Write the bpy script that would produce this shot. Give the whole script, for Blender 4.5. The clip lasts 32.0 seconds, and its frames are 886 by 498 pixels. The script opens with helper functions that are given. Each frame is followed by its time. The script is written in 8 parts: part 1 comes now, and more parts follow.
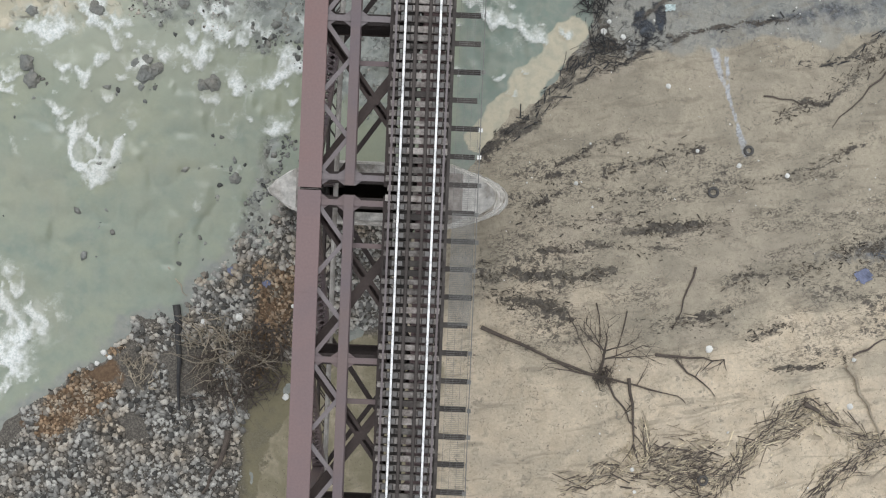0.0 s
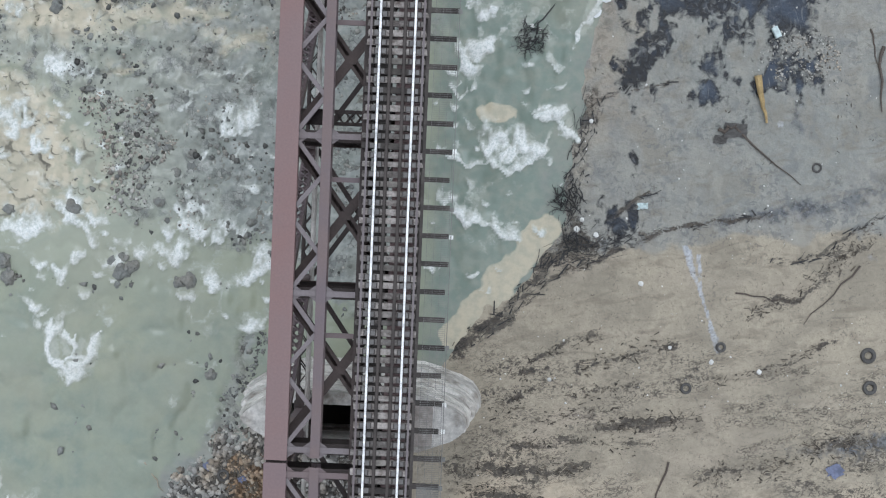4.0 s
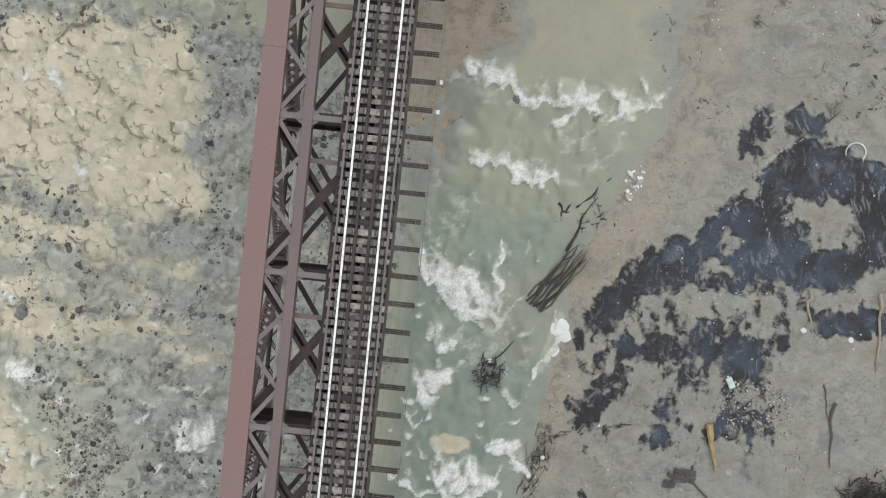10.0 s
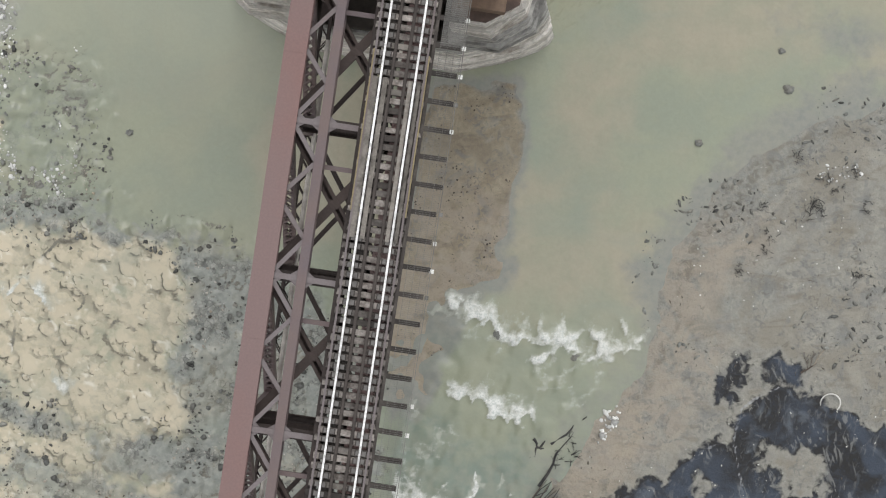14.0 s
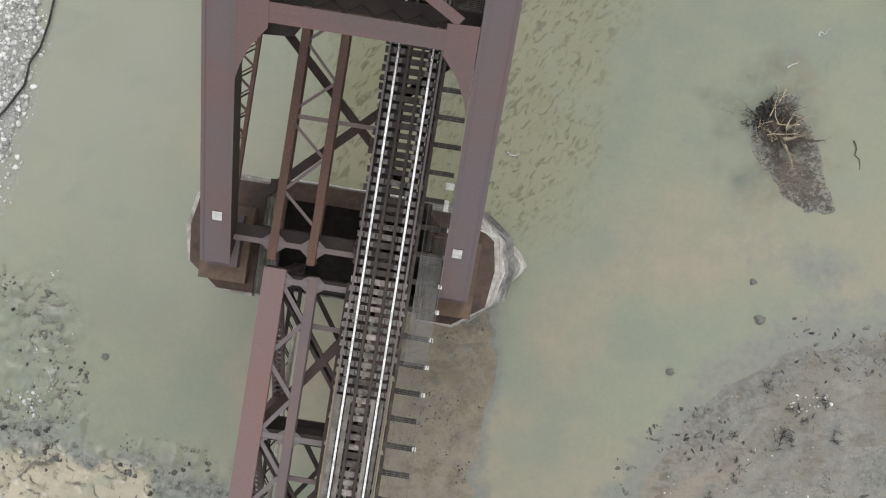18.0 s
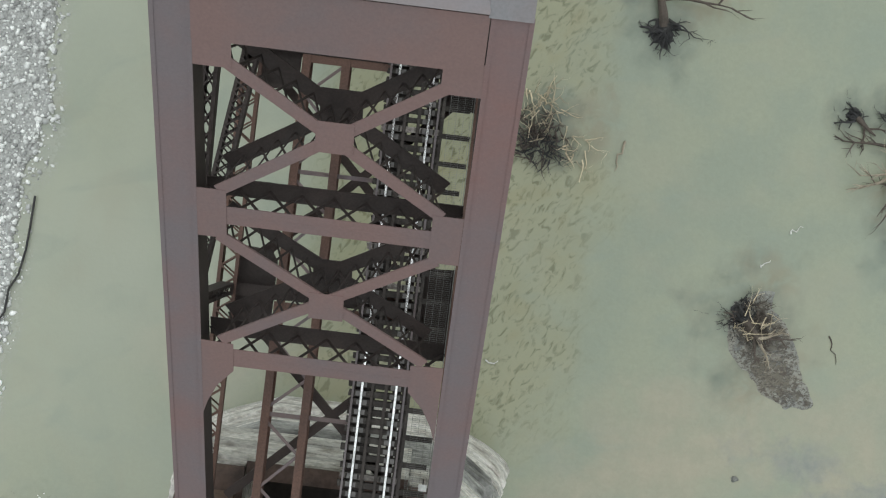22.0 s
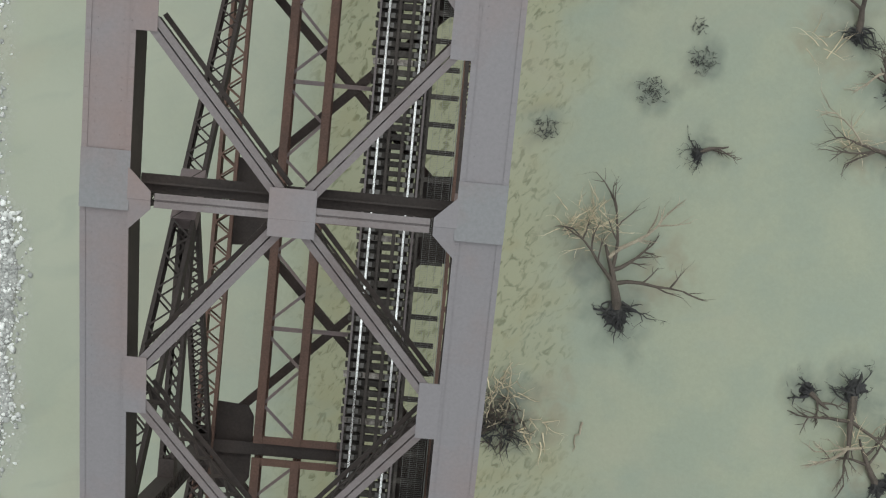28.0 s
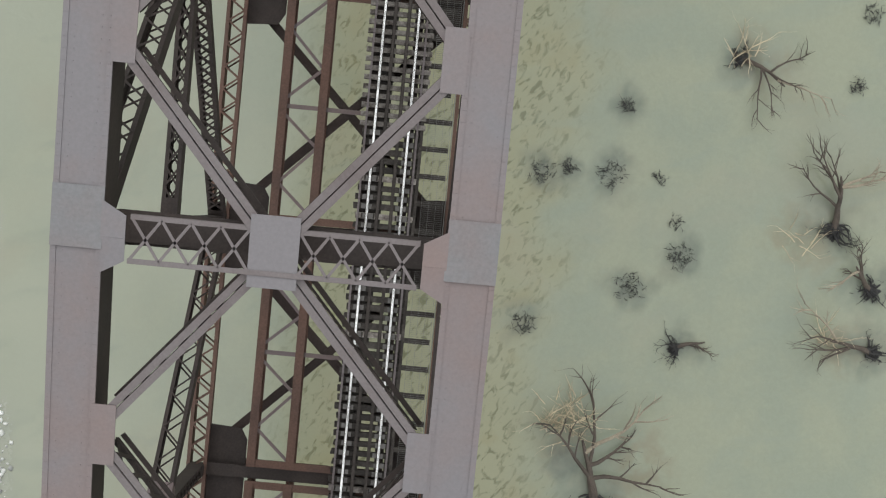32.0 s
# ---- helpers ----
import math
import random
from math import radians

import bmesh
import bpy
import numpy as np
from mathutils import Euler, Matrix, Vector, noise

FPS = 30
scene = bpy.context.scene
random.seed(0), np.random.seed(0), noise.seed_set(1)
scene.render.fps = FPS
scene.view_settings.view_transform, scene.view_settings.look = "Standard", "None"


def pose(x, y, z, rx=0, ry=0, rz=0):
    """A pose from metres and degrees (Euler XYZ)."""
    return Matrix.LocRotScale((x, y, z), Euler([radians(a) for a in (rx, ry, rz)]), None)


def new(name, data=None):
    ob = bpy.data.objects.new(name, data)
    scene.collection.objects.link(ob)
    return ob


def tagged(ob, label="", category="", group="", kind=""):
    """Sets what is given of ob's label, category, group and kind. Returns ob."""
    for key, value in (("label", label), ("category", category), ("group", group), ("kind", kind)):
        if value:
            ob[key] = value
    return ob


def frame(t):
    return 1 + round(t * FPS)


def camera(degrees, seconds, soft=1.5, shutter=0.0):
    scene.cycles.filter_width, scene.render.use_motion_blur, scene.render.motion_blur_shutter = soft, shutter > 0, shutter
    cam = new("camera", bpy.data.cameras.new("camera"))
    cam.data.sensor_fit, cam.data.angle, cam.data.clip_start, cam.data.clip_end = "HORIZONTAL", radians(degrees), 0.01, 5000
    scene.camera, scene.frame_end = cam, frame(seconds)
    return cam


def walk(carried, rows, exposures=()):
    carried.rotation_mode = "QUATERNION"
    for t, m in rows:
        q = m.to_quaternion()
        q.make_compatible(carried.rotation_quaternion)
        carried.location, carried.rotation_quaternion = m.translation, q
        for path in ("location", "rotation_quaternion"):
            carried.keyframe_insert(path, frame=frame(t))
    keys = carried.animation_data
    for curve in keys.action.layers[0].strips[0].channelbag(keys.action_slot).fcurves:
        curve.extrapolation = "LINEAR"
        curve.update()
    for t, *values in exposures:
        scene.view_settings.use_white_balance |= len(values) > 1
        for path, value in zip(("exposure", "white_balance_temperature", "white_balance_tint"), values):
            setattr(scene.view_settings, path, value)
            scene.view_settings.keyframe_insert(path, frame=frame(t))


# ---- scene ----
cam = camera(37.24, 32.0, soft=1.15)
PATH = [
    (0.0, 3.38, 2.8, 81.4, -1.968, 0.082, 2.399),
    (0.5, 3.497, 4.275, 81.417, -1.968, 0.091, 2.393),
    (1.0, 3.644, 5.794, 81.434, -1.968, 0.1, 2.378),
    (1.5, 3.77, 7.311, 81.451, -1.973, 0.09, 2.353),
    (2.0, 3.928, 8.83, 81.469, -1.968, 0.086, 2.358),
    (2.5, 4.051, 10.338, 81.486, -1.946, 0.07, 2.292),
    (3.0, 4.173, 11.887, 81.504, -1.946, 0.058, 2.206),
    (3.5, 4.317, 13.406, 81.521, -1.923, 0.054, 2.109),
    (5.5, 4.742, 19.865, 81.595, -1.917, 0.074, 3.74),
    (6.0, 4.828, 21.539, 81.614, -1.89, 0.068, 3.71),
    (6.5, 4.911, 23.244, 81.633, -1.9, 0.058, 3.675),
    (7.0, 5.016, 24.93, 81.653, -1.895, 0.057, 3.65),
    (7.5, 5.12, 26.646, 81.672, -1.887, 0.034, 3.636),
    (8.0, 5.244, 28.374, 81.692, -1.878, 0.025, 3.651),
    (8.5, 5.324, 30.112, 81.712, -1.864, 0.027, 3.681),
    (9.0, 5.425, 31.871, 81.732, -1.855, 0.056, 5.331),
    (9.5, 5.492, 33.618, 81.752, -1.822, 0.024, 5.853),
    (10.0, 5.535, 35.437, 81.773, -1.831, 0.016, 5.893),
    (10.5, 5.515, 37.255, 81.794, -1.809, 0.023, 6.353),
    (11.0, 5.496, 39.051, 81.814, -1.796, 0.059, 8.043),
    (11.5, 5.411, 40.844, 81.835, -1.792, 0.058, 8.163),
    (12.0, 5.327, 42.628, 81.855, -1.811, 0.056, 8.243),
    (12.5, 5.242, 44.421, 81.876, -1.814, 0.068, 8.323),
    (13.0, 5.167, 46.247, 81.897, -1.809, 0.076, 8.412),
    (13.5, 5.076, 48.093, 81.918, -1.822, 0.082, 8.472),
    (15.5, 4.808, 55.427, 82.002, -1.865, 0.107, 8.802),
    (16.0, 4.749, 57.2, 82.022, -1.856, 0.109, 8.851),
    (16.5, 4.68, 58.994, 82.043, -1.848, 0.104, 8.962),
    (17.0, 4.61, 60.788, 82.063, -1.867, 0.1, 8.982),
    (17.5, 4.514, 62.561, 82.084, -1.877, 0.092, 9.002),
    (18.0, 4.453, 64.272, 82.103, -1.89, 0.098, 9.052),
    (18.5, 4.371, 65.961, 82.123, -1.892, 0.085, 9.072),
    (19.0, 4.31, 67.64, 82.142, -1.868, 0.09, 9.092),
    (19.5, 4.206, 69.328, 82.161, -1.886, 0.091, 9.112),
    (20.0, 4.126, 70.954, 82.18, -1.865, 0.078, 9.133),
    (20.5, 4.077, 72.591, 82.199, -1.878, 0.087, 9.142),
    (21.0, 4.059, 74.24, 82.218, -1.916, 0.091, 8.062),
    (21.5, 4.029, 75.847, 82.236, -1.889, 0.077, 7.522),
    (22.0, 3.99, 77.432, 82.254, -1.863, 0.043, 6.923),
    (22.5, 4.024, 79.009, 82.272, -1.84, 0.013, 5.533),
    (23.0, 4.07, 80.566, 82.29, -1.808, 0.006, 5.453),
    (23.5, 4.071, 82.113, 82.308, -1.837, -0.056, 5.413),
    (24.0, 4.042, 83.595, 82.325, -1.839, -0.142, 5.304),
    (24.5, 4.023, 85.078, 82.342, -1.844, -0.21, 5.205),
    (25.0, 3.998, 86.456, 82.357, -1.841, -0.28, 5.175),
    (25.5, 3.982, 87.96, 82.375, -1.828, -0.344, 5.165),
    (27.5, 3.878, 93.965, 82.443, -1.868, -0.585, 5.256),
    (28.0, 3.889, 95.468, 82.461, -1.86, -0.593, 5.287),
    (28.5, 3.922, 96.982, 82.478, -1.856, -0.595, 5.367),
    (29.0, 3.954, 98.506, 82.495, -1.852, -0.596, 5.347),
    (29.5, 3.965, 100.009, 82.513, -1.853, -0.609, 5.367),
    (30.0, 3.987, 101.523, 82.53, -1.854, -0.617, 5.398),
    (30.5, 4.019, 103.037, 82.547, -1.84, -0.622, 5.368),
    (31.0, 4.052, 104.551, 82.565, -1.827, -0.616, 5.418),
    (31.5, 4.062, 106.085, 82.582, -1.805, -0.63, 5.408),
    (32.0, 4.082, 107.651, 82.6, -1.777, -0.621, 5.398),
]
walk(cam, [(t, pose(x, y, z, rx, ry, rz)) for t, x, y, z, rx, ry, rz in PATH],
     exposures=[(0.0, 0.08, 6300, 10), (1.0, 0.10, 6200, 10), (2.0, 0.12, 5950, 10), (3.0, 0.10, 5850, 10), (6.0, 0.06, 5880, 10), (8.0, 0.06, 6280, 10), (10.0, 0.08, 6500, 10), (12.0, 0.08, 6520, 10), (16.0, 0.06, 6680, 12),
                (18.0, 0.03, 6600, 11), (22.0, 0.03, 6340, 4), (24.0, 0.10, 6280, 3), (28.0, 0.09, 6420, 3), (32.0, 0.10, 6560, 7)])

# ---- light ----
world = bpy.data.worlds.new("overcast_sky")
scene.world = world
world.use_nodes = True
wn, wl = world.node_tree.nodes, world.node_tree.links
wn.clear()
sky = wn.new("ShaderNodeTexSky")
sky.sky_type, sky.sun_disc = "NISHITA", False
sky.sun_elevation, sky.sun_rotation = radians(48), radians(0)
sky.air_density, sky.dust_density, sky.ozone_density = 1.0, 1.5, 1.0
grey = wn.new("ShaderNodeHueSaturation")
grey.inputs["Saturation"].default_value = 0.22
wbg, wout = wn.new("ShaderNodeBackground"), wn.new("ShaderNodeOutputWorld")
wbg.inputs["Strength"].default_value = 0.035
wl.new(sky.outputs[0], grey.inputs["Color"])
wl.new(grey.outputs[0], wbg.inputs["Color"])
# the cloud layer of an overcast day: three times as bright overhead as at the horizon
way = wn.new("ShaderNodeTexCoord")
height_of = wn.new("ShaderNodeSeparateXYZ")
cloud = wn.new("ShaderNodeMapRange")
for slot, v in enumerate((0.0, 1.0, 0.30, 0.92)):
    cloud.inputs[slot + 1].default_value = v
cbg, both = wn.new("ShaderNodeBackground"), wn.new("ShaderNodeAddShader")
cbg.inputs["Color"].default_value = (0.985, 1.0, 1.0, 1)
wl.new(way.outputs["Generated"], height_of.inputs[0])
wl.new(height_of.outputs["Z"], cloud.inputs[0])
wl.new(cloud.outputs[0], cbg.inputs["Strength"])
wl.new(wbg.outputs[0], both.inputs[0])
wl.new(cbg.outputs[0], both.inputs[1])
wl.new(both.outputs[0], wout.inputs["Surface"])

sun_data = bpy.data.lights.new("sun", "SUN")
sun_data.energy, sun_data.angle, sun_data.color = 0.75, radians(40), (0.98, 1.0, 0.96)
sun = new("sun", sun_data)
sun.rotation_euler = (radians(-42), radians(5), 0)
scene.view_settings.exposure = 0.0

RNG = np.random.default_rng(7)


# ---- materials ----
def material(name, colour, rough=0.7, metal=0.0, vary=0.25, grain=8.0, coarse=0.6, bump=0.2, tint=None, amount=0.5,
             per_object=0.0, per_island=0.0, bump_size=0.01):
    """Noise at two scales over a base colour, a second tint in patches, and a fine relief."""
    m = bpy.data.materials.new(name)
    m.use_nodes = True
    n, l = m.node_tree.nodes, m.node_tree.links
    bsdf = n["Principled BSDF"]
    bsdf.inputs["Roughness"].default_value, bsdf.inputs["Metallic"].default_value = rough, metal
    where = n.new("ShaderNodeNewGeometry")
    big, small = n.new("ShaderNodeTexNoise"), n.new("ShaderNodeTexNoise")
    for node, scale, detail in ((big, coarse, 6), (small, grain, 8)):
        node.inputs["Scale"].default_value, node.inputs["Detail"].default_value = scale, detail
        node.inputs["Roughness"].default_value = 0.62
        l.new(where.outputs["Position"], node.inputs["Vector"])
    mix = n.new("ShaderNodeMix")
    mix.data_type = "RGBA"
    mix.inputs[6].default_value = (*colour, 1)
    mix.inputs[7].default_value = (*(tint or [c * 0.6 for c in colour]), 1)
    ramp = n.new("ShaderNodeMapRange")
    ramp.inputs[1].default_value, ramp.inputs[2].default_value = 0.62 - amount * 0.35, 0.82 - amount * 0.25
    l.new(big.outputs[0], ramp.inputs[0])
    l.new(ramp.outputs[0], mix.inputs[0])
    value = n.new("ShaderNodeMapRange")
    value.inputs[1].default_value, value.inputs[2].default_value = 0.25, 0.75
    value.inputs[3].default_value, value.inputs[4].default_value = 1 - vary, 1 + vary
    l.new(small.outputs[0], value.inputs[0])
    last = value.outputs[0]
    for size, source in ((per_object, n.new("ShaderNodeObjectInfo").outputs["Random"]), (per_island, where.outputs["Random Per Island"])):
        if size:
            more, times = n.new("ShaderNodeMapRange"), n.new("ShaderNodeMath")
            more.inputs[3].default_value, more.inputs[4].default_value = 1 - size, 1 + size
            times.operation = "MULTIPLY"
            l.new(source, more.inputs[0])
            l.new(more.outputs[0], times.inputs[0])
            l.new(last, times.inputs[1])
            last = times.outputs[0]
    scaled = n.new("ShaderNodeVectorMath")
    scaled.operation = "SCALE"
    l.new(mix.outputs[2], scaled.inputs[0])
    l.new(last, scaled.inputs["Scale"])
    l.new(scaled.outputs[0], bsdf.inputs["Base Color"])
    if bump:
        relief = n.new("ShaderNodeBump")
        relief.inputs["Strength"].default_value, relief.inputs["Distance"].default_value = bump, bump_size
        l.new(small.outputs[0], relief.inputs["Height"])
        l.new(relief.outputs[0], bsdf.inputs["Normal"])
    return m


STEEL = material("weathered_mauve_steel", (0.175, 0.13, 0.125), 0.62, 0, 0.12, 14, 0.35, 0.15, (0.15, 0.12, 0.13), 0.6)
CHORD = material("painted_chord_steel", (0.222, 0.206, 0.222), 0.55, 0, 0.08, 10, 0.13, 0.12, (0.245, 0.182, 0.175), 0.5)
SPLICE = material("bluish_splice_plate", (0.215, 0.212, 0.226), 0.5, 0, 0.12, 10, 0.3, 0.12, (0.225, 0.188, 0.192), 0.4)
POSTSTEEL = material("mauve_post_steel", (0.182, 0.152, 0.162), 0.55, 0, 0.08, 10, 0.11, 0.12, (0.225, 0.132, 0.124), 0.62)
PORTAL = material("rose_brown_portal_steel", (0.215, 0.138, 0.13), 0.6, 0, 0.10, 10, 0.2, 0.12, (0.178, 0.138, 0.142), 0.45)
MAUVESTEEL = material("faded_mauve_steel", (0.215, 0.148, 0.146), 0.6, 0, 0.10, 10, 0.18, 0.12, (0.18, 0.135, 0.142), 0.55)
REDSTEEL = material("faded_red_steel", (0.22, 0.15, 0.146), 0.6, 0, 0.10, 10, 0.12, 0.12, (0.236, 0.138, 0.128), 0.42)
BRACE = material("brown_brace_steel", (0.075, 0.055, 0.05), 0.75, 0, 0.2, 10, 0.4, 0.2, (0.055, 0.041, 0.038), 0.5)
RUST = material("rusty_brown_steel", (0.138, 0.078, 0.06), 0.8, 0, 0.25, 12, 0.4, 0.25, (0.10, 0.062, 0.052), 0.5)
# also for undersides, inner faces and under-deck parts: shade put into the tone
DARKSTEEL = material("brown_steel_with_shade", (0.043, 0.033, 0.031), 0.75, 0, 0.25, 10, 0.4, 0.2, (0.06, 0.043, 0.039), 0.5)
LACE = material("grey_lacing_steel", (0.19, 0.165, 0.17), 0.6, 0, 0.15, 12, 0.4, 0.1, (0.15, 0.12, 0.12), 0.5)
RAILTOP = material("polished_railhead", (0.97, 0.97, 0.97), 0.22, 1.0, 0.03, 30, 2, 0)
RAILSIDE = material("rusty_rail_side", (0.072, 0.06, 0.055), 0.8, 0, 0.25, 20, 1, 0.2)
TIE = material("weathered_tie_wood", (0.27, 0.246, 0.23), 0.9, 0, 0.5, 7, 2.2, 0.6, (0.085, 0.068, 0.06), 0.55, per_object=0.55, bump_size=0.02)
DARKTIE = material("dark_wood_and_gap_shade", (0.048, 0.041, 0.038), 0.85, 0, 0.3, 9, 1.2, 0.5, (0.1, 0.09, 0.08), 0.4, per_object=0.3)
BALLASTBOARD = material("grey_worn_board", (0.24, 0.22, 0.2), 0.9, 0, 0.3, 10, 1.5, 0.5, (0.1, 0.09, 0.08), 0.5, per_object=0.3)
PLATE = material("tie_plate_steel", (0.20, 0.19, 0.185), 0.5, 0.3, 0.2, 14, 1, 0.1)
GRATE = material("galvanised_grating", (0.22, 0.215, 0.205), 0.55, 0.2, 0.15, 12, 1, 0)
YELLOW = material("faded_yellow_timber", (0.29, 0.24, 0.14), 0.8, 0, 0.25, 9, 1, 0.3, (0.25, 0.2, 0.12), 0.5)
WHITE = material("bright_white_paint", (0.85, 0.85, 0.83), 0.5, 0, 0.04, 20, 2, 0)
CONCRETE = material("stained_pier_concrete", (0.50, 0.47, 0.44), 0.9, 0, 0.28, 2.2, 0.5, 0.6, (0.24, 0.215, 0.19), 0.6, bump_size=0.05)
NOSE = material("pale_stained_masonry", (0.66, 0.635, 0.60), 0.9, 0, 0.34, 3.5, 0.7, 0.9, (0.24, 0.205, 0.17), 0.42, per_object=0.2, bump_size=0.1)
CAPSTONE = material("dirty_pier_cap", (0.36, 0.325, 0.30), 0.95, 0, 0.35, 4, 0.9, 0.7, (0.18, 0.155, 0.14), 0.5, bump_size=0.06)
GREYNOSE = material("dark_weathered_nose_stone", (0.42, 0.415, 0.40), 0.9, 0, 0.4, 3.0, 0.6, 0.9, (0.13, 0.125, 0.12), 0.5, per_object=0.2, bump_size=0.1)
# near-black that puts the shade of the pier hollows into the colour
PITSHADE = material("black_pit_shade", (0.045, 0.038, 0.033), 0.9, 0, 0.3, 3, 0.6, 0.4)
PIERTOP = material("rust_stained_pier_top", (0.145, 0.10, 0.082), 0.9, 0, 0.3, 3, 0.6, 0.5, (0.08, 0.062, 0.055), 0.5, bump_size=0.03)
OCHRE = material("ochre_rusted_pedestal", (0.21, 0.145, 0.105), 0.85, 0, 0.2, 5, 0.8, 0.3, (0.13, 0.10, 0.085), 0.5)
PEBBLE = material("mixed_river_pebbles", (0.30, 0.29, 0.27), 0.85, 0, 0.3, 12, 0.5, 0.3, (0.29, 0.235, 0.175), 0.5, per_island=0.85)
RUSTPEBBLE = material("iron_stained_pebbles", (0.25, 0.17, 0.105), 0.85, 0, 0.25, 12, 0.9, 0.3, (0.36, 0.32, 0.26), 0.55, per_island=0.8)
PALEPEBBLE = material("pale_dry_gravel", (0.74, 0.74, 0.73), 0.9, 0, 0.2, 12, 0.6, 0.3, (0.55, 0.55, 0.54), 0.5, per_island=0.5)
WETROCK = material("wet_dark_rocks", (0.155, 0.16, 0.15), 0.5, 0, 0.3, 8, 0.8, 0.4, (0.2, 0.19, 0.165), 0.5, per_island=0.75)
CHIP = material("dark_wet_bark_chips", (0.098, 0.08, 0.062), 0.8, 0, 0.3, 12, 1, 0.2, (0.05, 0.045, 0.04), 0.5, per_island=0.6)
WHITESTONE = material("white_dry_stones", (0.8, 0.79, 0.76), 0.8, 0, 0.1, 12, 1, 0.2)
STRAW = material("pale_dry_twigs", (0.58, 0.50, 0.36), 0.9, 0, 0.3, 14, 1.3, 0.3, (0.42, 0.35, 0.25), 0.5, per_island=0.35)
BARK = material("grey_brown_bark", (0.115, 0.093, 0.078), 0.9, 0, 0.35, 14, 1.3, 0.6, (0.07, 0.058, 0.05), 0.5, bump_size=0.02)
BLACKWOOD = material("wet_black_roots", (0.035, 0.034, 0.036), 0.75, 0, 0.35, 14, 1.3, 0.5, (0.06, 0.058, 0.055), 0.5, bump_size=0.02)
PALEWOOD = material("bleached_driftwood", (0.36, 0.31, 0.24), 0.9, 0, 0.3, 14, 1.3, 0.5, (0.24, 0.2, 0.155), 0.5, per_island=0.3)
YELLOWWOOD = material("yellow_fresh_plank", (0.46, 0.33, 0.155), 0.8, 0, 0.25, 14, 2, 0.3)
RUBBER = material("old_tyre_rubber", (0.10, 0.095, 0.09), 0.8, 0, 0.3, 12, 2, 0.2)
PALEBLUE = material("pale_blue_plastic", (0.62, 0.72, 0.72), 0.5, 0, 0.08, 12, 2, 0.1)
FROTH = material("white_river_froth", (0.82, 0.83, 0.83), 0.7, 0, 0.15, 6, 1.5, 0.5, (0.6, 0.63, 0.66), 0.5, bump_size=0.04)
BLUECLOTH = material("faded_blue_sheet", (0.19, 0.21, 0.31), 0.8, 0, 0.25, 6, 2, 0.3)


# ---- mesh helpers ----
class Solid:
    """Collects pieces of one mesh."""

    def __init__(self):
        self.v, self.f = [], []

    def add(self, verts, faces):
        k = len(self.v)
        self.v += [tuple(p) for p in verts]
        self.f += [tuple(i + k for i in face) for face in faces]
        return self

    def mesh(self, name):
        me = bpy.data.meshes.new(name)
        me.from_pydata(self.v, [], self.f)
        me.update()
        return me


CUBE = [(0, 3, 2, 1), (4, 5, 6, 7), (0, 1, 5, 4), (1, 2, 6, 5), (2, 3, 7, 6), (3, 0, 4, 7)]


def axes(p, q, up=(0, 0, 1)):
    p, q = Vector(p), Vector(q)
    a = (q - p).normalized()
    s = a.cross(Vector(up))
    if s.length < 1e-4:
        s = a.cross(Vector((0, 1, 0)))
    s.normalize()
    return p, q, s, s.cross(a).normalized()


def bar(b, p, q, w, h, up=(0, 0, 1), side=0.0, rise=0.0):
    """A bar from p to q, w wide across and h deep along up, moved aside and upwards."""
    p, q, s, u = axes(p, q, up)
    o = s * side + u * rise
    ring = [s * (w * i / 2) + u * (h * j / 2) for i, j in ((-1, -1), (1, -1), (1, 1), (-1, 1))]
    return b.add([p + o + r for r in ring] + [q + o + r for r in ring], CUBE)


def block(b, x0, x1, y0, y1, z0, z1):
    return b.add([(x0, y0, z0), (x1, y0, z0), (x1, y1, z0), (x0, y1, z0), (x0, y0, z1), (x1, y0, z1), (x1, y1, z1), (x0, y1, z1)], CUBE)


def beam(b, p, q, w, h, up=(0, 0, 1), tf=0.03, tw=0.03):
    """An I section whose top lies on the line p q."""
    bar(b, p, q, w, tf, up, 0, -tf / 2)
    bar(b, p, q, w, tf, up, 0, -h + tf / 2)
    return bar(b, p, q, tw, h - 2 * tf, up, 0, -h / 2)


def lacing(b, p, q, w, pitch, up, rise, size=0.07, cross=False):
    """Zigzag flats between the two edges of a member."""
    p, q, s, u = axes(p, q, up)
    n = max(2, round((q - p).length / pitch))
    for i in range(n):
        a, c = p.lerp(q, i / n), p.lerp(q, (i + 1) / n)
        k = 1 if i % 2 else -1
        for g in ((k, -k) if cross else (k,)):
            bar(b, a + s * (w / 2 * g) + u * rise, c - s * (w / 2 * g) + u * rise, size, 0.02, up)
    return b


def laced(b, p, q, w, h, up=(0, 0, 1), pitch=0.6, cross=False, web=0.06):
    """Two channels joined by lacing on both faces, with solid end plates."""
    for side in (-1, 1):
        bar(b, p, q, web, h, up, side * (w - web) / 2)
        for rise in (-1, 1):
            bar(b, p, q, 0.12, 0.025, up, side * (w / 2 - 0.09), rise * (h / 2 - 0.013))
    for rise in (-1, 1):
        lacing(b, p, q, w - 0.1, pitch, up, rise * (h / 2 + 0.012), 0.07, cross)
    p, q = Vector(p), Vector(q)
    d = (q - p).normalized()
    for a, c in ((p, p + d * 1.1), (q - d * 1.1, q)):
        for rise in (-1, 1):
            bar(b, a, c, w, 0.03, up, 0, rise * (h / 2 + 0.03))
    return b


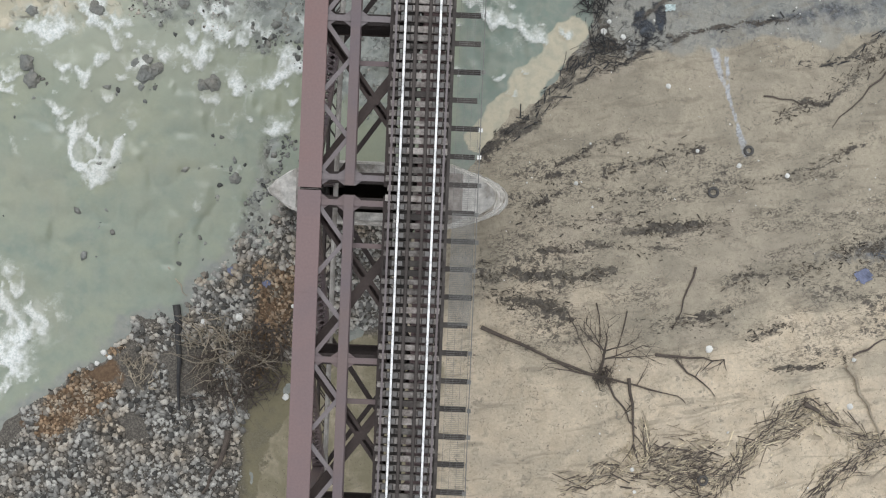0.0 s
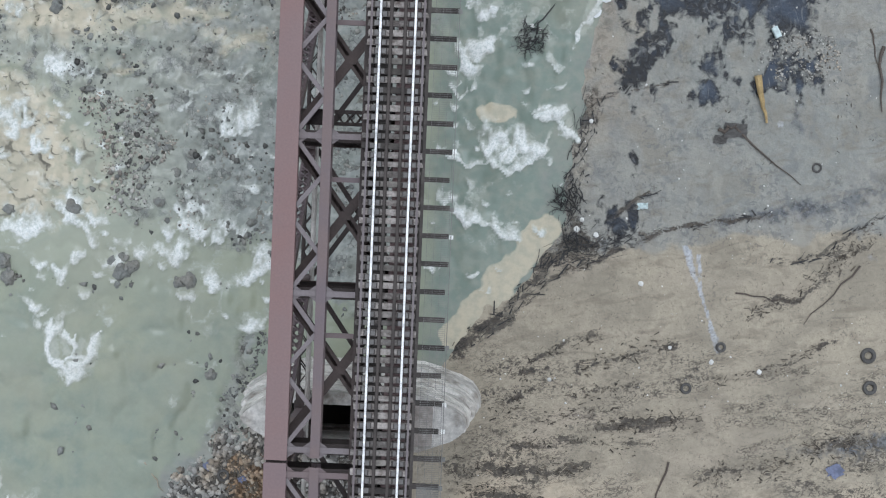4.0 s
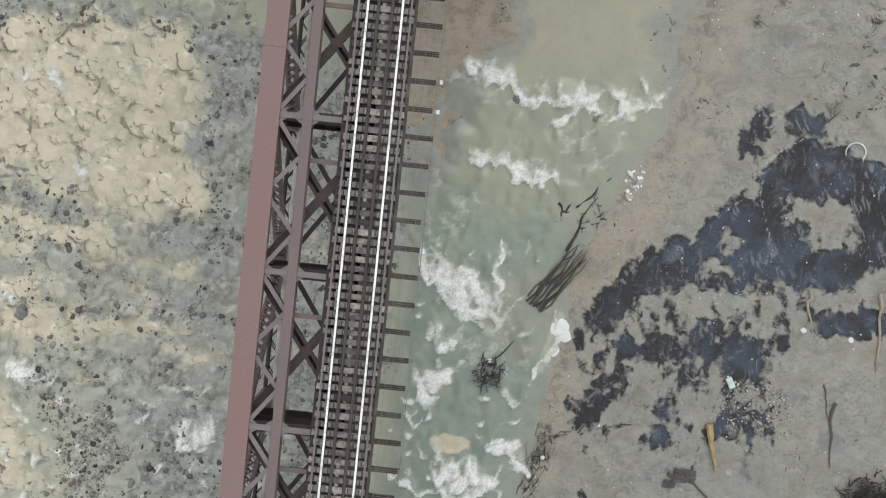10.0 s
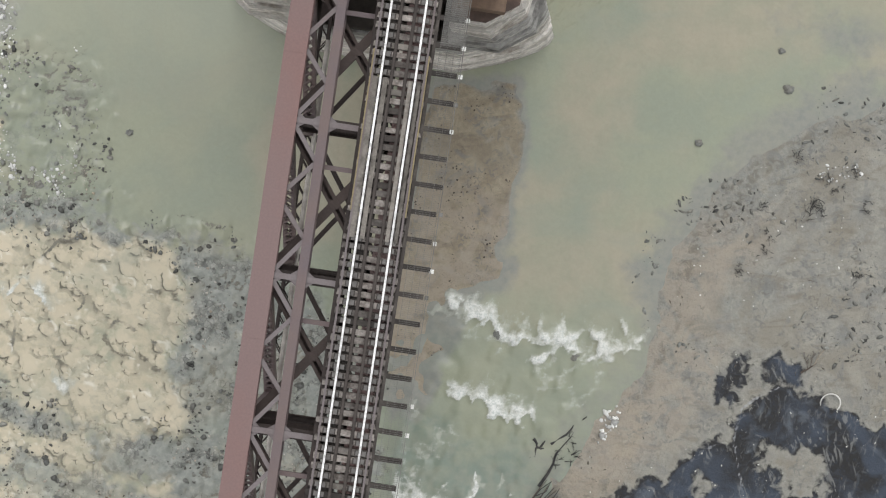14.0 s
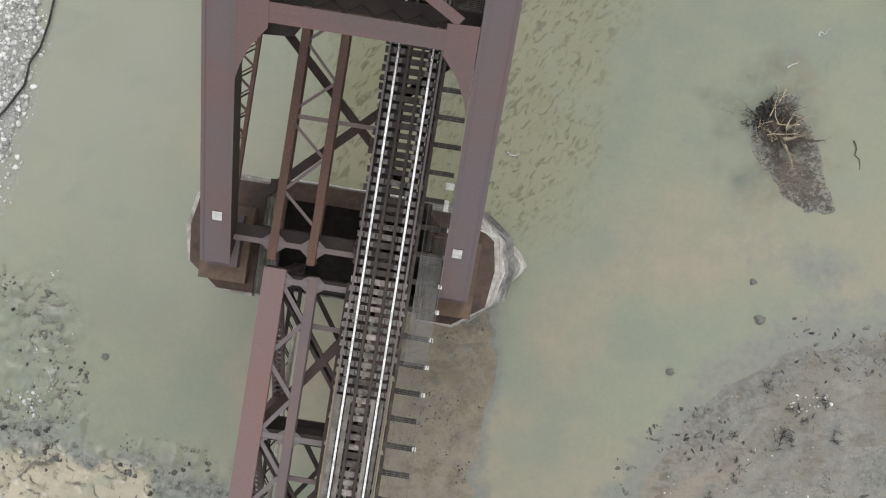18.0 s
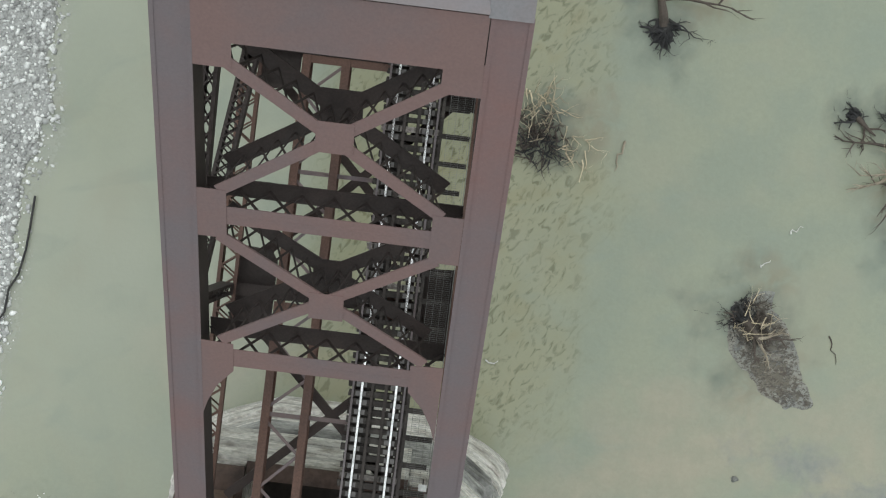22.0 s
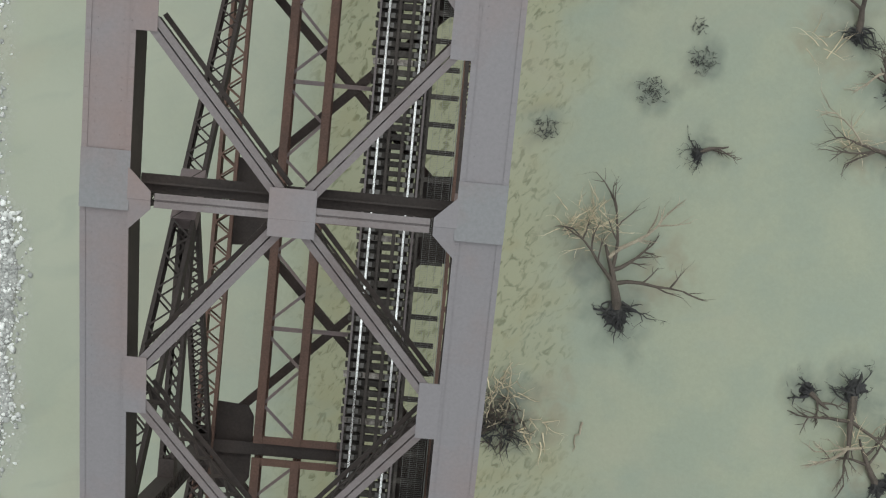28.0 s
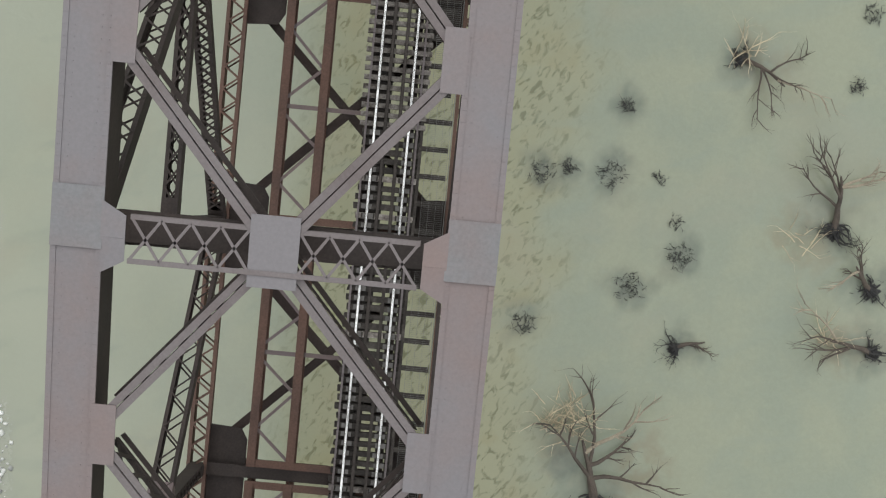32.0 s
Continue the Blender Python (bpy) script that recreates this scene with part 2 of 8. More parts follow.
def open_brace(b, p, q, w, depth, normal, pitch=0.7):
    """A brace with an upper and a lower flange and zigzag lacing between them."""
    n = Vector(normal).normalized()
    bar(b, p, q, w, 0.05, n, 0, -0.03)
    bar(b, p, q, 0.03, 0.18, n, -w / 4, -0.14)
    bar(b, p, q, 0.03, 0.18, n, w / 4, -0.14)
    return b


def plate(b, points, thick, normal=(0, 0, 1)):
    """A flat plate with the given outline, thick downwards along its normal."""
    n = Vector(normal).normalized() * thick
    k = len(points)
    top = [Vector(p) for p in points]
    return b.add(top + [p - n for p in top], [tuple(range(k)), tuple(range(2 * k - 1, k - 1, -1))] + [(i, k + i, k + (i + 1) % k, (i + 1) % k) for i in range(k)])


def tube(b, pts, radii, sides=6):
    """A tapered, bent tube through the points."""
    rings = []
    for i, p in enumerate(pts):
        d = (Vector(pts[min(i + 1, len(pts) - 1)]) - Vector(pts[max(i - 1, 0)])).normalized()
        s = d.cross(Vector((0.3, 0.2, 1))).normalized()
        u = s.cross(d)
        rings += [Vector(p) + (s * math.cos(a) + u * math.sin(a)) * radii[i] for a in [2 * math.pi * k / sides for k in range(sides)]]
    faces = [(i * sides + k, i * sides + (k + 1) % sides, (i + 1) * sides + (k + 1) % sides, (i + 1) * sides + k) for i in range(len(pts) - 1) for k in range(sides)]
    faces += [tuple(range(sides - 1, -1, -1)), tuple(range(len(rings) - sides, len(rings)))]
    return b.add(rings, faces)


def part(name, b, mat, parent=None, label="", soft=0.0):
    """Links a collected solid as one mesh object under its thing."""
    me = b.mesh(name) if isinstance(b, Solid) else b
    if not me.materials:
        me.materials.append(mat)
    ob = new(name, me)
    ob.parent = parent
    if label:
        tagged(ob, label)
    if soft:
        mod = ob.modifiers.new("edge", "BEVEL")
        mod.width, mod.segments, mod.limit_method = soft, 2, "ANGLE"
    return ob


def thing(name, label, category, at=(0, 0, 0), group="", kind=""):
    ob = new(name)
    ob.location = at
    ob.empty_display_size = 0.2
    return tagged(ob, label, category, group, kind)


# ---- fields over the plan ----
TABLE = np.random.default_rng(3).random((256, 256))


def value_noise(x, y):
    xi, yi = np.floor(x).astype(int), np.floor(y).astype(int)
    fx, fy = x - xi, y - yi
    fx, fy = fx * fx * (3 - 2 * fx), fy * fy * (3 - 2 * fy)
    a, b, c, d = TABLE[xi % 256, yi % 256], TABLE[(xi + 1) % 256, yi % 256], TABLE[xi % 256, (yi + 1) % 256], TABLE[(xi + 1) % 256, (yi + 1) % 256]
    return (a * (1 - fx) + b * fx) * (1 - fy) + (c * (1 - fx) + d * fx) * fy


def fbm(x, y, size, octaves=4, shift=0.0):
    """Fractal noise about 0, roughly within -1 to 1; size is its largest wave in metres."""
    total, gain = 0, 1.0
    for k in range(octaves):
        f = 2.0 ** k / size
        total = total + gain * (value_noise(x * f + 17.3 * k + shift, y * f + 9.1 * k - shift) * 2 - 1)
        gain *= 0.55
    return total


def inside(x, y, corners):
    """Signed distance to a polygon, positive inside."""
    best = np.full(np.shape(x), 1e9)
    odd = np.zeros(np.shape(x), bool)
    for (ax, ay), (bx, by) in zip(corners, corners[1:] + corners[:1]):
        dx, dy = bx - ax, by - ay
        t = np.clip(((x - ax) * dx + (y - ay) * dy) / (dx * dx + dy * dy), 0, 1)
        best = np.minimum(best, np.hypot(x - ax - t * dx, y - ay - t * dy))
        if dy:
            odd ^= ((y < ay) != (y < by)) & (x < ax + (y - ay) * dx / dy)
    return np.where(odd, best, -best)


def near(x, y, line):
    """Distance to a broken line."""
    best = np.full(np.shape(x), 1e9)
    for (ax, ay), (bx, by) in zip(line, line[1:]):
        dx, dy = bx - ax, by - ay
        t = np.clip(((x - ax) * dx + (y - ay) * dy) / (dx * dx + dy * dy + 1e-9), 0, 1)
        best = np.minimum(best, np.hypot(x - ax - t * dx, y - ay - t * dy))
    return best


def step(v, lo, hi):
    t = np.clip((v - lo) / (hi - lo), 0, 1)
    return t * t * (3 - 2 * t)


MUD = [(-9, -70), (-8.6, -16), (-6.8, -9.4), (-1, -5), (1, 0.5), (5.3, 5.6), (8, 8.4), (10, 11), (11.7, 13.3), (12.5, 18), (13, 23.3), (13.2, 26), (14.3, 29), (13.2, 31),
       (14.5, 34.5), (16.6, 38.2), (18.8, 41.4), (19.6, 45), (20, 50), (23.8, 55.5), (28, 58.8), (36, 62), (160, 75), (160, -70)]
SILT = [(2.5, 58), (7.6, 57.5), (9.2, 53), (9.2, 47), (6.4, 43), (5, 38), (3.6, 36), (2.5, 47)]
BANK = [(-160, -70), (-60, -28), (-23.6, -12.6), (-17.2, -7.1), (-13.1, -4.9), (-9.3, -1.2), (-7.5, 1.5), (-5, 2.2), (-0.5, 1), (0, -4), (-6, -9), (-8, -16), (-8, -70)]
WHITEBANK = [(-26, 50), (-24.2, 58), (-23.5, 63), (-22.8, 67), (-22.2, 73), (-21.3, 80), (-21.3, 86), (-22.3, 92), (-23.6, 97), (-26, 130), (-40, 210), (-160, 420), (-160, 120), (-60, 70), (-34, 55)]
ISLET = [(22.8, 73.6), (24.6, 74), (26.2, 72.2), (27.2, 69.6), (28.6, 67.6), (26.8, 67.6), (24.8, 68.4), (23.4, 70.6)]
POOLS = [[(15.1, 29.4), (16.2, 31.6), (17.8, 33.3), (19.8, 34.8), (21.3, 35.0), (22.4, 36.2), (23.2, 37.4), (24.8, 38.4), (25.1, 39.9), (25.8, 41.0), (27.4, 42.1), (29.1, 41.8), (31.2, 40.7),
          (33.5, 40.2), (40, 39.5), (40, 35), (34, 35.6), (32.3, 34.4), (31.1, 33.0), (28.8, 32.8), (26.6, 33.0), (24.2, 31.7), (22.4, 32.2), (20.1, 32.0), (18.4, 31.2), (17.5, 29.8), (15.4, 28.5)],
         [(18.1, 27.9), (19.5, 29.3), (21.2, 28.6), (21.9, 28.0), (20.4, 27.4), (18.5, 27.4)], [(23.3, 27.8), (24.4, 29.2), (26.2, 28.8), (26.7, 26.6), (24.3, 26.2)],
         [(29.0, 31.1), (32.4, 31.8), (36, 31.6), (36, 29.6), (33.2, 30.0), (30.8, 30.0), (29.5, 30.2)], [(26.2, 43.3), (27.2, 44.0), (28.4, 43.6), (28.4, 42.4), (26.7, 42.4)],
         [(23.6, 41.5), (24.4, 43.1), (25.2, 43.8), (25.0, 42.6), (24.5, 40.6), (23.6, 40.6)]]
SMEARS = [(15.5, 23.8, 1.0), (16.8, 25.0, 1.1), (18.1, 26.2, 1.2), (20.2, 22.8, 0.8), (21.9, 23.7, 0.8), (24.1, 23.2, 1.1), (16.7, 22.5, 0.7), (21.4, 26.6, 1.1), (22.6, 28.6, 1.0), (26.2, 24.4, 1.2), (17.2, 27.8, 0.9)]


def mud_field(x, y):
    wob = fbm(x, y, 3.0, 4, 5) * 0.45
    return np.maximum(inside(x, y, MUD) + wob, inside(x, y, ISLET) * 0.6 + wob * 0.4)


def silt_field(x, y):
    return inside(x, y, SILT) + fbm(x, y, 3.0, 4, 8) * 0.9 - 0.2


def bank_field(x, y):
    return inside(x, y, BANK) + fbm(x, y, 2.5, 4, 11) * 0.7


def white_field(x, y):
    return inside(x, y, WHITEBANK) + fbm(x, y, 2.2, 3, 14) * 0.5


def ground_height(x, y):
    m, s, b, w = mud_field(x, y), silt_field(x, y), bank_field(x, y), white_field(x, y)
    h = np.full(np.shape(x), -0.9)
    for f, top, slope in ((m, 0.16, 0.10), (s, 0.06, 0.12), (b, 0.45, 0.16), (w, 0.7, 0.2)):
        h = np.maximum(h, np.clip(f * slope, -0.9, top))
    return h + fbm(x, y, 1.5, 4, 2) * 0.02 * (h > -0.05)


# ---- ground and water sheets ----
def spread(lo, hi, cell, far):
    """Fine steps between lo and hi, growing ones out to far."""
    mid = np.arange(lo, hi + cell / 2, cell)
    out = [cell * 2]
    while sum(out) < far:
        out.append(out[-1] * 1.6)
    out = np.cumsum(out)
    return np.concatenate([lo - out[::-1], mid, hi + out])


def sheet(name, cell, height, zones):
    """One sheet to the horizon, with named zone weights at its vertices."""
    xs, ys = spread(-30, 38, cell, 2200), spread(-24, 130, cell, 2200)
    ys = np.concatenate([ys[ys < 62], ys[ys >= 62][(np.arange((ys >= 62).sum()) % 3 == 0) | (ys[ys >= 62] > 130)]])
    gx, gy = np.meshgrid(xs, ys)
    gx, gy = gx.ravel(), gy.ravel()
    nx, ny = len(xs), len(ys)
    me = bpy.data.meshes.new(name)
    a = (np.arange(ny - 1)[:, None] * nx + np.arange(nx - 1)[None, :]).ravel()
    quads = np.stack([a, a + 1, a + nx + 1, a + nx], 1).ravel().astype(np.int32)
    me.vertices.add(nx * ny)
    me.loops.add(len(quads))
    me.polygons.add(len(a))
    me.vertices.foreach_set("co", np.stack([gx, gy, height(gx, gy)], 1).ravel())
    me.loops.foreach_set("vertex_index", quads)
    me.polygons.foreach_set("loop_start", np.arange(0, len(quads), 4, dtype=np.int32))
    me.polygons.foreach_set("use_smooth", np.ones(len(a), bool))
    me.update()
    for key, four in zones(gx, gy).items():
        col = me.color_attributes.new(key, "FLOAT_COLOR", "POINT")
        col.data.foreach_set("color", np.stack([np.broadcast_to(f, gx.shape) for f in four], 1).ravel().astype(np.float32))
    return me


def zone_material(name, base, layers, rough, bump, waves, mottle, speck):
    """A material that lays colours over each other by zone weights, broken up by fine noise.
    layers: (attribute, channel, colour, second colour, noise size, sharpness, roughness)."""
    m = bpy.data.materials.new(name)
    m.use_nodes = True
    n, l = m.node_tree.nodes, m.node_tree.links
    bsdf = n["Principled BSDF"]
    pos = n.new("ShaderNodeNewGeometry").outputs["Position"]

    def noise_node(scale, detail=6, distort=0.0, stretch=None):
        node = n.new("ShaderNodeTexNoise")
        node.inputs["Scale"].default_value, node.inputs["Detail"].default_value, node.inputs["Distortion"].default_value = scale, detail, distort
        node.inputs["Roughness"].default_value = 0.6
        if stretch:
            mapping = n.new("ShaderNodeMapping")
            mapping.inputs["Scale"].default_value = stretch
            mapping.inputs["Rotation"].default_value = (0, 0, radians(18))
            l.new(pos, mapping.inputs[0])
            l.new(mapping.outputs[0], node.inputs["Vector"])
        else:
            l.new(pos, node.inputs["Vector"])
        return node.outputs[0]

    def blend(factor, a, b):
        mix = n.new("ShaderNodeMix")
        mix.data_type = "RGBA"
        l.new(factor, mix.inputs[0])
        for slot, c in ((6, a), (7, b)):
            if isinstance(c, tuple):
                mix.inputs[slot].default_value = (*c, 1)
            else:
                l.new(c, mix.inputs[slot])
        return mix.outputs[2]

    def ranged(v, lo, hi, to_lo=0.0, to_hi=1.0):
        r = n.new("ShaderNodeMapRange")
        r.interpolation_type = "SMOOTHSTEP"
        for k, val in enumerate((lo, hi, to_lo, to_hi)):
            r.inputs[k + 1].default_value = val
        l.new(v, r.inputs[0])
        return r.outputs[0]

    colour = blend(ranged(noise_node(0.16, 5), 0.38, 0.62), base[0], base[1])
    colour = blend(ranged(noise_node(1.6, 7, 0.6), 0.5, 0.78, 0, 0.28), colour, base[2])
    gloss = None
    for attribute, channel, first, second, size, sharp, roughness in layers:
        attr = n.new("ShaderNodeAttribute")
        attr.attribute_name = attribute
        split = n.new("ShaderNodeSeparateColor")
        l.new(attr.outputs["Color"], split.inputs[0])
        weight = attr.outputs["Alpha"] if channel == 3 else split.outputs[channel]
        add = n.new("ShaderNodeMath")
        add.operation = "ADD"
        fine = n.new("ShaderNodeMapRange")
        fine.clamp = False
        fine.inputs[1].default_value, fine.inputs[2].default_value = 0.2, 0.8
        l.new(noise_node(size, 11, 0.5), fine.inputs[0])
        push_ = n.new("ShaderNodeMath")
        push_.operation = "MULTIPLY_ADD"
        push_.inputs[1].default_value, push_.inputs[2].default_value = (1.4, -0.4) if sharp >= 0.3 else (1.15, -0.15)
        l.new(weight, push_.inputs[0])
        l.new(push_.outputs[0], add.inputs[0])
        l.new(fine.outputs[0], add.inputs[1])
        factor = ranged(add.outputs[0], 1.0 - sharp, 1.0 + sharp)
        inner = blend(ranged(noise_node(size * 2.2, 6), 0.4, 0.65), first, second)
        colour = blend(factor, colour, inner)
        if gloss is None:
            gloss = ranged(factor, 0, 1, rough, roughness)
        else:
            r = n.new("ShaderNodeMix")
            l.new(factor, r.inputs[0])
            l.new(gloss, r.inputs[2])
            r.inputs[3].default_value = roughness
            gloss = r.outputs[0]
    grain = n.new("ShaderNodeMath")
    grain.operation = "MULTIPLY"
    l.new(ranged(noise_node(22, 5), 0.25, 0.75, 1 - speck, 1 + speck), grain.inputs[0])
    l.new(ranged(noise_node(3.1, 10, 0.8), 0.25, 0.75, 1 - mottle, 1 + mottle * 0.8), grain.inputs[1])
    value = grain.outputs[0]
    scaled = n.new("ShaderNodeVectorMath")
    scaled.operation = "SCALE"
    l.new(colour, scaled.inputs[0])
    l.new(value, scaled.inputs["Scale"])
    l.new(scaled.outputs[0], bsdf.inputs["Base Color"])
    l.new(gloss, bsdf.inputs["Roughness"])
    relief = n.new("ShaderNodeBump")
    relief.inputs["Strength"].default_value, relief.inputs["Distance"].default_value = bump, 0.12
    l.new(noise_node(waves, 6, 0.3), relief.inputs["Height"])
    l.new(relief.outputs[0], bsdf.inputs["Normal"])
    return m


DRIFTS = [([(5.5, 6.0), (7.4, 7.7), (9.6, 9.7), (11.4, 12.0), (14.3, 13.1), (16.5, 13.6)], 0.34), ([(7.6, 7.2), (10.2, 9.4), (12.4, 11.4), (15.5, 12.6)], 0.16),
    ([(10.6, 11.6), (12.6, 12.7), (14.6, 13.2)], 0.5), ([(12.2, 12.6), (12.2, 16.5), (12.9, 19.5), (13.2, 21.4)], 0.5), ([(13.2, 21.4), (15.0, 22.6), (16.8, 22.8), (18.4, 23.2)], 0.09),
    ([(14.3, 13.1), (18.2, 13.8), (21.4, 14.6), (24.5, 15.3)], 0.14), ([(24.5, 12.2), (28, 12.6), (30, 14.6), (34, 16.2)], 0.12)]
DRIFTS += [([(14.4, 14.4), (15.4, 15.0), (17.6, 16.4)], 0.1), ([(7.5, -1.4), (11.7, -1.4), (14.0, -1.0)], 0.3), ([(14.8, 1.8), (17.4, 1.9), (21.0, 2.5)], 0.32),
    ([(20.8, -1.2), (25.3, -0.4), (27.0, -0.3)], 0.34), ([(27.2, 0.4), (29.2, 1.1), (31.7, 0.9)], 0.5), ([(16.4, -4.0), (19.0, -3.9), (21.3, -3.5)], 0.28), ([(22.3, -4.6), (25.2, -3.7)], 0.2),
    ([(13.0, 5.0), (16.2, 6.1), (19.1, 6.9)], 0.28), ([(5.9, -2.5), (7.9, -3.1), (11.5, -3.6)], 0.34), ([(23.6, 8.7), (26.1, 10.1), (28.6, 12.1), (31.0, 14.3)], 0.3)]
DRIFTS += [([(10.6, 1.6), (14.1, 2.4)], 0.25), ([(5.8, -1.2), (6.8, -1.8)], 0.4), ([(8.9, 4.2), (10.8, 4.9)], 0.3), ([(7.6, 2.2), (9.9, 2.9)], 0.25), ([(9, 0.2), (13, 0.6), (17, 0.4)], 0.2),
    ([(12.6, 3.4), (16.8, 4.2)], 0.2), ([(21, 4.4), (26, 6.0), (29, 7.6)], 0.16), ([(10, 5.6), (14.5, 7.2)], 0.2), ([(24, -6.8), (29, -5.8)], 0.12)]


def drift_field(x, y):
    """Bark and twigs left in thin lines along old waterlines."""
    u, v = x * 0.985 + y * 0.17, y * 0.985 - x * 0.17
    comb = fbm(u * 0.3, v, 0.9, 4, 22)
    d = np.clip(0.30 + 0.22 * comb + 0.1 * fbm(x, y, 7, 2, 24), 0, 0.5) * step(x, 4, 8) * step(9 - y, 0, 4) * step(y + 8, 0, 3)
    for line, wide in DRIFTS:
        wx, wy = x + fbm(x, y, 2.2, 3, 5) * 0.5, y + fbm(x, y, 1.9, 3, 7) * 0.4
        d = np.maximum(d, np.clip(0.70 - near(wx, wy, line) * 0.32 / wide + comb * 0.34, 0, 0.9) * step(near(x, y, line), wide * 4.5, wide * 2.0))
    return np.maximum(d, np.clip(0.5 + 0.3 * inside(x, y, ISLET), 0, 0.68))


PUDDLE = [(-8.6, -9.6), (-7.2, -7.6), (-5.2, -6.6), (-2.5, -5.0), (0.5, -5.4), (3.2, -7.5), (3.2, -30), (-9.5, -30), (-8.8, -14)]


def ground_zones(x, y):
    m, b, w, s = mud_field(x, y), bank_field(x, y), white_field(x, y), silt_field(x, y)
    clump = fbm(x, y, 2.6, 5, 21)
    # finger-like margins combed by the draining water
    wx, wy = x + 0.3 * fbm(x, y, 1.5, 5, 150), y + 0.45 * fbm(x * 1.9, y * 0.8, 1.3, 5, 151)
    p = np.max([inside(wx, wy, c) for c in POOLS], axis=0)
    hole = 1.8 - np.hypot((wx - 29.4) * 0.85, (wy - 37.0) * 0.9) + 0.7 * fbm(x, y, 1.8, 4, 153)
    hole = np.maximum(hole, np.maximum(0.7 - np.hypot(wx - 23.6, wy - 35.4), 0.7 - np.hypot((wx - 22.8) * 0.7, wy - 33.4)))
    p = np.minimum(p, -hole)
    pool = 0.66 + 0.6 * p
    for dx_, dy_, dr in SMEARS + [(15.5, 18.0, 0.5), (15.2, 14.3, 0.8), (22.2, 20.1, 0.5)]:
        d = np.hypot((wx - dx_) * 0.75, wy - dy_)
        pool = np.maximum(pool, 0.62 + 0.34 * (dr - d) + 0.34 * fbm(x * 1.6, y * 0.8, 1.5, 5, 27) - 0.2)
    veil = inside(wx, wy, [(14.6, 28.5), (17, 31), (21, 32.5), (26, 33.5), (29, 33.2), (28.2, 30), (27.2, 26), (26, 24), (22, 23.2), (17, 22.6), (15, 24)])
    flame = fbm(x * 1.7 + 0.3 * y, y * 0.62, 1.5, 5, 27)
    pool = np.maximum(pool, np.clip(0.42 + 0.3 * flame + 0.12 * fbm(x, y, 5, 2, 29) + 0.10 * np.clip(veil, -3, 0.5), 0, 0.75) * step(veil, -1.2, 0.4))
    pool = np.clip(pool, 0, 1)
    wrack = drift_field(x, y)
    grey = step(y - 12.6 - 0.07 * (x - 12) + clump * 0.8, -0.8, 0.8) * (1 - step(-(x - 13.0 - 0.28 * (y - 13)), -1, 2) * 0.3)
    wide = np.interp(y, [6.4, 7.2, 8.5, 10.4, 11.6, 12.6, 13.2], [0.2, 0.28, 0.17, 0.12, 0.2, 0.3, 0.18])
    stream = np.minimum(near(x, y, [(19.5, 13), (20.0, 11.4), (20.7, 9.8), (21.3, 8), (21.8, 6.6)]), near(x, y, [(20.3, 12.4), (20.5, 11.0), (20.7, 9.8)]) * 1.5)
    stream = np.clip(1.05 - 0.55 * stream / wide + fbm(x, y, 0.7, 3, 3) * 0.12, 0, 0.95) * step(y, 5.9, 6.5) * step(13.6 - y, 0, 0.5)
    rill = near(x, y, [(27.3, 41.9), (25.8, 40.9), (25.2, 40.2), (25.0, 38.2), (25.4, 37.0), (25.8, 35.9), (26.2, 34.4)]) * np.interp(y, [34, 37, 42], [0.6, 1.0, 1.2])
    for mx, my, ms in ((30.9, 12.8, 0.6), (32.4, 17.9, 0.55), (26.1, 21.8, 0.4), (25.0, 20.8, 0.3)):
        stream = np.maximum(stream, np.clip(0.85 - 0.45 * np.hypot((x - mx) * 1.4, y - my) / ms + fbm(x, y, 0.9, 3, 31) * 0.25, 0, 0.8))
    stream = np.maximum(stream, np.clip(0.80 - rill * 3.6 + fbm(x, y, 0.8, 3, 3) * 0.15, 0, 0.62))
    rill = near(x, y, [(25.0, 38.3), (24.0, 37.8), (23.2, 37.2), (22.0, 35.8), (20.6, 34.7), (20.5, 33.5)])
    stream = np.maximum(stream, np.clip(0.66 - rill * 4.0 + fbm(x, y, 0.6, 3, 7) * 0.2, 0, 0.5))
    pale = (0.78 + 0.22 * step(x, 13, 22)) * step(0.45 * fbm(x, y, 9, 3, 31) - (y - 0.05 * (x - 18)) / 7.0 + 0.5 * fbm((x * 0.98 + y * 0.17) * 0.3, y * 0.98 - x * 0.17, 2.8, 4, 33), -0.35, 0.95)
    blue = np.clip(0.45 + 0.35 * inside(x, y, [(26.4, 0.6), (28.5, 2.0), (34, 2.6), (34, 0.2), (28.3, -0.5)]) + 0.2 * clump, 0, 0.85)
    blue = np.maximum(blue, np.clip(0.75 - 0.45 * near(x, y, [(22, 14.7), (25, 15.4), (28, 15.8), (31, 16.9), (35, 18)]) + 0.25 * clump, 0, 0.8))
    blue = np.maximum(blue, np.clip(0.7 - 0.6 * near(x, y, [(25.6, 22.6), (26.2, 20.4)]), 0, 0.7))
    stain = step(2.2 - near(x, y, [(-6, -2.6), (-7.4, -4.5), (-7.2, -8)]) + clump, 0.3, 1.6)
    stain = np.maximum(stain, step(1.7 - near(x, y, [(-16.6, -8.4), (-21, -12)]) + clump, 0.2, 1.4))
    gravel = step(np.maximum(b, w), -0.3, 0.3)
    puddle = step(inside(x, y, PUDDLE) + clump * 0.6, -0.3, 0.5)
    north = step(y, 41, 47) * step(fbm(x, y, 4, 4, 44), -0.2, 0.7)
    north = np.maximum(north, 0.9 * step(2.6 - m + clump, 0, 1.5) * step(y, 36, 42))
    north = np.maximum(north, 0.85 * step(y, 13.5, 16) * step(37 - y, 0, 5) * step(x, 13, 16) * step(fbm(x, y, 3.5, 5, 46), -0.7, 0.4))
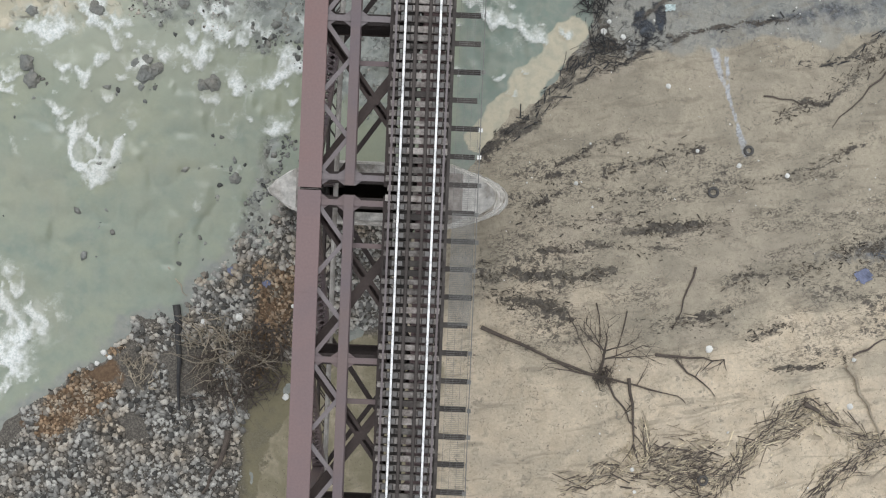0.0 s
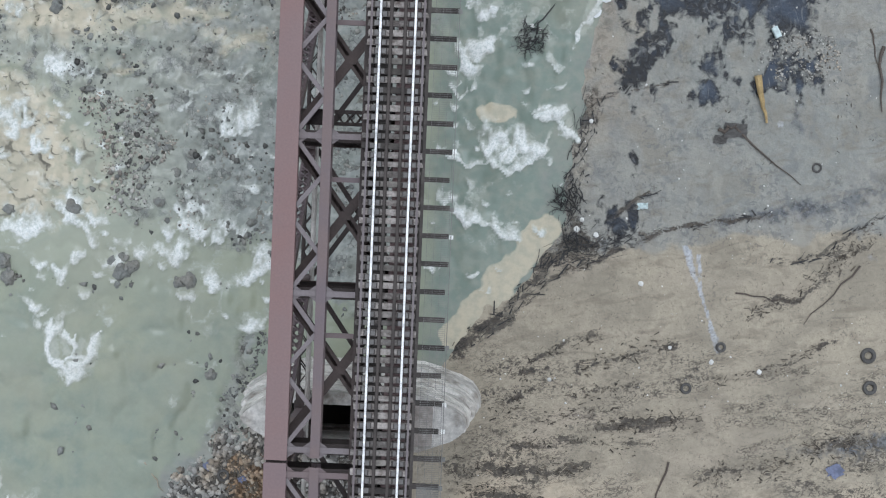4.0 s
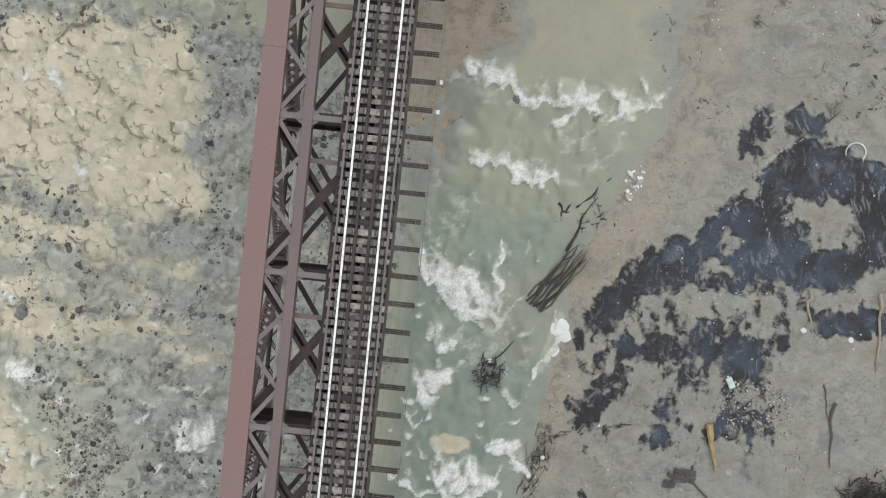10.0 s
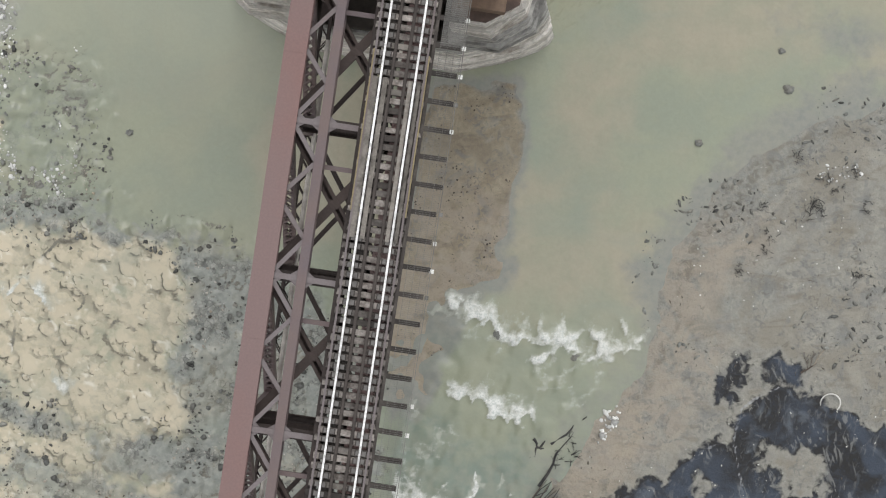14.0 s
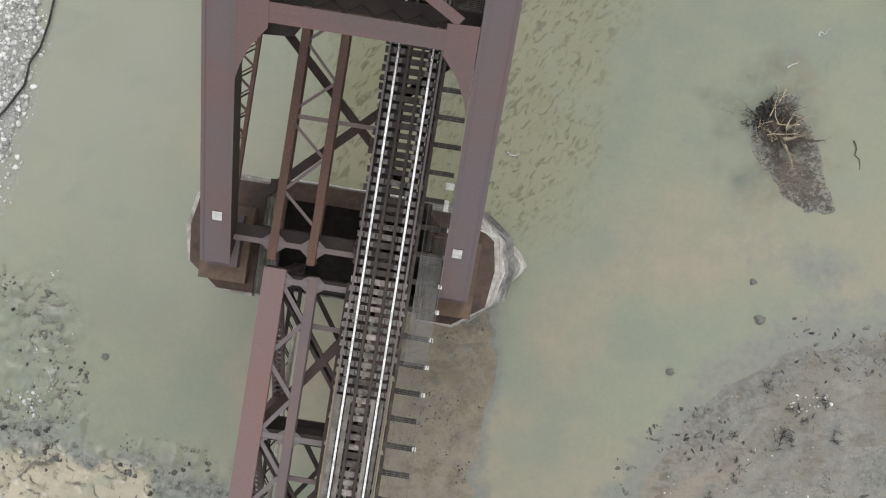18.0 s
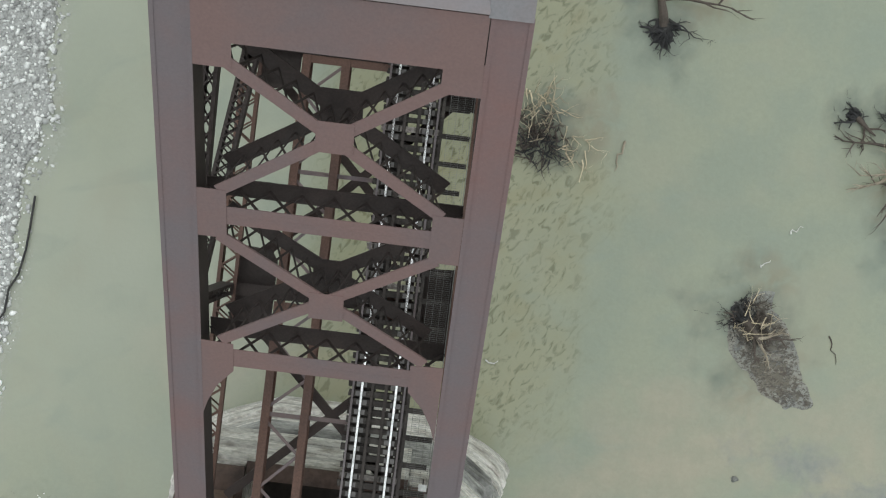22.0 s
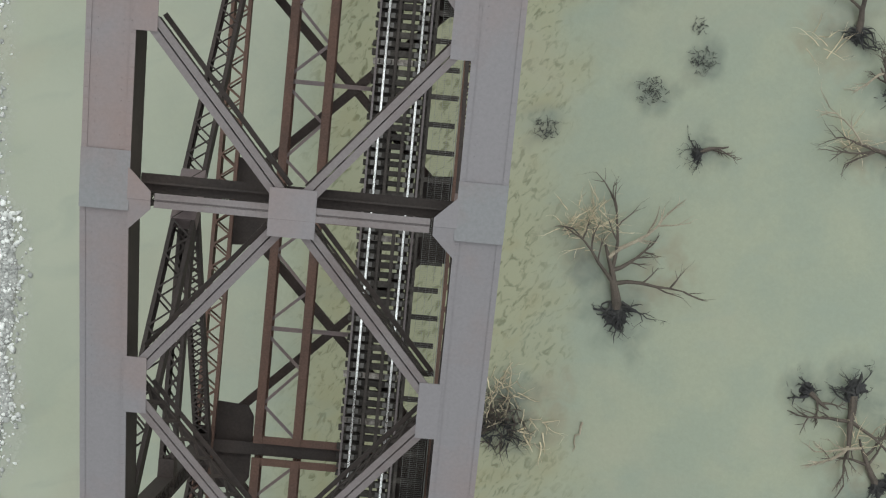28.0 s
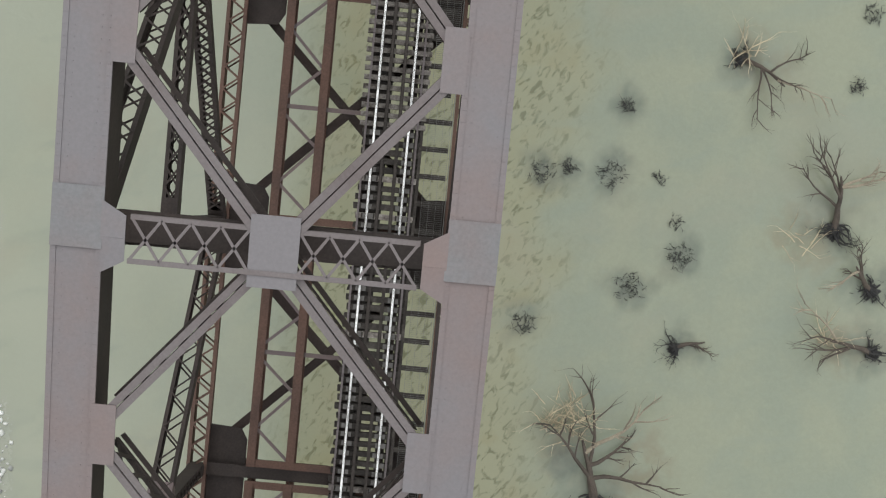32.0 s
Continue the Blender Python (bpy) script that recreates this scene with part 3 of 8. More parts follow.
    return {"zone_a": (pool, np.clip(wrack, 0, 1), np.clip(grey, 0, 1), np.clip(stream, 0, 1)),
            "zone_b": (np.clip(pale, 0, 1), step(b, -1.1, -0.35), step(w, -0.4, 0.3), np.maximum(step(s, -0.6, 0.2), 0.0)),
            "zone_c": (stain * gravel, north, blue, np.zeros_like(x)),
            "zone_d": (step(5.5 - m + clump, 0, 3.5) * step(y, 17, 24) * step(54 - y, 0, 5), step(1.1 - np.abs(m - 0.55) * 2.2 + clump * 0.5, 0.2, 0.9), puddle, np.zeros_like(x))}


def rapids(x, y):
    """How broken the water is, from calm 0 to white 1."""
    left = step(-4.5 - x, 0, 3) * step(36 - y, 0, 10) * step(y + 6, 0, 6)
    right = step(x - 3.0, 0, 2.5) * step(14.5 - x + 0.3 * (y - 30), 0, 2) * step(y - 8, 0, 6) * step(46 - y, 0, 3)
    return np.maximum(left, right)


def crest(x, y, line, wide, seed):
    """A breaking crest along a line: sharp downstream, feathered upstream."""
    wx, wy = x + fbm(x, y, 1.6, 3, seed) * 0.6, y + fbm(x, y, 1.3, 3, seed + 5) * 0.6
    d = np.minimum(near(wx, wy, line), near(wx, (wy - 0.9) * 0.55 + 0.45 * wy, line) * 1.5)
    return np.clip(1.0 - d / (wide * 1.25), 0, 1)


CRESTS = [([(6.2, 30.6), (7.4, 31), (8.2, 30)], 0.5), ([(9.6, 29.4), (9.2, 31.6), (9.5, 33)], 0.2), ([(10.4, 20.5), (11.6, 20.8), (12.1, 19.4)], 0.22), ([(12.6, 25.6), (13.1, 27.4), (13.4, 29)], 0.25),
    ([(-19.7, 6.2), (-19.4, 4.4), (-18.6, 3.5), (-17.4, 3.9), (-16.8, 5.8)], 0.34), ([(-18.9, 5.9), (-18.6, 4.9)], 0.25), ([(-17.7, 5.6), (-17.9, 4.6)], 0.2),
    ([(-23.8, -4), (-22.8, -5.6), (-22.9, -8)], 0.5), ([(-21.6, -4.6), (-21.2, -6.6)], 0.4)]
# breaking fronts: they fall towards the south and trail wisps to the north
ROLLERS = [([(6.0, 44.4), (7.6, 43.4), (9.2, 43.2), (10, 42.3), (12, 42.8), (14, 42.6), (15.4, 42.0), (17.2, 43.1), (18.4, 42.8)], 0.9), ([(6.6, 39.2), (9, 38.4), (10.4, 37.5), (12.6, 37.5)], 1.0),
    ([(4.5, 31.6), (6.2, 30.2), (7.6, 28.9), (8.6, 28.3), (9.7, 28.4), (10.6, 29.4), (11.2, 30.6)], 0.7), ([(4.3, 31.4), (5.6, 30.2), (6.8, 29.2), (7.9, 28.7)], 2.2),
    ([(4.2, 18.3), (5.6, 17.8), (7, 17.5), (8.4, 17.3), (9.6, 18), (10.9, 19.5)], 1.0)]
ROLLERS += [([(4.6, 25.0), (5.6, 24.6), (6.6, 24.4)], 1.2), ([(5.4, 14.8), (7.3, 13.9), (8.6, 13.2), (9.4, 13.4)], 0.8), ([(5.8, 10.8), (6.6, 10.2), (7.6, 9.8)], 0.6),
    ([(4.4, 22.4), (5.2, 21.8), (6.2, 22.2)], 0.8), ([(8.9, 21.6), (9.6, 20.9), (10.6, 21.3)], 0.6), ([(10.2, 24.6), (11.2, 23.6), (12.0, 24.2)], 0.7),
    ([(-11.8, 22.4), (-10.2, 22.8), (-8.1, 22.4), (-6.4, 22.1)], 0.4), ([(-12.4, 14.2), (-11.2, 12.8), (-10.1, 12.1), (-8.6, 12.8), (-7.4, 12.4)], 0.9)]

# clumps of foam where the water breaks over stones: x, y, radius
CLUMPS = [(-22.2, 18.8, 1.13), (-20.7, 17.5, 0.7), (-18.4, 16.8, 0.7), (-22.0, 25.7, 0.84), (-20.7, 26.8, 0.62), (-19.3, 22.2, 0.99), (-9.0, 19.2, 1.27), (-21.7, 12.0, 1.07),
    (-20.5, 9.8, 0.7), (-18.9, 9.8, 0.56), (-18.9, 12.9, 0.7), (-17.2, 12.0, 0.62), (-16.1, 10.2, 0.56), (-14.1, 10.7, 0.62), (-12.7, 12.3, 0.56), (-11.2, 13.8, 0.85),
    (-10.8, 12.4, 0.73), (-9.3, 12.7, 0.84), (-11.5, 11.1, 0.73), (-6.9, 11.4, 0.62), (-9.2, 9.1, 0.73), (-7.3, 9.7, 0.73), (-21.0, 7.2, 0.51), (-17.7, 8.2, 0.45)]
CLUMPS += [(-19.6, 6.3, 0.7), (-18.4, 3.2, 0.85), (-16.3, 6.7, 0.56), (-7.5, 6.7, 0.68), (-7.6, 15.2, 0.68), (-22.8, -8.1, 1.5), (-21.8, -6.5, 1.05), (-23.1, -3.5, 0.98), (-23.5, -5.3, 0.88),
    (-23.1, -9.9, 0.88), (-21.0, 12.3, 1.05), (-17.7, 13.4, 0.88), (-15.9, 10.4, 0.98), (-12.4, 10.9, 0.7), (-11.4, 8.7, 0.63), (-6.1, 10.8, 0.88), (-10.6, 13.7, 0.7),
    (-23.7, 9.4, 0.63), (-20.9, 40.7, 0.7), (-18.9, 40.0, 0.9), (-17.1, 35.2, 0.8), (-17.7, 21.8, 0.49), (-19.2, 14.2, 0.9)]
CLUMPS += [(6.2, 26.7, 0.77), (6.2, 24.5, 0.88), (5.8, 23.4, 0.77), (7.2, 18.6, 0.9), (8.3, 17.9, 0.95), (9.6, 18.6, 0.8), (11.0, 20.6, 0.6), (13.1, 27.1, 0.5), (7.3, 29.9, 1.3), (6.0, 30.7, 1.05),
    (8.3, 28.8, 0.7), (9.6, 28.4, 0.5), (6.9, 43.8, 0.77), (7.8, 43.4, 0.6), (10.2, 42.5, 0.56), (12.3, 42.8, 0.56), (14.1, 42.4, 0.77), (15.8, 42.8, 0.77), (17.8, 43.2, 0.77),
    (12.8, 41.3, 0.63), (9.9, 37.8, 0.91), (11.6, 37.6, 0.84), (7.8, 38.4, 0.49), (5.2, 14.3, 0.77)]
_dice = np.random.default_rng(12)
SPECKS = []
for _k in range(110):
    _x, _y = _dice.uniform(-25, -5.2), _dice.uniform(6.5, 21)
    if (_y < 9 and -19 < _x < -9) or _dice.random() < 0.25:
        continue
    SPECKS.append((_x, _y, _dice.uniform(0.18, 0.5)))
for _k in range(46):
    SPECKS.append((_dice.uniform(3.6, 12), _dice.uniform(10, 33), _dice.uniform(0.15, 0.42)))


def clumps(x, y):
    """Foam heaps and the pale churned water round them: crisp downstream, drawn out in threads upstream."""
    foam, pale = np.zeros_like(x), np.zeros_like(x)
    for k, (cx, cy, r) in enumerate(CLUMPS + SPECKS):
        at = np.where((np.abs(x - cx) < 3.2 * r) & (np.abs(y - cy) < 4 * r))[0]
        if not len(at):
            continue
        qx, qy = x[at] - cx, y[at] - cy
        qx, qy = qx + fbm(x[at], y[at], 1.3, 3, k) * 0.75 * r, qy + fbm(x[at], y[at], 1.0, 3, k + 40) * 0.6 * r
        qy = qy - 0.55 * qx * qx / r + (0.4 * qx if k % 3 else -0.5 * qx)
        d = np.hypot(qx * 0.75, np.where(qy > 0, qy * 0.85, qy * 2.2)) / r
        thread = 1 - 1.5 * np.abs(fbm(x[at] * 1.5, y[at] * 0.7, 0.8, 3, k + 80))
        foam[at] = np.maximum(foam[at], np.clip(1.42 - 1.0 * d, 0, 1.15) * np.clip(0.68 + 0.5 * thread, 0.35, 1.0) * ((0.84 if cx < 0 else 1.08) if k < len(CLUMPS) else 0.72))
        if k < len(CLUMPS):
            pale[at] = np.maximum(pale[at], np.clip(0.95 - 0.5 * d, 0, 0.55))
    return foam, pale



def rollers(x, y):
    """Foam of all breaking fronts: crisp lobes in front, streaks that thin out behind."""
    foam = np.zeros_like(x)
    for k, (line, deep) in enumerate(ROLLERS):
        px, py = np.array(line).T
        at = np.where((x > px[0] - 1) & (x < px[-1] + 1) & (y > py.min() - 1.5) & (y < py.max() + 3 * deep + 1))[0]
        if not len(at):
            continue
        qx, qy = x[at], y[at]
        size = min(1.0, 0.35 + 0.25 * (px[-1] - px[0]))
        front = np.interp(qx, px, py) - size * 0.55 * (1 - 1.5 * np.abs(fbm(qx, qx * 0 + k, 1.5, 3, k))) + fbm(qx, qy, 0.5, 2, k) * 0.06
        s = qy - front
        tail = deep * (0.85 + 0.75 * fbm(qx * 2.2 + 0.25 * qy, qy * 0.6, 1.2, 4, k + 3))
        f = step(s, -0.08, 0.12) * np.clip(1.0 - 0.62 * s / np.maximum(tail, 0.12), 0, 1)
        f = f * step(qx, px[0] - 0.3, px[0] + 0.35) * step(-qx, -px[-1] - 0.3, -px[-1] + 0.35)
        foam[at] = np.maximum(foam[at], f * (0.95 if deep > 0.75 else 0.82))
    return foam


CREAM = [[(-24, 44), (-21.8, 44.2), (-15.1, 44.9), (-11.5, 44.7), (-9.4, 42.7), (-10.9, 40.4), (-10.6, 36.8), (-10.1, 34.8), (-12.4, 32.4), (-16.1, 32.9), (-18.3, 34.4), (-24, 33.1)],
    [(-25, 28), (-20.6, 27.8), (-19.1, 28.5), (-18.1, 27.1), (-15.3, 27.2), (-12.7, 27.1), (-12.8, 25.8), (-15.0, 25.2), (-17.7, 25.6), (-20.4, 26.2), (-25, 26)],
    [(-12.9, 30.5), (-9.6, 31.1), (-9.7, 30.1), (-12.7, 29.4)], [(-17.5, 22.4), (-15.0, 22.9), (-15.3, 21.7), (-17.4, 21.4)], [(-20.3, 31), (-19.4, 31.2), (-19.5, 29.8), (-20.4, 29.8)]]
CREAM += [[(-25, 33.6), (-19.5, 32.6), (-15.2, 32.0), (-13.0, 30.9), (-15.6, 29.6), (-19.6, 30.2), (-25, 31.2)], [(-25, 27.4), (-18.7, 26.9), (-12.8, 27.6), (-8.9, 26.8), (-9.2, 25.7), (-12.8, 26.0), (-18, 25.0), (-25, 25.9)],
    [(-25, 22.3), (-21.2, 21.8), (-19.4, 19.2), (-19.0, 15.8), (-20.4, 12.8), (-25, 12.8)]]
CREAM += [[(-18.4, 31), (-17.4, 31), (-17.4, 29.9), (-18.2, 29.9)], [(-15.7, 31), (-14.8, 30.9), (-14.9, 30), (-15.6, 30)], [(-9.8, 24.4), (-6.6, 24.8), (-6.4, 23.4), (-9.2, 23)],
    [(-24, 52), (-22.6, 51.8), (-22.8, 49.6), (-24, 49)]]
STONY = [(-27, 56), (-19, 56.5), (-16.4, 51), (-15, 46.5), (-9, 46), (-4, 44), (2.6, 40), (3.4, 33), (2.4, 24), (3.2, 15), (1.5, 9), (-2, 7.5), (-5.7, 11.0), (-12.8, 12.3), (-16.2, 13.3), (-15.7, 17.2), (-17.3, 20.5), (-19.4, 21), (-27, 22)]


def cream_field(x, y):
    wx, wy = x + fbm(x, y, 3.4, 4, 83) * 1.2, y + fbm(x, y, 3.0, 4, 85) * 0.9
    return np.max([inside(wx, wy, c) for c in CREAM], axis=0)


def stony_field(x, y):
    return np.minimum(inside(x, y, STONY) + fbm(x, y, 2.8, 3, 88) * 0.9, 0.6 - cream_field(x, y))


def water_height(x, y):
    r = rapids(x, y)
    h = np.abs(fbm(x, y * 0.8, 2.0, 3, 51)) * 0.24 * r + fbm(x, y, 5, 2, 53) * 0.015
    for k, (line, wide) in enumerate(CRESTS):
        h = h + 0.16 * crest(x, y, line, wide, 60 + k) ** 2
    h = h + 0.18 * np.maximum(rollers(x, y), clumps(x, y)[0]) ** 2
    cream = step(cream_field(x, y), -0.2, 0.8)
    h = h + step(stony_field(x, y), -1.6, 1.2) * (1 - cream) * 0.3 * np.abs(fbm(x, y, 1.25, 3, 61))
    h = h + cream * 0.22 * np.abs(fbm(x * 0.8 + 0.3 * fbm(x, y, 3, 2, 58), y, 2.4, 2, 57))
    return np.where((np.abs(x) < 200) & (y > -100) & (y < 250), h, 0) - 0.02


# dark water over sunken roots, and silt held by twigs: x, y, radius
SNAG_MURK = [(16.2, 89.4, 1.5), (14.2, 92.6, 0.9), (31.6, 86.2, 1.6), (28.8, 86.0, 1.1), (29.6, 108.8, 1.3), (32.2, 105.2, 1.2), (32.6, 101.2, 1.2), (20.5, 100.4, 1.0), (32.6, 78.0, 1.6),
    (23.6, 72.6, 2.6), (9.6, 83.2, 1.9), (22.8, 118.8, 1.2), (20.1, 106.0, 1.1), (17.1, 103.9, 1.1), (16.0, 115.2, 0.8), (10.9, 110.6, 1.0), (15.3, 110.9, 1.1), (12.6, 111.0, 0.8), (10.7, 101.0, 0.9)]
SNAG_SILT = [(14.4, 94.2, 3.0), (19.0, 92.4, 2.6), (12.0, 83.4, 2.6), (25.6, 70.0, 3.2), (28.0, 108.0, 2.8), (23.4, 118.6, 2.6), (31.0, 101.4, 2.0), (32.4, 80.8, 2.4), (24.4, 75.4, 2.0)]


def water_zones(x, y):
    r = rapids(x, y)
    foam = np.zeros_like(x)
    halo = np.zeros_like(x)
    for k, (line, wide) in enumerate(CRESTS):
        foam = np.maximum(foam, crest(x, y, line, wide, 60 + k) * 1.15)
        halo = np.maximum(halo, np.clip(0.85 - near(x, y - 0.4 * (x > 0), line) / (wide * 3.4), 0, 1))
    front = rollers(x, y)
    heaps, churned = clumps(x, y)
    front = np.maximum(front, heaps)
    foam = np.maximum(foam, front)
    halo = np.maximum(halo, np.maximum(np.clip(front * 1.1, 0, 0.8), churned))
    ridge = 1 - np.abs(fbm(x, y, 1.7, 4, 71))
    calm = step(fbm(x, y, 4.5, 3, 73), 0.0, 0.5)
    foam = np.maximum(foam, np.clip((ridge - 0.62) * 1.2, 0, 0.36) * calm * r)
    halo = np.maximum(halo, 0.55 * calm * r * step(ridge, 0.45, 0.95))
    cream = cream_field(x, y)
    stony_ = stony_field(x, y)
    left = step(3 - x, 0, 1.5) * step(y, 10.5, 13) * step(56 - y, 0, 5)
    tan = np.clip(0.55 + 0.45 * np.clip(cream, -1.1, 0.8) + 0.24 * fbm(x, y * 1.3, 3.0, 4, 83), 0, 0.95) * np.maximum(left * step(y, 19, 25) * step(47 - y, 0, 2), step(cream, -0.5, 0.3))
    olive = step(inside(x, y, [(-26, 21.7), (-22, 21.7), (-19.4, 20.6), (-17.1, 17.7), (-16.2, 15.4), (-16.9, 13.8), (-18.9, 12.4), (-26, 12.8)]) + fbm(x, y, 2, 3, 82) * 0.4, -0.5, 0.8)
    tan = np.maximum(tan, olive * 0.6)
    wedge = step(1.25 - near(x, y, [(5.6, 6.8), (8, 10), (10.6, 13.6)]) + fbm(x, y, 1, 3, 86) * 0.3, 0, 0.4)
    bar_ = step(1.1 - np.hypot((x - 7.6) * 0.8, (y - 20.8) * 1.3) + fbm(x, y, 0.8, 3, 87) * 0.3, 0, 0.4)
    tan = np.maximum(tan, np.maximum(wedge, bar_))
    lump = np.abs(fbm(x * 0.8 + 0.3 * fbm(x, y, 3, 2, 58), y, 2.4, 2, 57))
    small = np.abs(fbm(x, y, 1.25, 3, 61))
    # pale wave tops and dark creases: relief shading put into the colour
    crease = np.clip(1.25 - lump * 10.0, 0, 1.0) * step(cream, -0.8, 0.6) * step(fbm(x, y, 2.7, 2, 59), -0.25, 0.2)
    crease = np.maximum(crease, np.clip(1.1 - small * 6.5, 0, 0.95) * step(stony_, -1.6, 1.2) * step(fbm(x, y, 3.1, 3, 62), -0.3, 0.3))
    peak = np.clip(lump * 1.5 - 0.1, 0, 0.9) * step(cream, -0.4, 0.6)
    green = step(x - 2, 0, 3) * step(37 - y + fbm(x, y, 5, 2, 90) * 3, -4, 8) + 0.55 * step(-3 - x, 0, 3) * step(16 - y, 0, 10)
    weed = step(15.0 - x + fbm(x, y, 3, 3, 92) * 2, 0, 6) * step(x + 6, 0, 5) * step(y - 60, 0, 6)
    shallow = np.maximum(step(mud_field(x, y) + fbm(x, y, 4, 3, 78) * 0.8, -4.2, -0.2) * (0.55 + 0.45 * step(y, 40, 46)) * step(67 - y, 0, 3), np.maximum(step(bank_field(x, y), -1.8, -0.2), step(silt_field(x, y), -1.9, -0.1)))
    stony = np.clip(0.52 + 0.3 * stony_, 0, 0.95) * (1 - 0.5 * step(y, 44, 48))
    stony = np.maximum(stony, np.clip(0.5 - 0.45 * near(x, y, [(-8.4, 1.6), (-7.8, 4), (-7.4, 6)]) + 0.3, 0, 0.8))
    stony = np.maximum(stony, np.clip(0.62 + 0.35 * bank_field(x, y), 0, 0.75) * step(3 - y, 0, 2))
    stony = np.maximum(stony, 0.6 * step(white_field(x, y), -3.5, -0.3) * step(66 - y, 0, 10))
    warm = step(fbm(x, y, 15, 4, 97) + 0.5, -0.2, 0.8) * step(y, 38, 48) * step(75 - y, 0, 12)
    milky = step(-3 - x, 0, 6) * step(y, 52, 62) * (0.8 + 0.3 * fbm(x, y, 9, 3, 160))
    milky = np.maximum(milky, 0.75 * (1 - step(cream, -0.6, 0.2)) * step(-14 - x + 0.25 * (30 - y), -3, 4) * step(y, 8, 13) * step(32 - y, 0, 5))
    murk, brown = np.zeros_like(x), np.zeros_like(x)
    for sx_, sy_, sr in SNAG_MURK:
        d = np.hypot(x - sx_, y - sy_) / (1.7 * sr) + 0.35 * fbm(x, y, 1.6, 4, 140)
        murk = np.maximum(murk, np.clip(1.15 - d, 0, 1))
    for sx_, sy_, sr in SNAG_SILT:
        d = np.hypot(x - sx_, y - sy_) / sr + 0.35 * fbm(x, y, 2.2, 4, 141)
        brown = np.maximum(brown, np.clip(1.15 - d, 0, 1))
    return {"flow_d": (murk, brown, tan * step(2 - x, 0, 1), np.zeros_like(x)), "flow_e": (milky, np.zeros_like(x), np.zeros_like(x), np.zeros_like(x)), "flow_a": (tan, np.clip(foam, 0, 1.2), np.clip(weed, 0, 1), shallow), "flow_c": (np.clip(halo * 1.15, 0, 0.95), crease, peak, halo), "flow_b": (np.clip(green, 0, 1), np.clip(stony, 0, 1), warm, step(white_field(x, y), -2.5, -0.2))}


GROUND_LAYERS_BASE = [("zone_b", 0, (0.66, 0.555, 0.42), (0.56, 0.462, 0.34), 0.35, 0.6, 0.6),
    ("zone_a", 2, (0.305, 0.298, 0.264), (0.26, 0.258, 0.236), 0.45, 0.4, 0.4),
    ("zone_c", 1, (0.25, 0.256, 0.236), (0.29, 0.288, 0.258), 1.0, 0.45, 0.5),
    ("zone_c", 2, (0.06, 0.064, 0.07), (0.18, 0.186, 0.198), 1.8, 0.3, 0.4),
    ("zone_b", 3, (0.34, 0.295, 0.215), (0.265, 0.222, 0.16), 0.35, 0.5, 0.6)]
GROUND_LAYERS_OVER = [("zone_a", 0, (0.006, 0.0055, 0.006), (0.012, 0.015, 0.022), 1.5, 0.16, 0.25),
    ("zone_a", 1, (0.05, 0.044, 0.038), (0.125, 0.105, 0.085), 3.4, 0.13, 0.6),
    ("zone_a", 3, (0.50, 0.51, 0.54), (0.36, 0.375, 0.41), 2.4, 0.3, 0.4),
    ("zone_b", 1, (0.085, 0.075, 0.065), (0.19, 0.172, 0.148), 4.5, 0.3, 0.9),
    ("zone_c", 0, (0.12, 0.075, 0.045), (0.19, 0.125, 0.075), 2.2, 0.3, 0.9),
    ("zone_b", 2, (0.52, 0.52, 0.51), (0.36, 0.36, 0.35), 3.5, 0.3, 0.9)]
GROUND = zone_material("silt_and_gravel_ground", ((0.405, 0.352, 0.268), (0.36, 0.314, 0.24), (0.27, 0.23, 0.175)),
                       GROUND_LAYERS_BASE + GROUND_LAYERS_OVER, 0.6, 0.6, 5.0, 0.13, 0.10)
WATER_LAYERS_BASE = [("flow_b", 2, (0.385, 0.355, 0.272), (0.35, 0.338, 0.258), 0.3, 0.6, 0.2),
    ("flow_b", 0, (0.215, 0.265, 0.225), (0.27, 0.30, 0.25), 0.5, 0.45, 0.15),
    ("flow_a", 3, (0.285, 0.29, 0.258), (0.25, 0.262, 0.242), 0.9, 0.5, 0.25),
    ("flow_b", 1, (0.262, 0.28, 0.262), (0.325, 0.34, 0.31), 1.3, 0.3, 0.2),
    ("flow_a", 0, (0.55, 0.495, 0.37), (0.47, 0.435, 0.335), 0.8, 0.45, 0.25)]
# the first two layers paint light and shade of the wave relief
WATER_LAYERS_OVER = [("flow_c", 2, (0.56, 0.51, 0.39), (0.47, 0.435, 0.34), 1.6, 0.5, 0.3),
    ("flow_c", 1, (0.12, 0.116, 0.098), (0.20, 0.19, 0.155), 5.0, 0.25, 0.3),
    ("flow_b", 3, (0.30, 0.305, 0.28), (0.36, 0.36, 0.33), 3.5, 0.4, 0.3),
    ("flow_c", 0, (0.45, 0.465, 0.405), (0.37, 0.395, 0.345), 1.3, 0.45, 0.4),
    ("flow_a", 1, (0.87, 0.88, 0.86), (0.60, 0.64, 0.62), 3.2, 0.5, 0.6)]
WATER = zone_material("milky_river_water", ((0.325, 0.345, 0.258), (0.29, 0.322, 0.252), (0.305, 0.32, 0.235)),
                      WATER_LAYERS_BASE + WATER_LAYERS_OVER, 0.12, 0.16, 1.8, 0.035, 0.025)


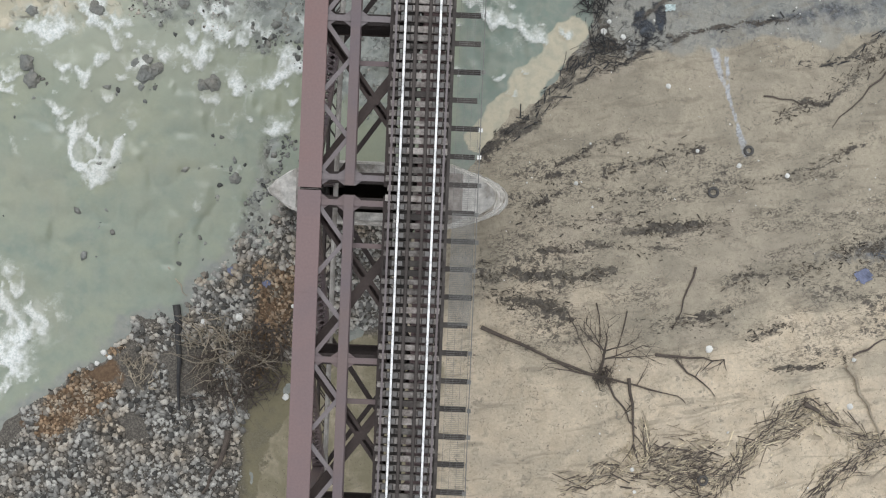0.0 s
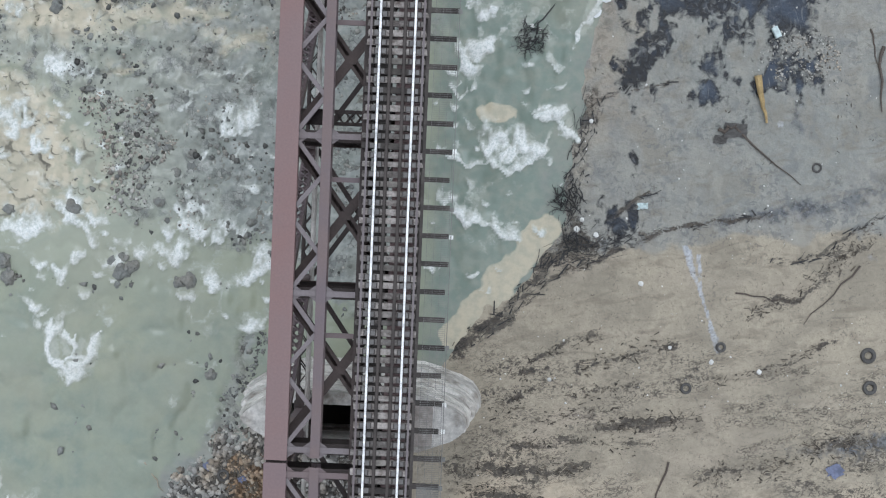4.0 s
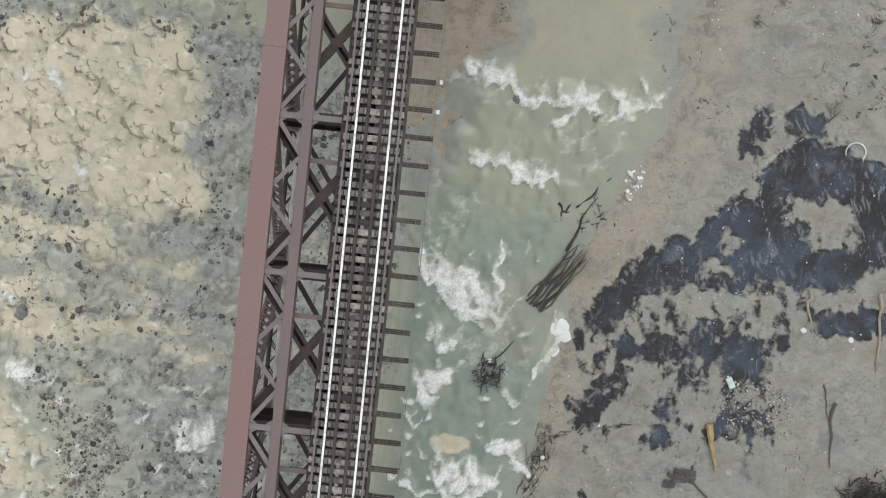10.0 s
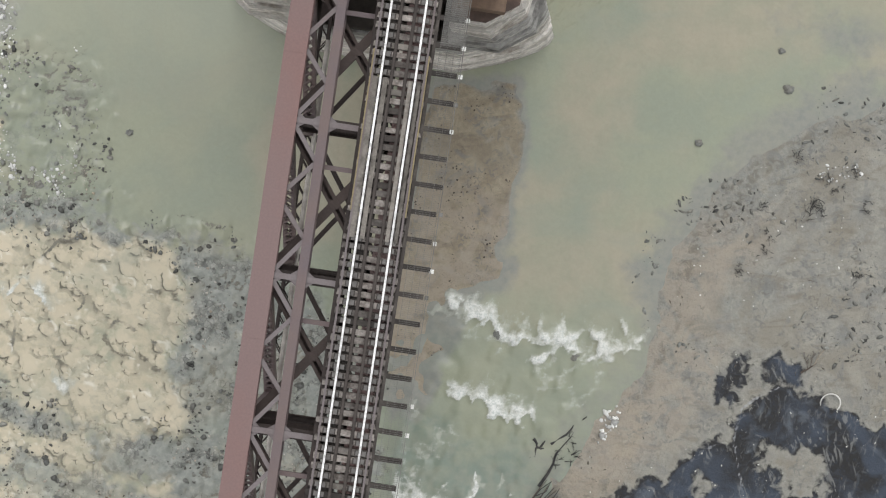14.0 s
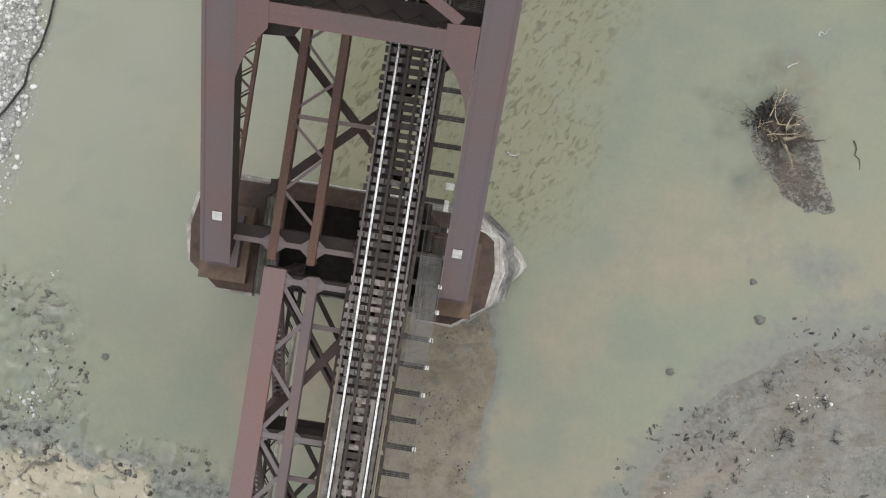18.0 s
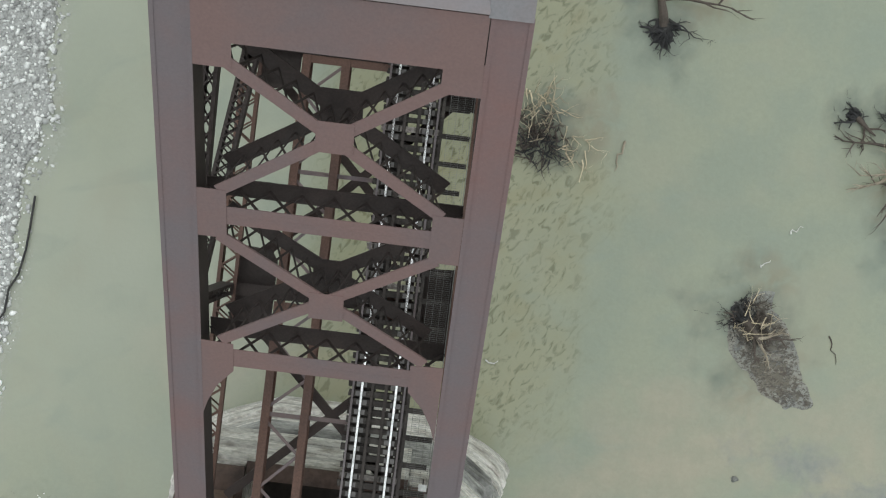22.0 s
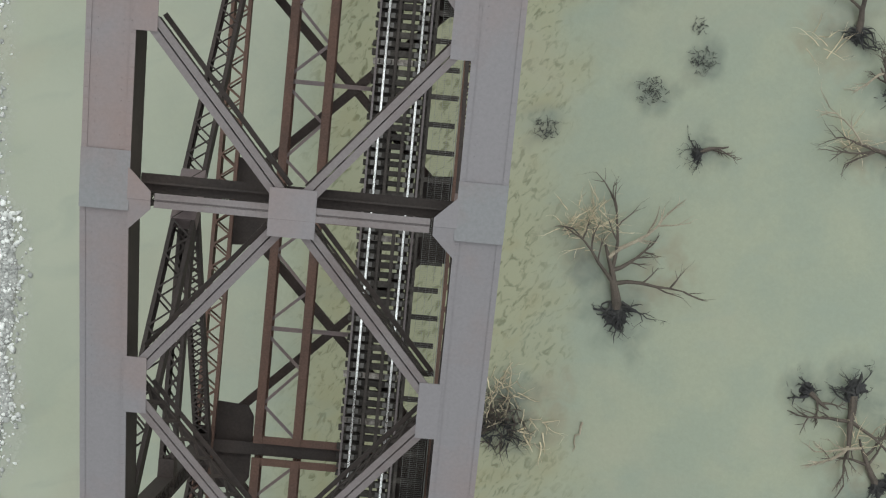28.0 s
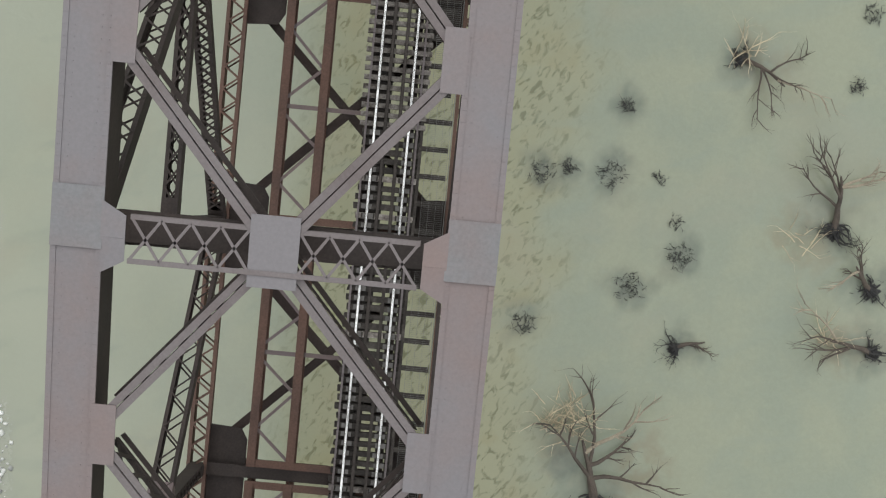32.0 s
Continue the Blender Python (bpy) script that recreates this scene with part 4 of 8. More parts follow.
class Overlay:
    """Lays further colours over a finished material."""

    def __init__(self, m):
        self.n, self.l = m.node_tree.nodes, m.node_tree.links
        self.shader = self.n["Principled BSDF"]
        self.colour = self.shader.inputs["Base Color"].links[0].from_socket
        self.pos = self.n.new("ShaderNodeNewGeometry").outputs["Position"]

    def node(self, kind, slots):
        node = self.n.new(kind)
        for k, v in slots.items():
            if isinstance(v, (int, float, tuple)):
                node.inputs[k].default_value = v
            else:
                self.l.new(v, node.inputs[k])
        return node

    def weights(self, name):
        a = self.n.new("ShaderNodeAttribute")
        a.attribute_name = name
        return self.node("ShaderNodeSeparateColor", {0: a.outputs["Color"]}).outputs

    def math(self, op, a, b, clamp=False):
        node = self.node("ShaderNodeMath", {0: a, 1: b})
        node.operation, node.use_clamp = op, clamp
        return node.outputs[0]

    def times(self, *values):
        out = values[0]
        for v in values[1:]:
            out = self.math("MULTIPLY", out, v)
        return out

    def ranged(self, v, lo, hi, to_lo=0.0, to_hi=1.0):
        node = self.node("ShaderNodeMapRange", {0: v, 1: lo, 2: hi, 3: to_lo, 4: to_hi})
        node.interpolation_type = "SMOOTHSTEP"
        return node.outputs[0]

    def noise(self, scale, detail=5, distort=0.0, at=None):
        return self.node("ShaderNodeTexNoise", {"Vector": at or self.pos, "Scale": scale, "Detail": detail, "Distortion": distort}).outputs

    def turned(self, scale, angle, at=None):
        node = self.node("ShaderNodeMapping", {0: at or self.pos, "Scale": scale, "Rotation": (0.0, 0.0, radians(angle))})
        node.vector_type = "TEXTURE"
        return node.outputs[0]

    def warped(self, scale, reach):
        node = self.node("ShaderNodeVectorMath", {0: self.noise(scale, 4)[1], 1: (reach, reach, 0.0), 2: self.pos})
        node.operation = "MULTIPLY_ADD"
        return node.outputs[0]

    def cells(self, scale, at, edge=False):
        node = self.node("ShaderNodeTexVoronoi", {"Vector": at, "Scale": scale})
        node.voronoi_dimensions = "2D"
        if edge:
            node.feature = "DISTANCE_TO_EDGE"
        return node.outputs

    def split(self, v):
        return self.node("ShaderNodeSeparateXYZ", {0: v}).outputs

    def blend(self, factor, a, b):
        node = self.n.new("ShaderNodeMix")
        node.data_type = "RGBA"
        self.l.new(factor, node.inputs[0])
        for slot, c in ((6, a), (7, b)):
            if isinstance(c, tuple):
                node.inputs[slot].default_value = (*c, 1)
            else:
                self.l.new(c, node.inputs[slot])
        return node.outputs[2]

    def lay(self, factor, colour):
        self.colour = self.blend(factor, self.colour, colour)

    def done(self):
        self.l.new(self.colour, self.shader.inputs["Base Color"])


river = Overlay(WATER)
flow_a, flow_b, flow_d, flow_e = (river.weights(k) for k in ("flow_a", "flow_b", "flow_d", "flow_e"))
clear = river.ranged(flow_a[1], 0.25, 0.6, 1.0, 0.0)
# weed streaks combed by the current
river.lay(river.times(flow_a[2], 0.7), (0.325, 0.315, 0.2))
river.lay(river.times(flow_a[2], river.ranged(river.noise(1.0, 6, 0.9, river.turned((0.38, 0.8, 1.0), -32))[0], 0.5, 0.68), 0.75), (0.135, 0.14, 0.08))
river.lay(river.times(flow_a[2], river.ranged(river.noise(0.35, 5, 0.5)[0], 0.5, 0.7), 0.35), (0.30, 0.27, 0.15))
river.lay(river.times(flow_e[0], clear, 0.75), (0.41, 0.425, 0.345))
# cream water in scallops: lit backs, shaded fronts and glints put into the colour
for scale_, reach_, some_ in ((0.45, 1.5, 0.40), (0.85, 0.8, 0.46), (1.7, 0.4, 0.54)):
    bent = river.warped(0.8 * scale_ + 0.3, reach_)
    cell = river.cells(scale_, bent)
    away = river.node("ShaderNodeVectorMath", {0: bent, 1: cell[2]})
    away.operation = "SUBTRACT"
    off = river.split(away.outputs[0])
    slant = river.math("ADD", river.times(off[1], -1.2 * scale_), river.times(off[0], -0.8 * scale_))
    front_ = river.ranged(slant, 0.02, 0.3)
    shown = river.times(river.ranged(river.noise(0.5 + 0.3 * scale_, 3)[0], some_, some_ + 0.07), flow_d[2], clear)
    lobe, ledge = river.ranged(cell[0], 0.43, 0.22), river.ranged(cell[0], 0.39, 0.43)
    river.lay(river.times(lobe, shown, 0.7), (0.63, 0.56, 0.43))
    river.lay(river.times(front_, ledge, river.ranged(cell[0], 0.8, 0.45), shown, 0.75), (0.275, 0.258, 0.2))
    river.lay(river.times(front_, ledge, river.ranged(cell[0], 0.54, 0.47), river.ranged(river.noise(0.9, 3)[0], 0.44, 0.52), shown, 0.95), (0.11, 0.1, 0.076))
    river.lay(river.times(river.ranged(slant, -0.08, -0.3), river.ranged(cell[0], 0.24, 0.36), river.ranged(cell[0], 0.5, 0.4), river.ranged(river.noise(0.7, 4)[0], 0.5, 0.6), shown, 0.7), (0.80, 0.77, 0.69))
# cobbles of the shallow bed, each with its own tone and a dark gap round it
for scale_, some_, gain_ in ((1.5, 0.55, 0.55), (2.9, 0.515, 0.75), (5.2, 0.49, 0.45)):
    bent = river.warped(2.0, 0.25)
    cell, rim = river.cells(scale_, bent), river.cells(scale_, bent, True)
    tone_ = river.split(cell[1])
    stone_ = river.blend(river.ranged(tone_[0], 0.1, 0.95), (0.125, 0.132, 0.125), (0.36, 0.365, 0.335))
    stone_ = river.blend(river.ranged(rim[0], 0.10, 0.02), stone_, (0.085, 0.088, 0.082))
    picked = river.ranged(river.noise(0.55, 6, 0.8, None)[0], some_, some_ + 0.09)
    river.lay(river.times(picked, river.ranged(tone_[1], 0.25, 0.5), river.ranged(flow_b[1], 0.3, 0.8), river.ranged(flow_a[0], 0.75, 0.4), clear, gain_), stone_)
# murk over sunken roots and silt among drowned twigs
river.lay(river.times(river.ranged(flow_d[1], 0.0, 0.9), river.ranged(river.noise(0.9, 6, 0.6)[0], 0.3, 0.65), 0.6), (0.27, 0.235, 0.165))
river.lay(river.times(river.ranged(flow_d[0], 0.0, 1.0), river.ranged(river.noise(1.3, 6, 0.6)[0], 0.2, 0.7, 0.5, 1.0), 0.68), (0.11, 0.13, 0.115))
# slow drifts of warmer and cooler silt in the calm water
river.lay(river.times(river.ranged(river.noise(0.11, 4, 0.8)[0], 0.5, 0.7), 0.35), (0.36, 0.345, 0.265))
river.lay(river.times(river.ranged(river.noise(0.17, 4, 0.8, river.turned((1.0, 0.5, 1.0), 20))[0], 0.52, 0.72), clear, 0.3), (0.27, 0.315, 0.265))
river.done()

silt = Overlay(GROUND)
zone_a, zone_b, zone_d = silt.weights("zone_a"), silt.weights("zone_b"), silt.weights("zone_d")
dry = silt.ranged(silt.math("ADD", silt.math("ADD", zone_b[1], zone_b[2]), zone_a[0]), 0.2, 0.5, 1.0, 0.0)
# broad damp and dry patches, and thin streaks combed along the old waterlines
silt.lay(silt.times(dry, silt.ranged(silt.noise(0.22, 5, 1.2)[0], 0.46, 0.64), silt.ranged(zone_b[0], 0.0, 0.8, 0.5, 0.1)), (0.225, 0.20, 0.155))
silt.lay(silt.times(dry, silt.ranged(silt.noise(0.3, 5, 1.0, silt.turned((2.2, 1.0, 1.0), 8))[0], 0.54, 0.7), silt.ranged(zone_a[2], 0.6, 0.2), 0.4), (0.47, 0.40, 0.315))
silt.lay(silt.times(dry, silt.ranged(silt.noise(1.3, 7, 1.0, silt.turned((3.4, 0.9, 1.0), 10))[0], 0.53, 0.68), 0.42), (0.165, 0.14, 0.105))
silt.lay(silt.times(dry, silt.ranged(silt.noise(2.1, 7, 0.8)[0], 0.56, 0.70), 0.35), (0.20, 0.178, 0.14))
silt.lay(silt.times(dry, silt.ranged(silt.noise(0.8, 6, 0.8)[0], 0.55, 0.68), silt.ranged(zone_a[2], 0.3, 0.7), 0.6), (0.185, 0.192, 0.19))
silt.lay(silt.times(dry, silt.ranged(silt.noise(0.45, 6, 0.8)[0], 0.55, 0.68), silt.ranged(zone_a[2], 0.3, 0.7), 0.5), (0.36, 0.34, 0.29))
silt.lay(silt.times(dry, silt.ranged(silt.noise(2.6, 8, 1.2)[0], 0.52, 0.62), silt.ranged(silt.noise(0.33, 5, 0.8)[0], 0.44, 0.58), silt.ranged(zone_a[2], 0.3, 0.7), 0.6), (0.145, 0.15, 0.15))
silt.lay(silt.times(dry, silt.ranged(silt.noise(0.7, 7, 1.0)[0], 0.36, 0.56), zone_d[0], 0.6), (0.37, 0.318, 0.258))
silt.lay(silt.times(dry, silt.ranged(silt.noise(1.8, 8, 1.0)[0], 0.45, 0.6), zone_d[1], 0.6), (0.15, 0.135, 0.11))
silt.lay(silt.times(dry, silt.ranged(silt.noise(3.2, 8, 1.2)[0], 0.57, 0.66), silt.ranged(silt.noise(0.4, 4)[0], 0.45, 0.6), 0.55), (0.135, 0.125, 0.105))
silt.lay(silt.times(zone_d[2], silt.ranged(silt.noise(0.8, 6, 0.8)[0], 0.3, 0.6, 0.55, 0.95)), (0.215, 0.19, 0.118))
# shreds of bark and leaf in the drift lines, and single flecks between them
silt.lay(silt.times(silt.ranged(zone_a[1], 0.12, 0.5), silt.ranged(silt.noise(4.2, 8, 1.6, silt.turned((1.5, 0.8, 1.0), 10))[0], 0.51, 0.59), 0.75), (0.08, 0.066, 0.052))
silt.lay(silt.times(dry, silt.ranged(zone_a[2], 0.5, 0.2), silt.ranged(silt.noise(5.0, 6, 1.8)[0], 0.63, 0.69), 0.75), (0.09, 0.075, 0.058))
# blue sheen put into the colour of the black pools, and hanging threads
sunk = silt.ranged(zone_a[0], 0.55, 0.8)
silt.lay(silt.times(sunk, silt.ranged(silt.noise(0.28, 4, 0.6)[0], 0.42, 0.62), 0.85), (0.04, 0.057, 0.088))
silt.lay(silt.times(sunk, silt.ranged(silt.noise(0.5, 5, 1.5)[0], 0.55, 0.75), 0.5), (0.15, 0.18, 0.22))
silt.lay(silt.times(sunk, silt.ranged(silt.noise(1.6, 6, 1.4, silt.turned((0.5, 1.9, 1.0), -12))[0], 0.58, 0.74), 0.4), (0.18, 0.185, 0.19))
silt.lay(silt.times(sunk, silt.ranged(silt.noise(0.9, 8, 2.4, silt.turned((0.6, 1.6, 1.0), 25))[0], 0.55, 0.6), silt.ranged(silt.noise(0.3, 3)[0], 0.45, 0.6), 0.5), (0.26, 0.265, 0.26))
silt.done()
ground = part("ground", sheet("ground", 0.16, ground_height, ground_zones), GROUND)
tagged(ground, "wet grey-brown silt flats with dark pools and gravel banks", "ground", kind="structure")
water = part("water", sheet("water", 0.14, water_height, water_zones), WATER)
tagged(water, "milky grey-green river water with white rapids", "river", kind="structure")


# ---- loose stones ----
ICO = bmesh.new()
bmesh.ops.create_icosphere(ICO, subdivisions=1, radius=1)
ICO_V = np.array([v.co[:] for v in ICO.verts])
ICO_F = np.array([[v.index for v in f.verts] for f in ICO.faces])
ICO.free()


def stones(name, xs, ys, sizes, mat, label, category, flat=0.6, sink=0.3, level=None, kind="stuff", chip=1.0):
    """Many rough stones in one mesh, each with its own size, turn and dents."""
    n = len(xs)
    base = np.maximum(ground_height(xs, ys), -0.02) if level is None else np.full(n, level)
    dent = RNG.uniform(0.58, 1.3, (n, len(ICO_V), 1))
    v = ICO_V[None] * dent * np.stack([sizes * RNG.uniform(0.7, 1.25, n) * chip, sizes * RNG.uniform(0.6, 1.0, n) / chip, sizes * flat * RNG.uniform(0.7, 1.2, n)], 1)[:, None]
    a = RNG.uniform(0, 2 * np.pi, n)
    c, s = np.cos(a)[:, None], np.sin(a)[:, None]
    co = np.stack([v[..., 0] * c - v[..., 1] * s + xs[:, None], v[..., 0] * s + v[..., 1] * c + ys[:, None], v[..., 2] + (base + sizes * flat * (1 - 2 * sink))[:, None]], -1)
    k = len(ICO_V)
    faces = (ICO_F[None] + (np.arange(n) * k)[:, None, None]).reshape(-1, 3).astype(np.int32)
    me = bpy.data.meshes.new(name)
    me.vertices.add(n * k)
    me.loops.add(faces.size)
    me.polygons.add(len(faces))
    me.vertices.foreach_set("co", co.reshape(-1))
    me.loops.foreach_set("vertex_index", faces.ravel())
    me.polygons.foreach_set("loop_start", np.arange(0, faces.size, 3, dtype=np.int32))
    me.update()
    ob = part(name, me, mat)
    return tagged(ob, label, category, kind=kind)


def scatter(n, x0, x1, y0, y1, keep):
    x, y = RNG.uniform(x0, x1, n), RNG.uniform(y0, y1, n)
    ok = keep(x, y)
    return x[ok], y[ok]


def sizes_of(x, small, big, power=3.0):
    return small + (big - small) * RNG.random(len(x)) ** power


def near_stain(x, y):
    return np.minimum(near(x, y, [(-6, -2.6), (-7.4, -4.5), (-7.2, -8)]), near(x, y, [(-16.6, -8.4), (-21, -12)]) + 0.4) + fbm(x, y, 2, 3, 5) < 1.5


gx, gy = scatter(52000, -28, 0.5, -20, 3, lambda x, y: (bank_field(x, y) > -0.3) & (fbm(x, y, 4, 3, 61) > -0.85) & (inside(x, y, PUDDLE) < 0.3 * RNG.random(len(x))))
rusty = near_stain(gx, gy)
stones("bank_stones", gx[~rusty], gy[~rusty], sizes_of(gx[~rusty], 0.04, 0.27, 4), PEBBLE, "grey and pale rounded stones on the river bank", "gravel")
stones("rusty_bank_stones", gx[rusty], gy[rusty], sizes_of(gx[rusty], 0.04, 0.19), RUSTPEBBLE, "orange iron-stained pebbles on the river bank", "gravel")
gx, gy = scatter(22000, -29, -20, 48, 128, lambda x, y: white_field(x, y) > -0.25 - 0.9 * RNG.random(len(x)) ** 3)
stones("pale_gravel_bank", gx, gy, sizes_of(gx, 0.06, 0.24), PALEPEBBLE, "pale dry gravel of a shingle bank by the water", "gravel")
CLUMP = [(-18.1, 21.2), (-13.5, 21.0), (-12.8, 18.2), (-13.6, 14.0), (-16.2, 14.1), (-16.9, 17.7)]


def rocky(x, y):
    seam = 1 - 1.6 * np.abs(fbm(x, y, 3.6, 4, 95))
    return (stony_field(x, y) > -0.3 + 0.5 * RNG.random(len(x))) & (np.maximum(seam, 0.75 * step(inside(x, y, CLUMP), -0.4, 0.6)) > 0.45 + 0.55 * RNG.random(len(x))) & ((y < 47) | (RNG.random(len(x)) < 0.6))


gx, gy = scatter(27000, -26, 3.2, 7, 57, rocky)
stones("rapids_rocks", gx, gy, sizes_of(gx, 0.05, 0.26, 5), WETROCK, "wet grey rocks breaking the shallow rapids", "rocks", 0.45, 0.36, water_height(gx, gy))
gx, gy = scatter(2600, -20, -11, 12, 23, lambda x, y: inside(x, y, CLUMP) + fbm(x, y, 2, 3, 4) * 0.8 > 0.4 * RNG.random(len(x)) - 0.2)
stones("shoal_pebbles", gx, gy, sizes_of(gx, 0.05, 0.2, 4), PEBBLE, "grey and pale pebbles of a shoal in the rapids", "gravel", 0.5, 0.34, water_height(gx, gy))
gx, gy = scatter(17000, -26, 3.2, 9, 56, lambda x, y: (stony_field(x, y) > 0.4 * RNG.random(len(x))) & (fbm(x, y, 2.2, 4, 37) > 0.05 + 0.4 * RNG.random(len(x))))
stones("shallow_pebbles", gx, gy, sizes_of(gx, 0.03, 0.12, 3), PEBBLE, "small grey pebbles showing through shallow water", "gravel", 0.45, 0.3, water_height(gx, gy))
gx, gy = scatter(2600, -27, -17, 44.5, 57, lambda x, y: fbm(x, y, 2.4, 4, 39) - 0.12 * (x + 22) > 0.2 + 0.5 * RNG.random(len(x)))
stones("white_shoal_pebbles", gx, gy, sizes_of(gx, 0.04, 0.17, 3), PALEPEBBLE, "white pebbles in the shallows off the shingle bank", "gravel", 0.45, 0.3, water_height(gx, gy))
gx, gy = scatter(900, -9.6, -5.6, 0.4, 7, lambda x, y: near(x, y, [(-8.6, 1.2), (-8.2, 3), (-7.6, 4.6), (-7.2, 6)]) + fbm(x, y, 1.5, 3, 4) * 0.5 < 0.9)
stones("pier_foot_rocks", gx, gy, sizes_of(gx, 0.06, 0.2, 3), WETROCK, "small dark rocks in the water beside the pier", "rocks", 0.5, 0.4, 0.0)
gx, gy = scatter(700, -24, -4, -2, 16, lambda x, y: (bank_field(x, y) < 0) & (fbm(x, y, 3, 3, 33) > 0.1))
stones("sunken_rocks", gx, gy, sizes_of(gx, 0.08, 0.34, 3), WETROCK, "dark sunken rocks in the river beside the bank", "rocks", 0.5, 0.5, 0.0)
gx, gy = scatter(2600, 14, 36, 43, 61, lambda x, y: (mud_field(x, y) > -2.5) & (fbm(x, y, 3.5, 4, 44) > 0.15))
stones("mudflat_rocks", gx, gy, sizes_of(gx, 0.035, 0.22, 4), WETROCK, "small dark rocks half sunk in grey mud", "rocks", 0.3, 0.4, chip=1.3)
gx, gy = scatter(900, 23.2, 28.6, 22.8, 27.4, lambda x, y: np.hypot((x - 26) / 2.4, (y - 25) / 1.7) + 0.3 * fbm(x, y, 1, 2, 3) < 0.95)
stones("shell_pebbles", gx, gy, sizes_of(gx, 0.04, 0.11, 2), PEBBLE, "pale pebbles heaped on the dark mud", "gravel")
gx, gy = scatter(1100, 7, 36, -16, 62, lambda x, y: (mud_field(x, y) > 0.5) & (fbm(x, y, 5, 3, 17) > -0.2))
stones("white_pebbles", gx, gy, sizes_of(gx, 0.025, 0.09, 3), WHITESTONE, "small white pebbles strewn over the mud flat", "pebbles")
gx, gy = scatter(26000, 4, 34, -9, 23, lambda x, y: (mud_field(x, y) > 0.2) & (drift_field(x, y) > 0.42 + 0.42 * RNG.random(len(x))))
stones("bark_chips", gx, gy, sizes_of(gx, 0.02, 0.10, 3), CHIP, "dark bark chips and twigs washed over the mud", "debris", 0.3, 0.25, chip=1.9)
gx, gy = scatter(3000, 12, 34, 13, 56, lambda x, y: (mud_field(x, y) > 0.2) & (fbm(x, y, 2.4, 4, 29) > 0.6))
stones("dark_debris", gx, gy, sizes_of(gx, 0.02, 0.09, 3), CHIP, "dark wet scraps of bark on the grey mud", "debris", 0.3, 0.25, chip=1.7)


def twig_drift(name, lines, n, mat, label, short, long, seed, loose=0.45, spread_=1.0):
    """Loose twigs lying along the drift lines, in one mesh."""
    r = random.Random(seed)
    b = Solid()
    weights = [math.dist(line[0], line[-1]) * wide for line, wide in lines]
    for k in range(n):
        line, wide = r.choices(lines, weights)[0]
        i = r.randrange(len(line) - 1)
        f = r.random()
        (ax, ay), (bx, by) = line[i], line[i + 1]
        x, y = ax + (bx - ax) * f + r.gauss(0, 0.8) * wide * spread_, ay + (by - ay) * f + r.gauss(0, 1.1) * wide * spread_
        a = math.atan2(by - ay, bx - ax) + r.gauss(0, loose)
        s = r.uniform(short, long) * (0.4 + r.random() ** 2)
        z = max(float(ground_height(np.array([x]), np.array([y]))[0]), 0.0) + 0.03
        bar(b, (x - s * math.cos(a) / 2, y - s * math.sin(a) / 2, z), (x + s * math.cos(a) / 2, y + s * math.sin(a) / 2, z + r.uniform(-0.02, 0.06)), 0.016 + 0.075 * r.random() ** 3, 0.03)
    return tagged(part(name, b, mat), label, "driftwood", kind="stuff")


HEAP = [([(11.5, -14.6), (14.4, -13.4), (18.6, -13.7)], 0.3), ([(16.9, -12.7), (18.6, -12.4), (20.6, -12.1)], 0.5), ([(17.6, -13.5), (19.4, -13.0), (21.1, -12.9)], 0.4), ([(20.8, -14.6), (22.9, -11.4), (25.1, -9.2), (26.3, -8.7)], 0.3), ([(21.3, -13.8), (23.9, -10.9), (26.4, -9.8)], 0.25), ([(26.3, -8.7), (28.7, -10.1), (30.2, -10.9), (31.2, -10.8)], 0.25), ([(27.0, -14.4), (28.2, -13.0), (31.3, -11.2)], 0.3), ([(16.3, -10.0), (16.6, -11.4), (16.6, -12.9)], 0.14), ([(18.7, -14.7), (20.3, -14.6)], 0.5)]
twig_drift("heaped_dark_sticks", HEAP, 680, BARK, "dark heaped sticks along a drift line on mud", 0.4, 2.0, 8, 0.45, 1.2)
twig_drift("heaped_pale_sticks", HEAP, 460, PALEWOOD, "bleached heaped sticks along a drift line on mud", 0.4, 1.7, 9, 0.5, 1.5)
twig_drift("heaped_straw", HEAP, 760, STRAW, "pale reeds among the heaped driftwood", 0.3, 1.1, 10, 0.6, 1.5)


twig_drift("shore_twigs", DRIFTS[:8], 520, BLACKWOOD, "wet black twigs in lines along the waterline", 0.2, 0.9, 5)
twig_drift("drift_twigs", DRIFTS[8:], 1500, CHIP, "dark twigs in thin drift lines over the mud", 0.08, 0.42, 6, 0.7, 1.2)
twig_drift("pale_drift_twigs", DRIFTS[8:16], 160, PALEWOOD, "pale twigs in thin drift lines over the mud", 0.15, 0.6, 7)
gx, gy = scatter(900, 3, 9.5, 38, 58, lambda x, y: (silt_field(x, y) > -0.1) & (fbm(x, y, 2, 3, 29) > 0.2))
stones("silt_scraps", gx, gy, sizes_of(gx, 0.02, 0.08, 2), CHIP, "small dark scraps on the brown silt bar", "debris", 0.3, 0.25)


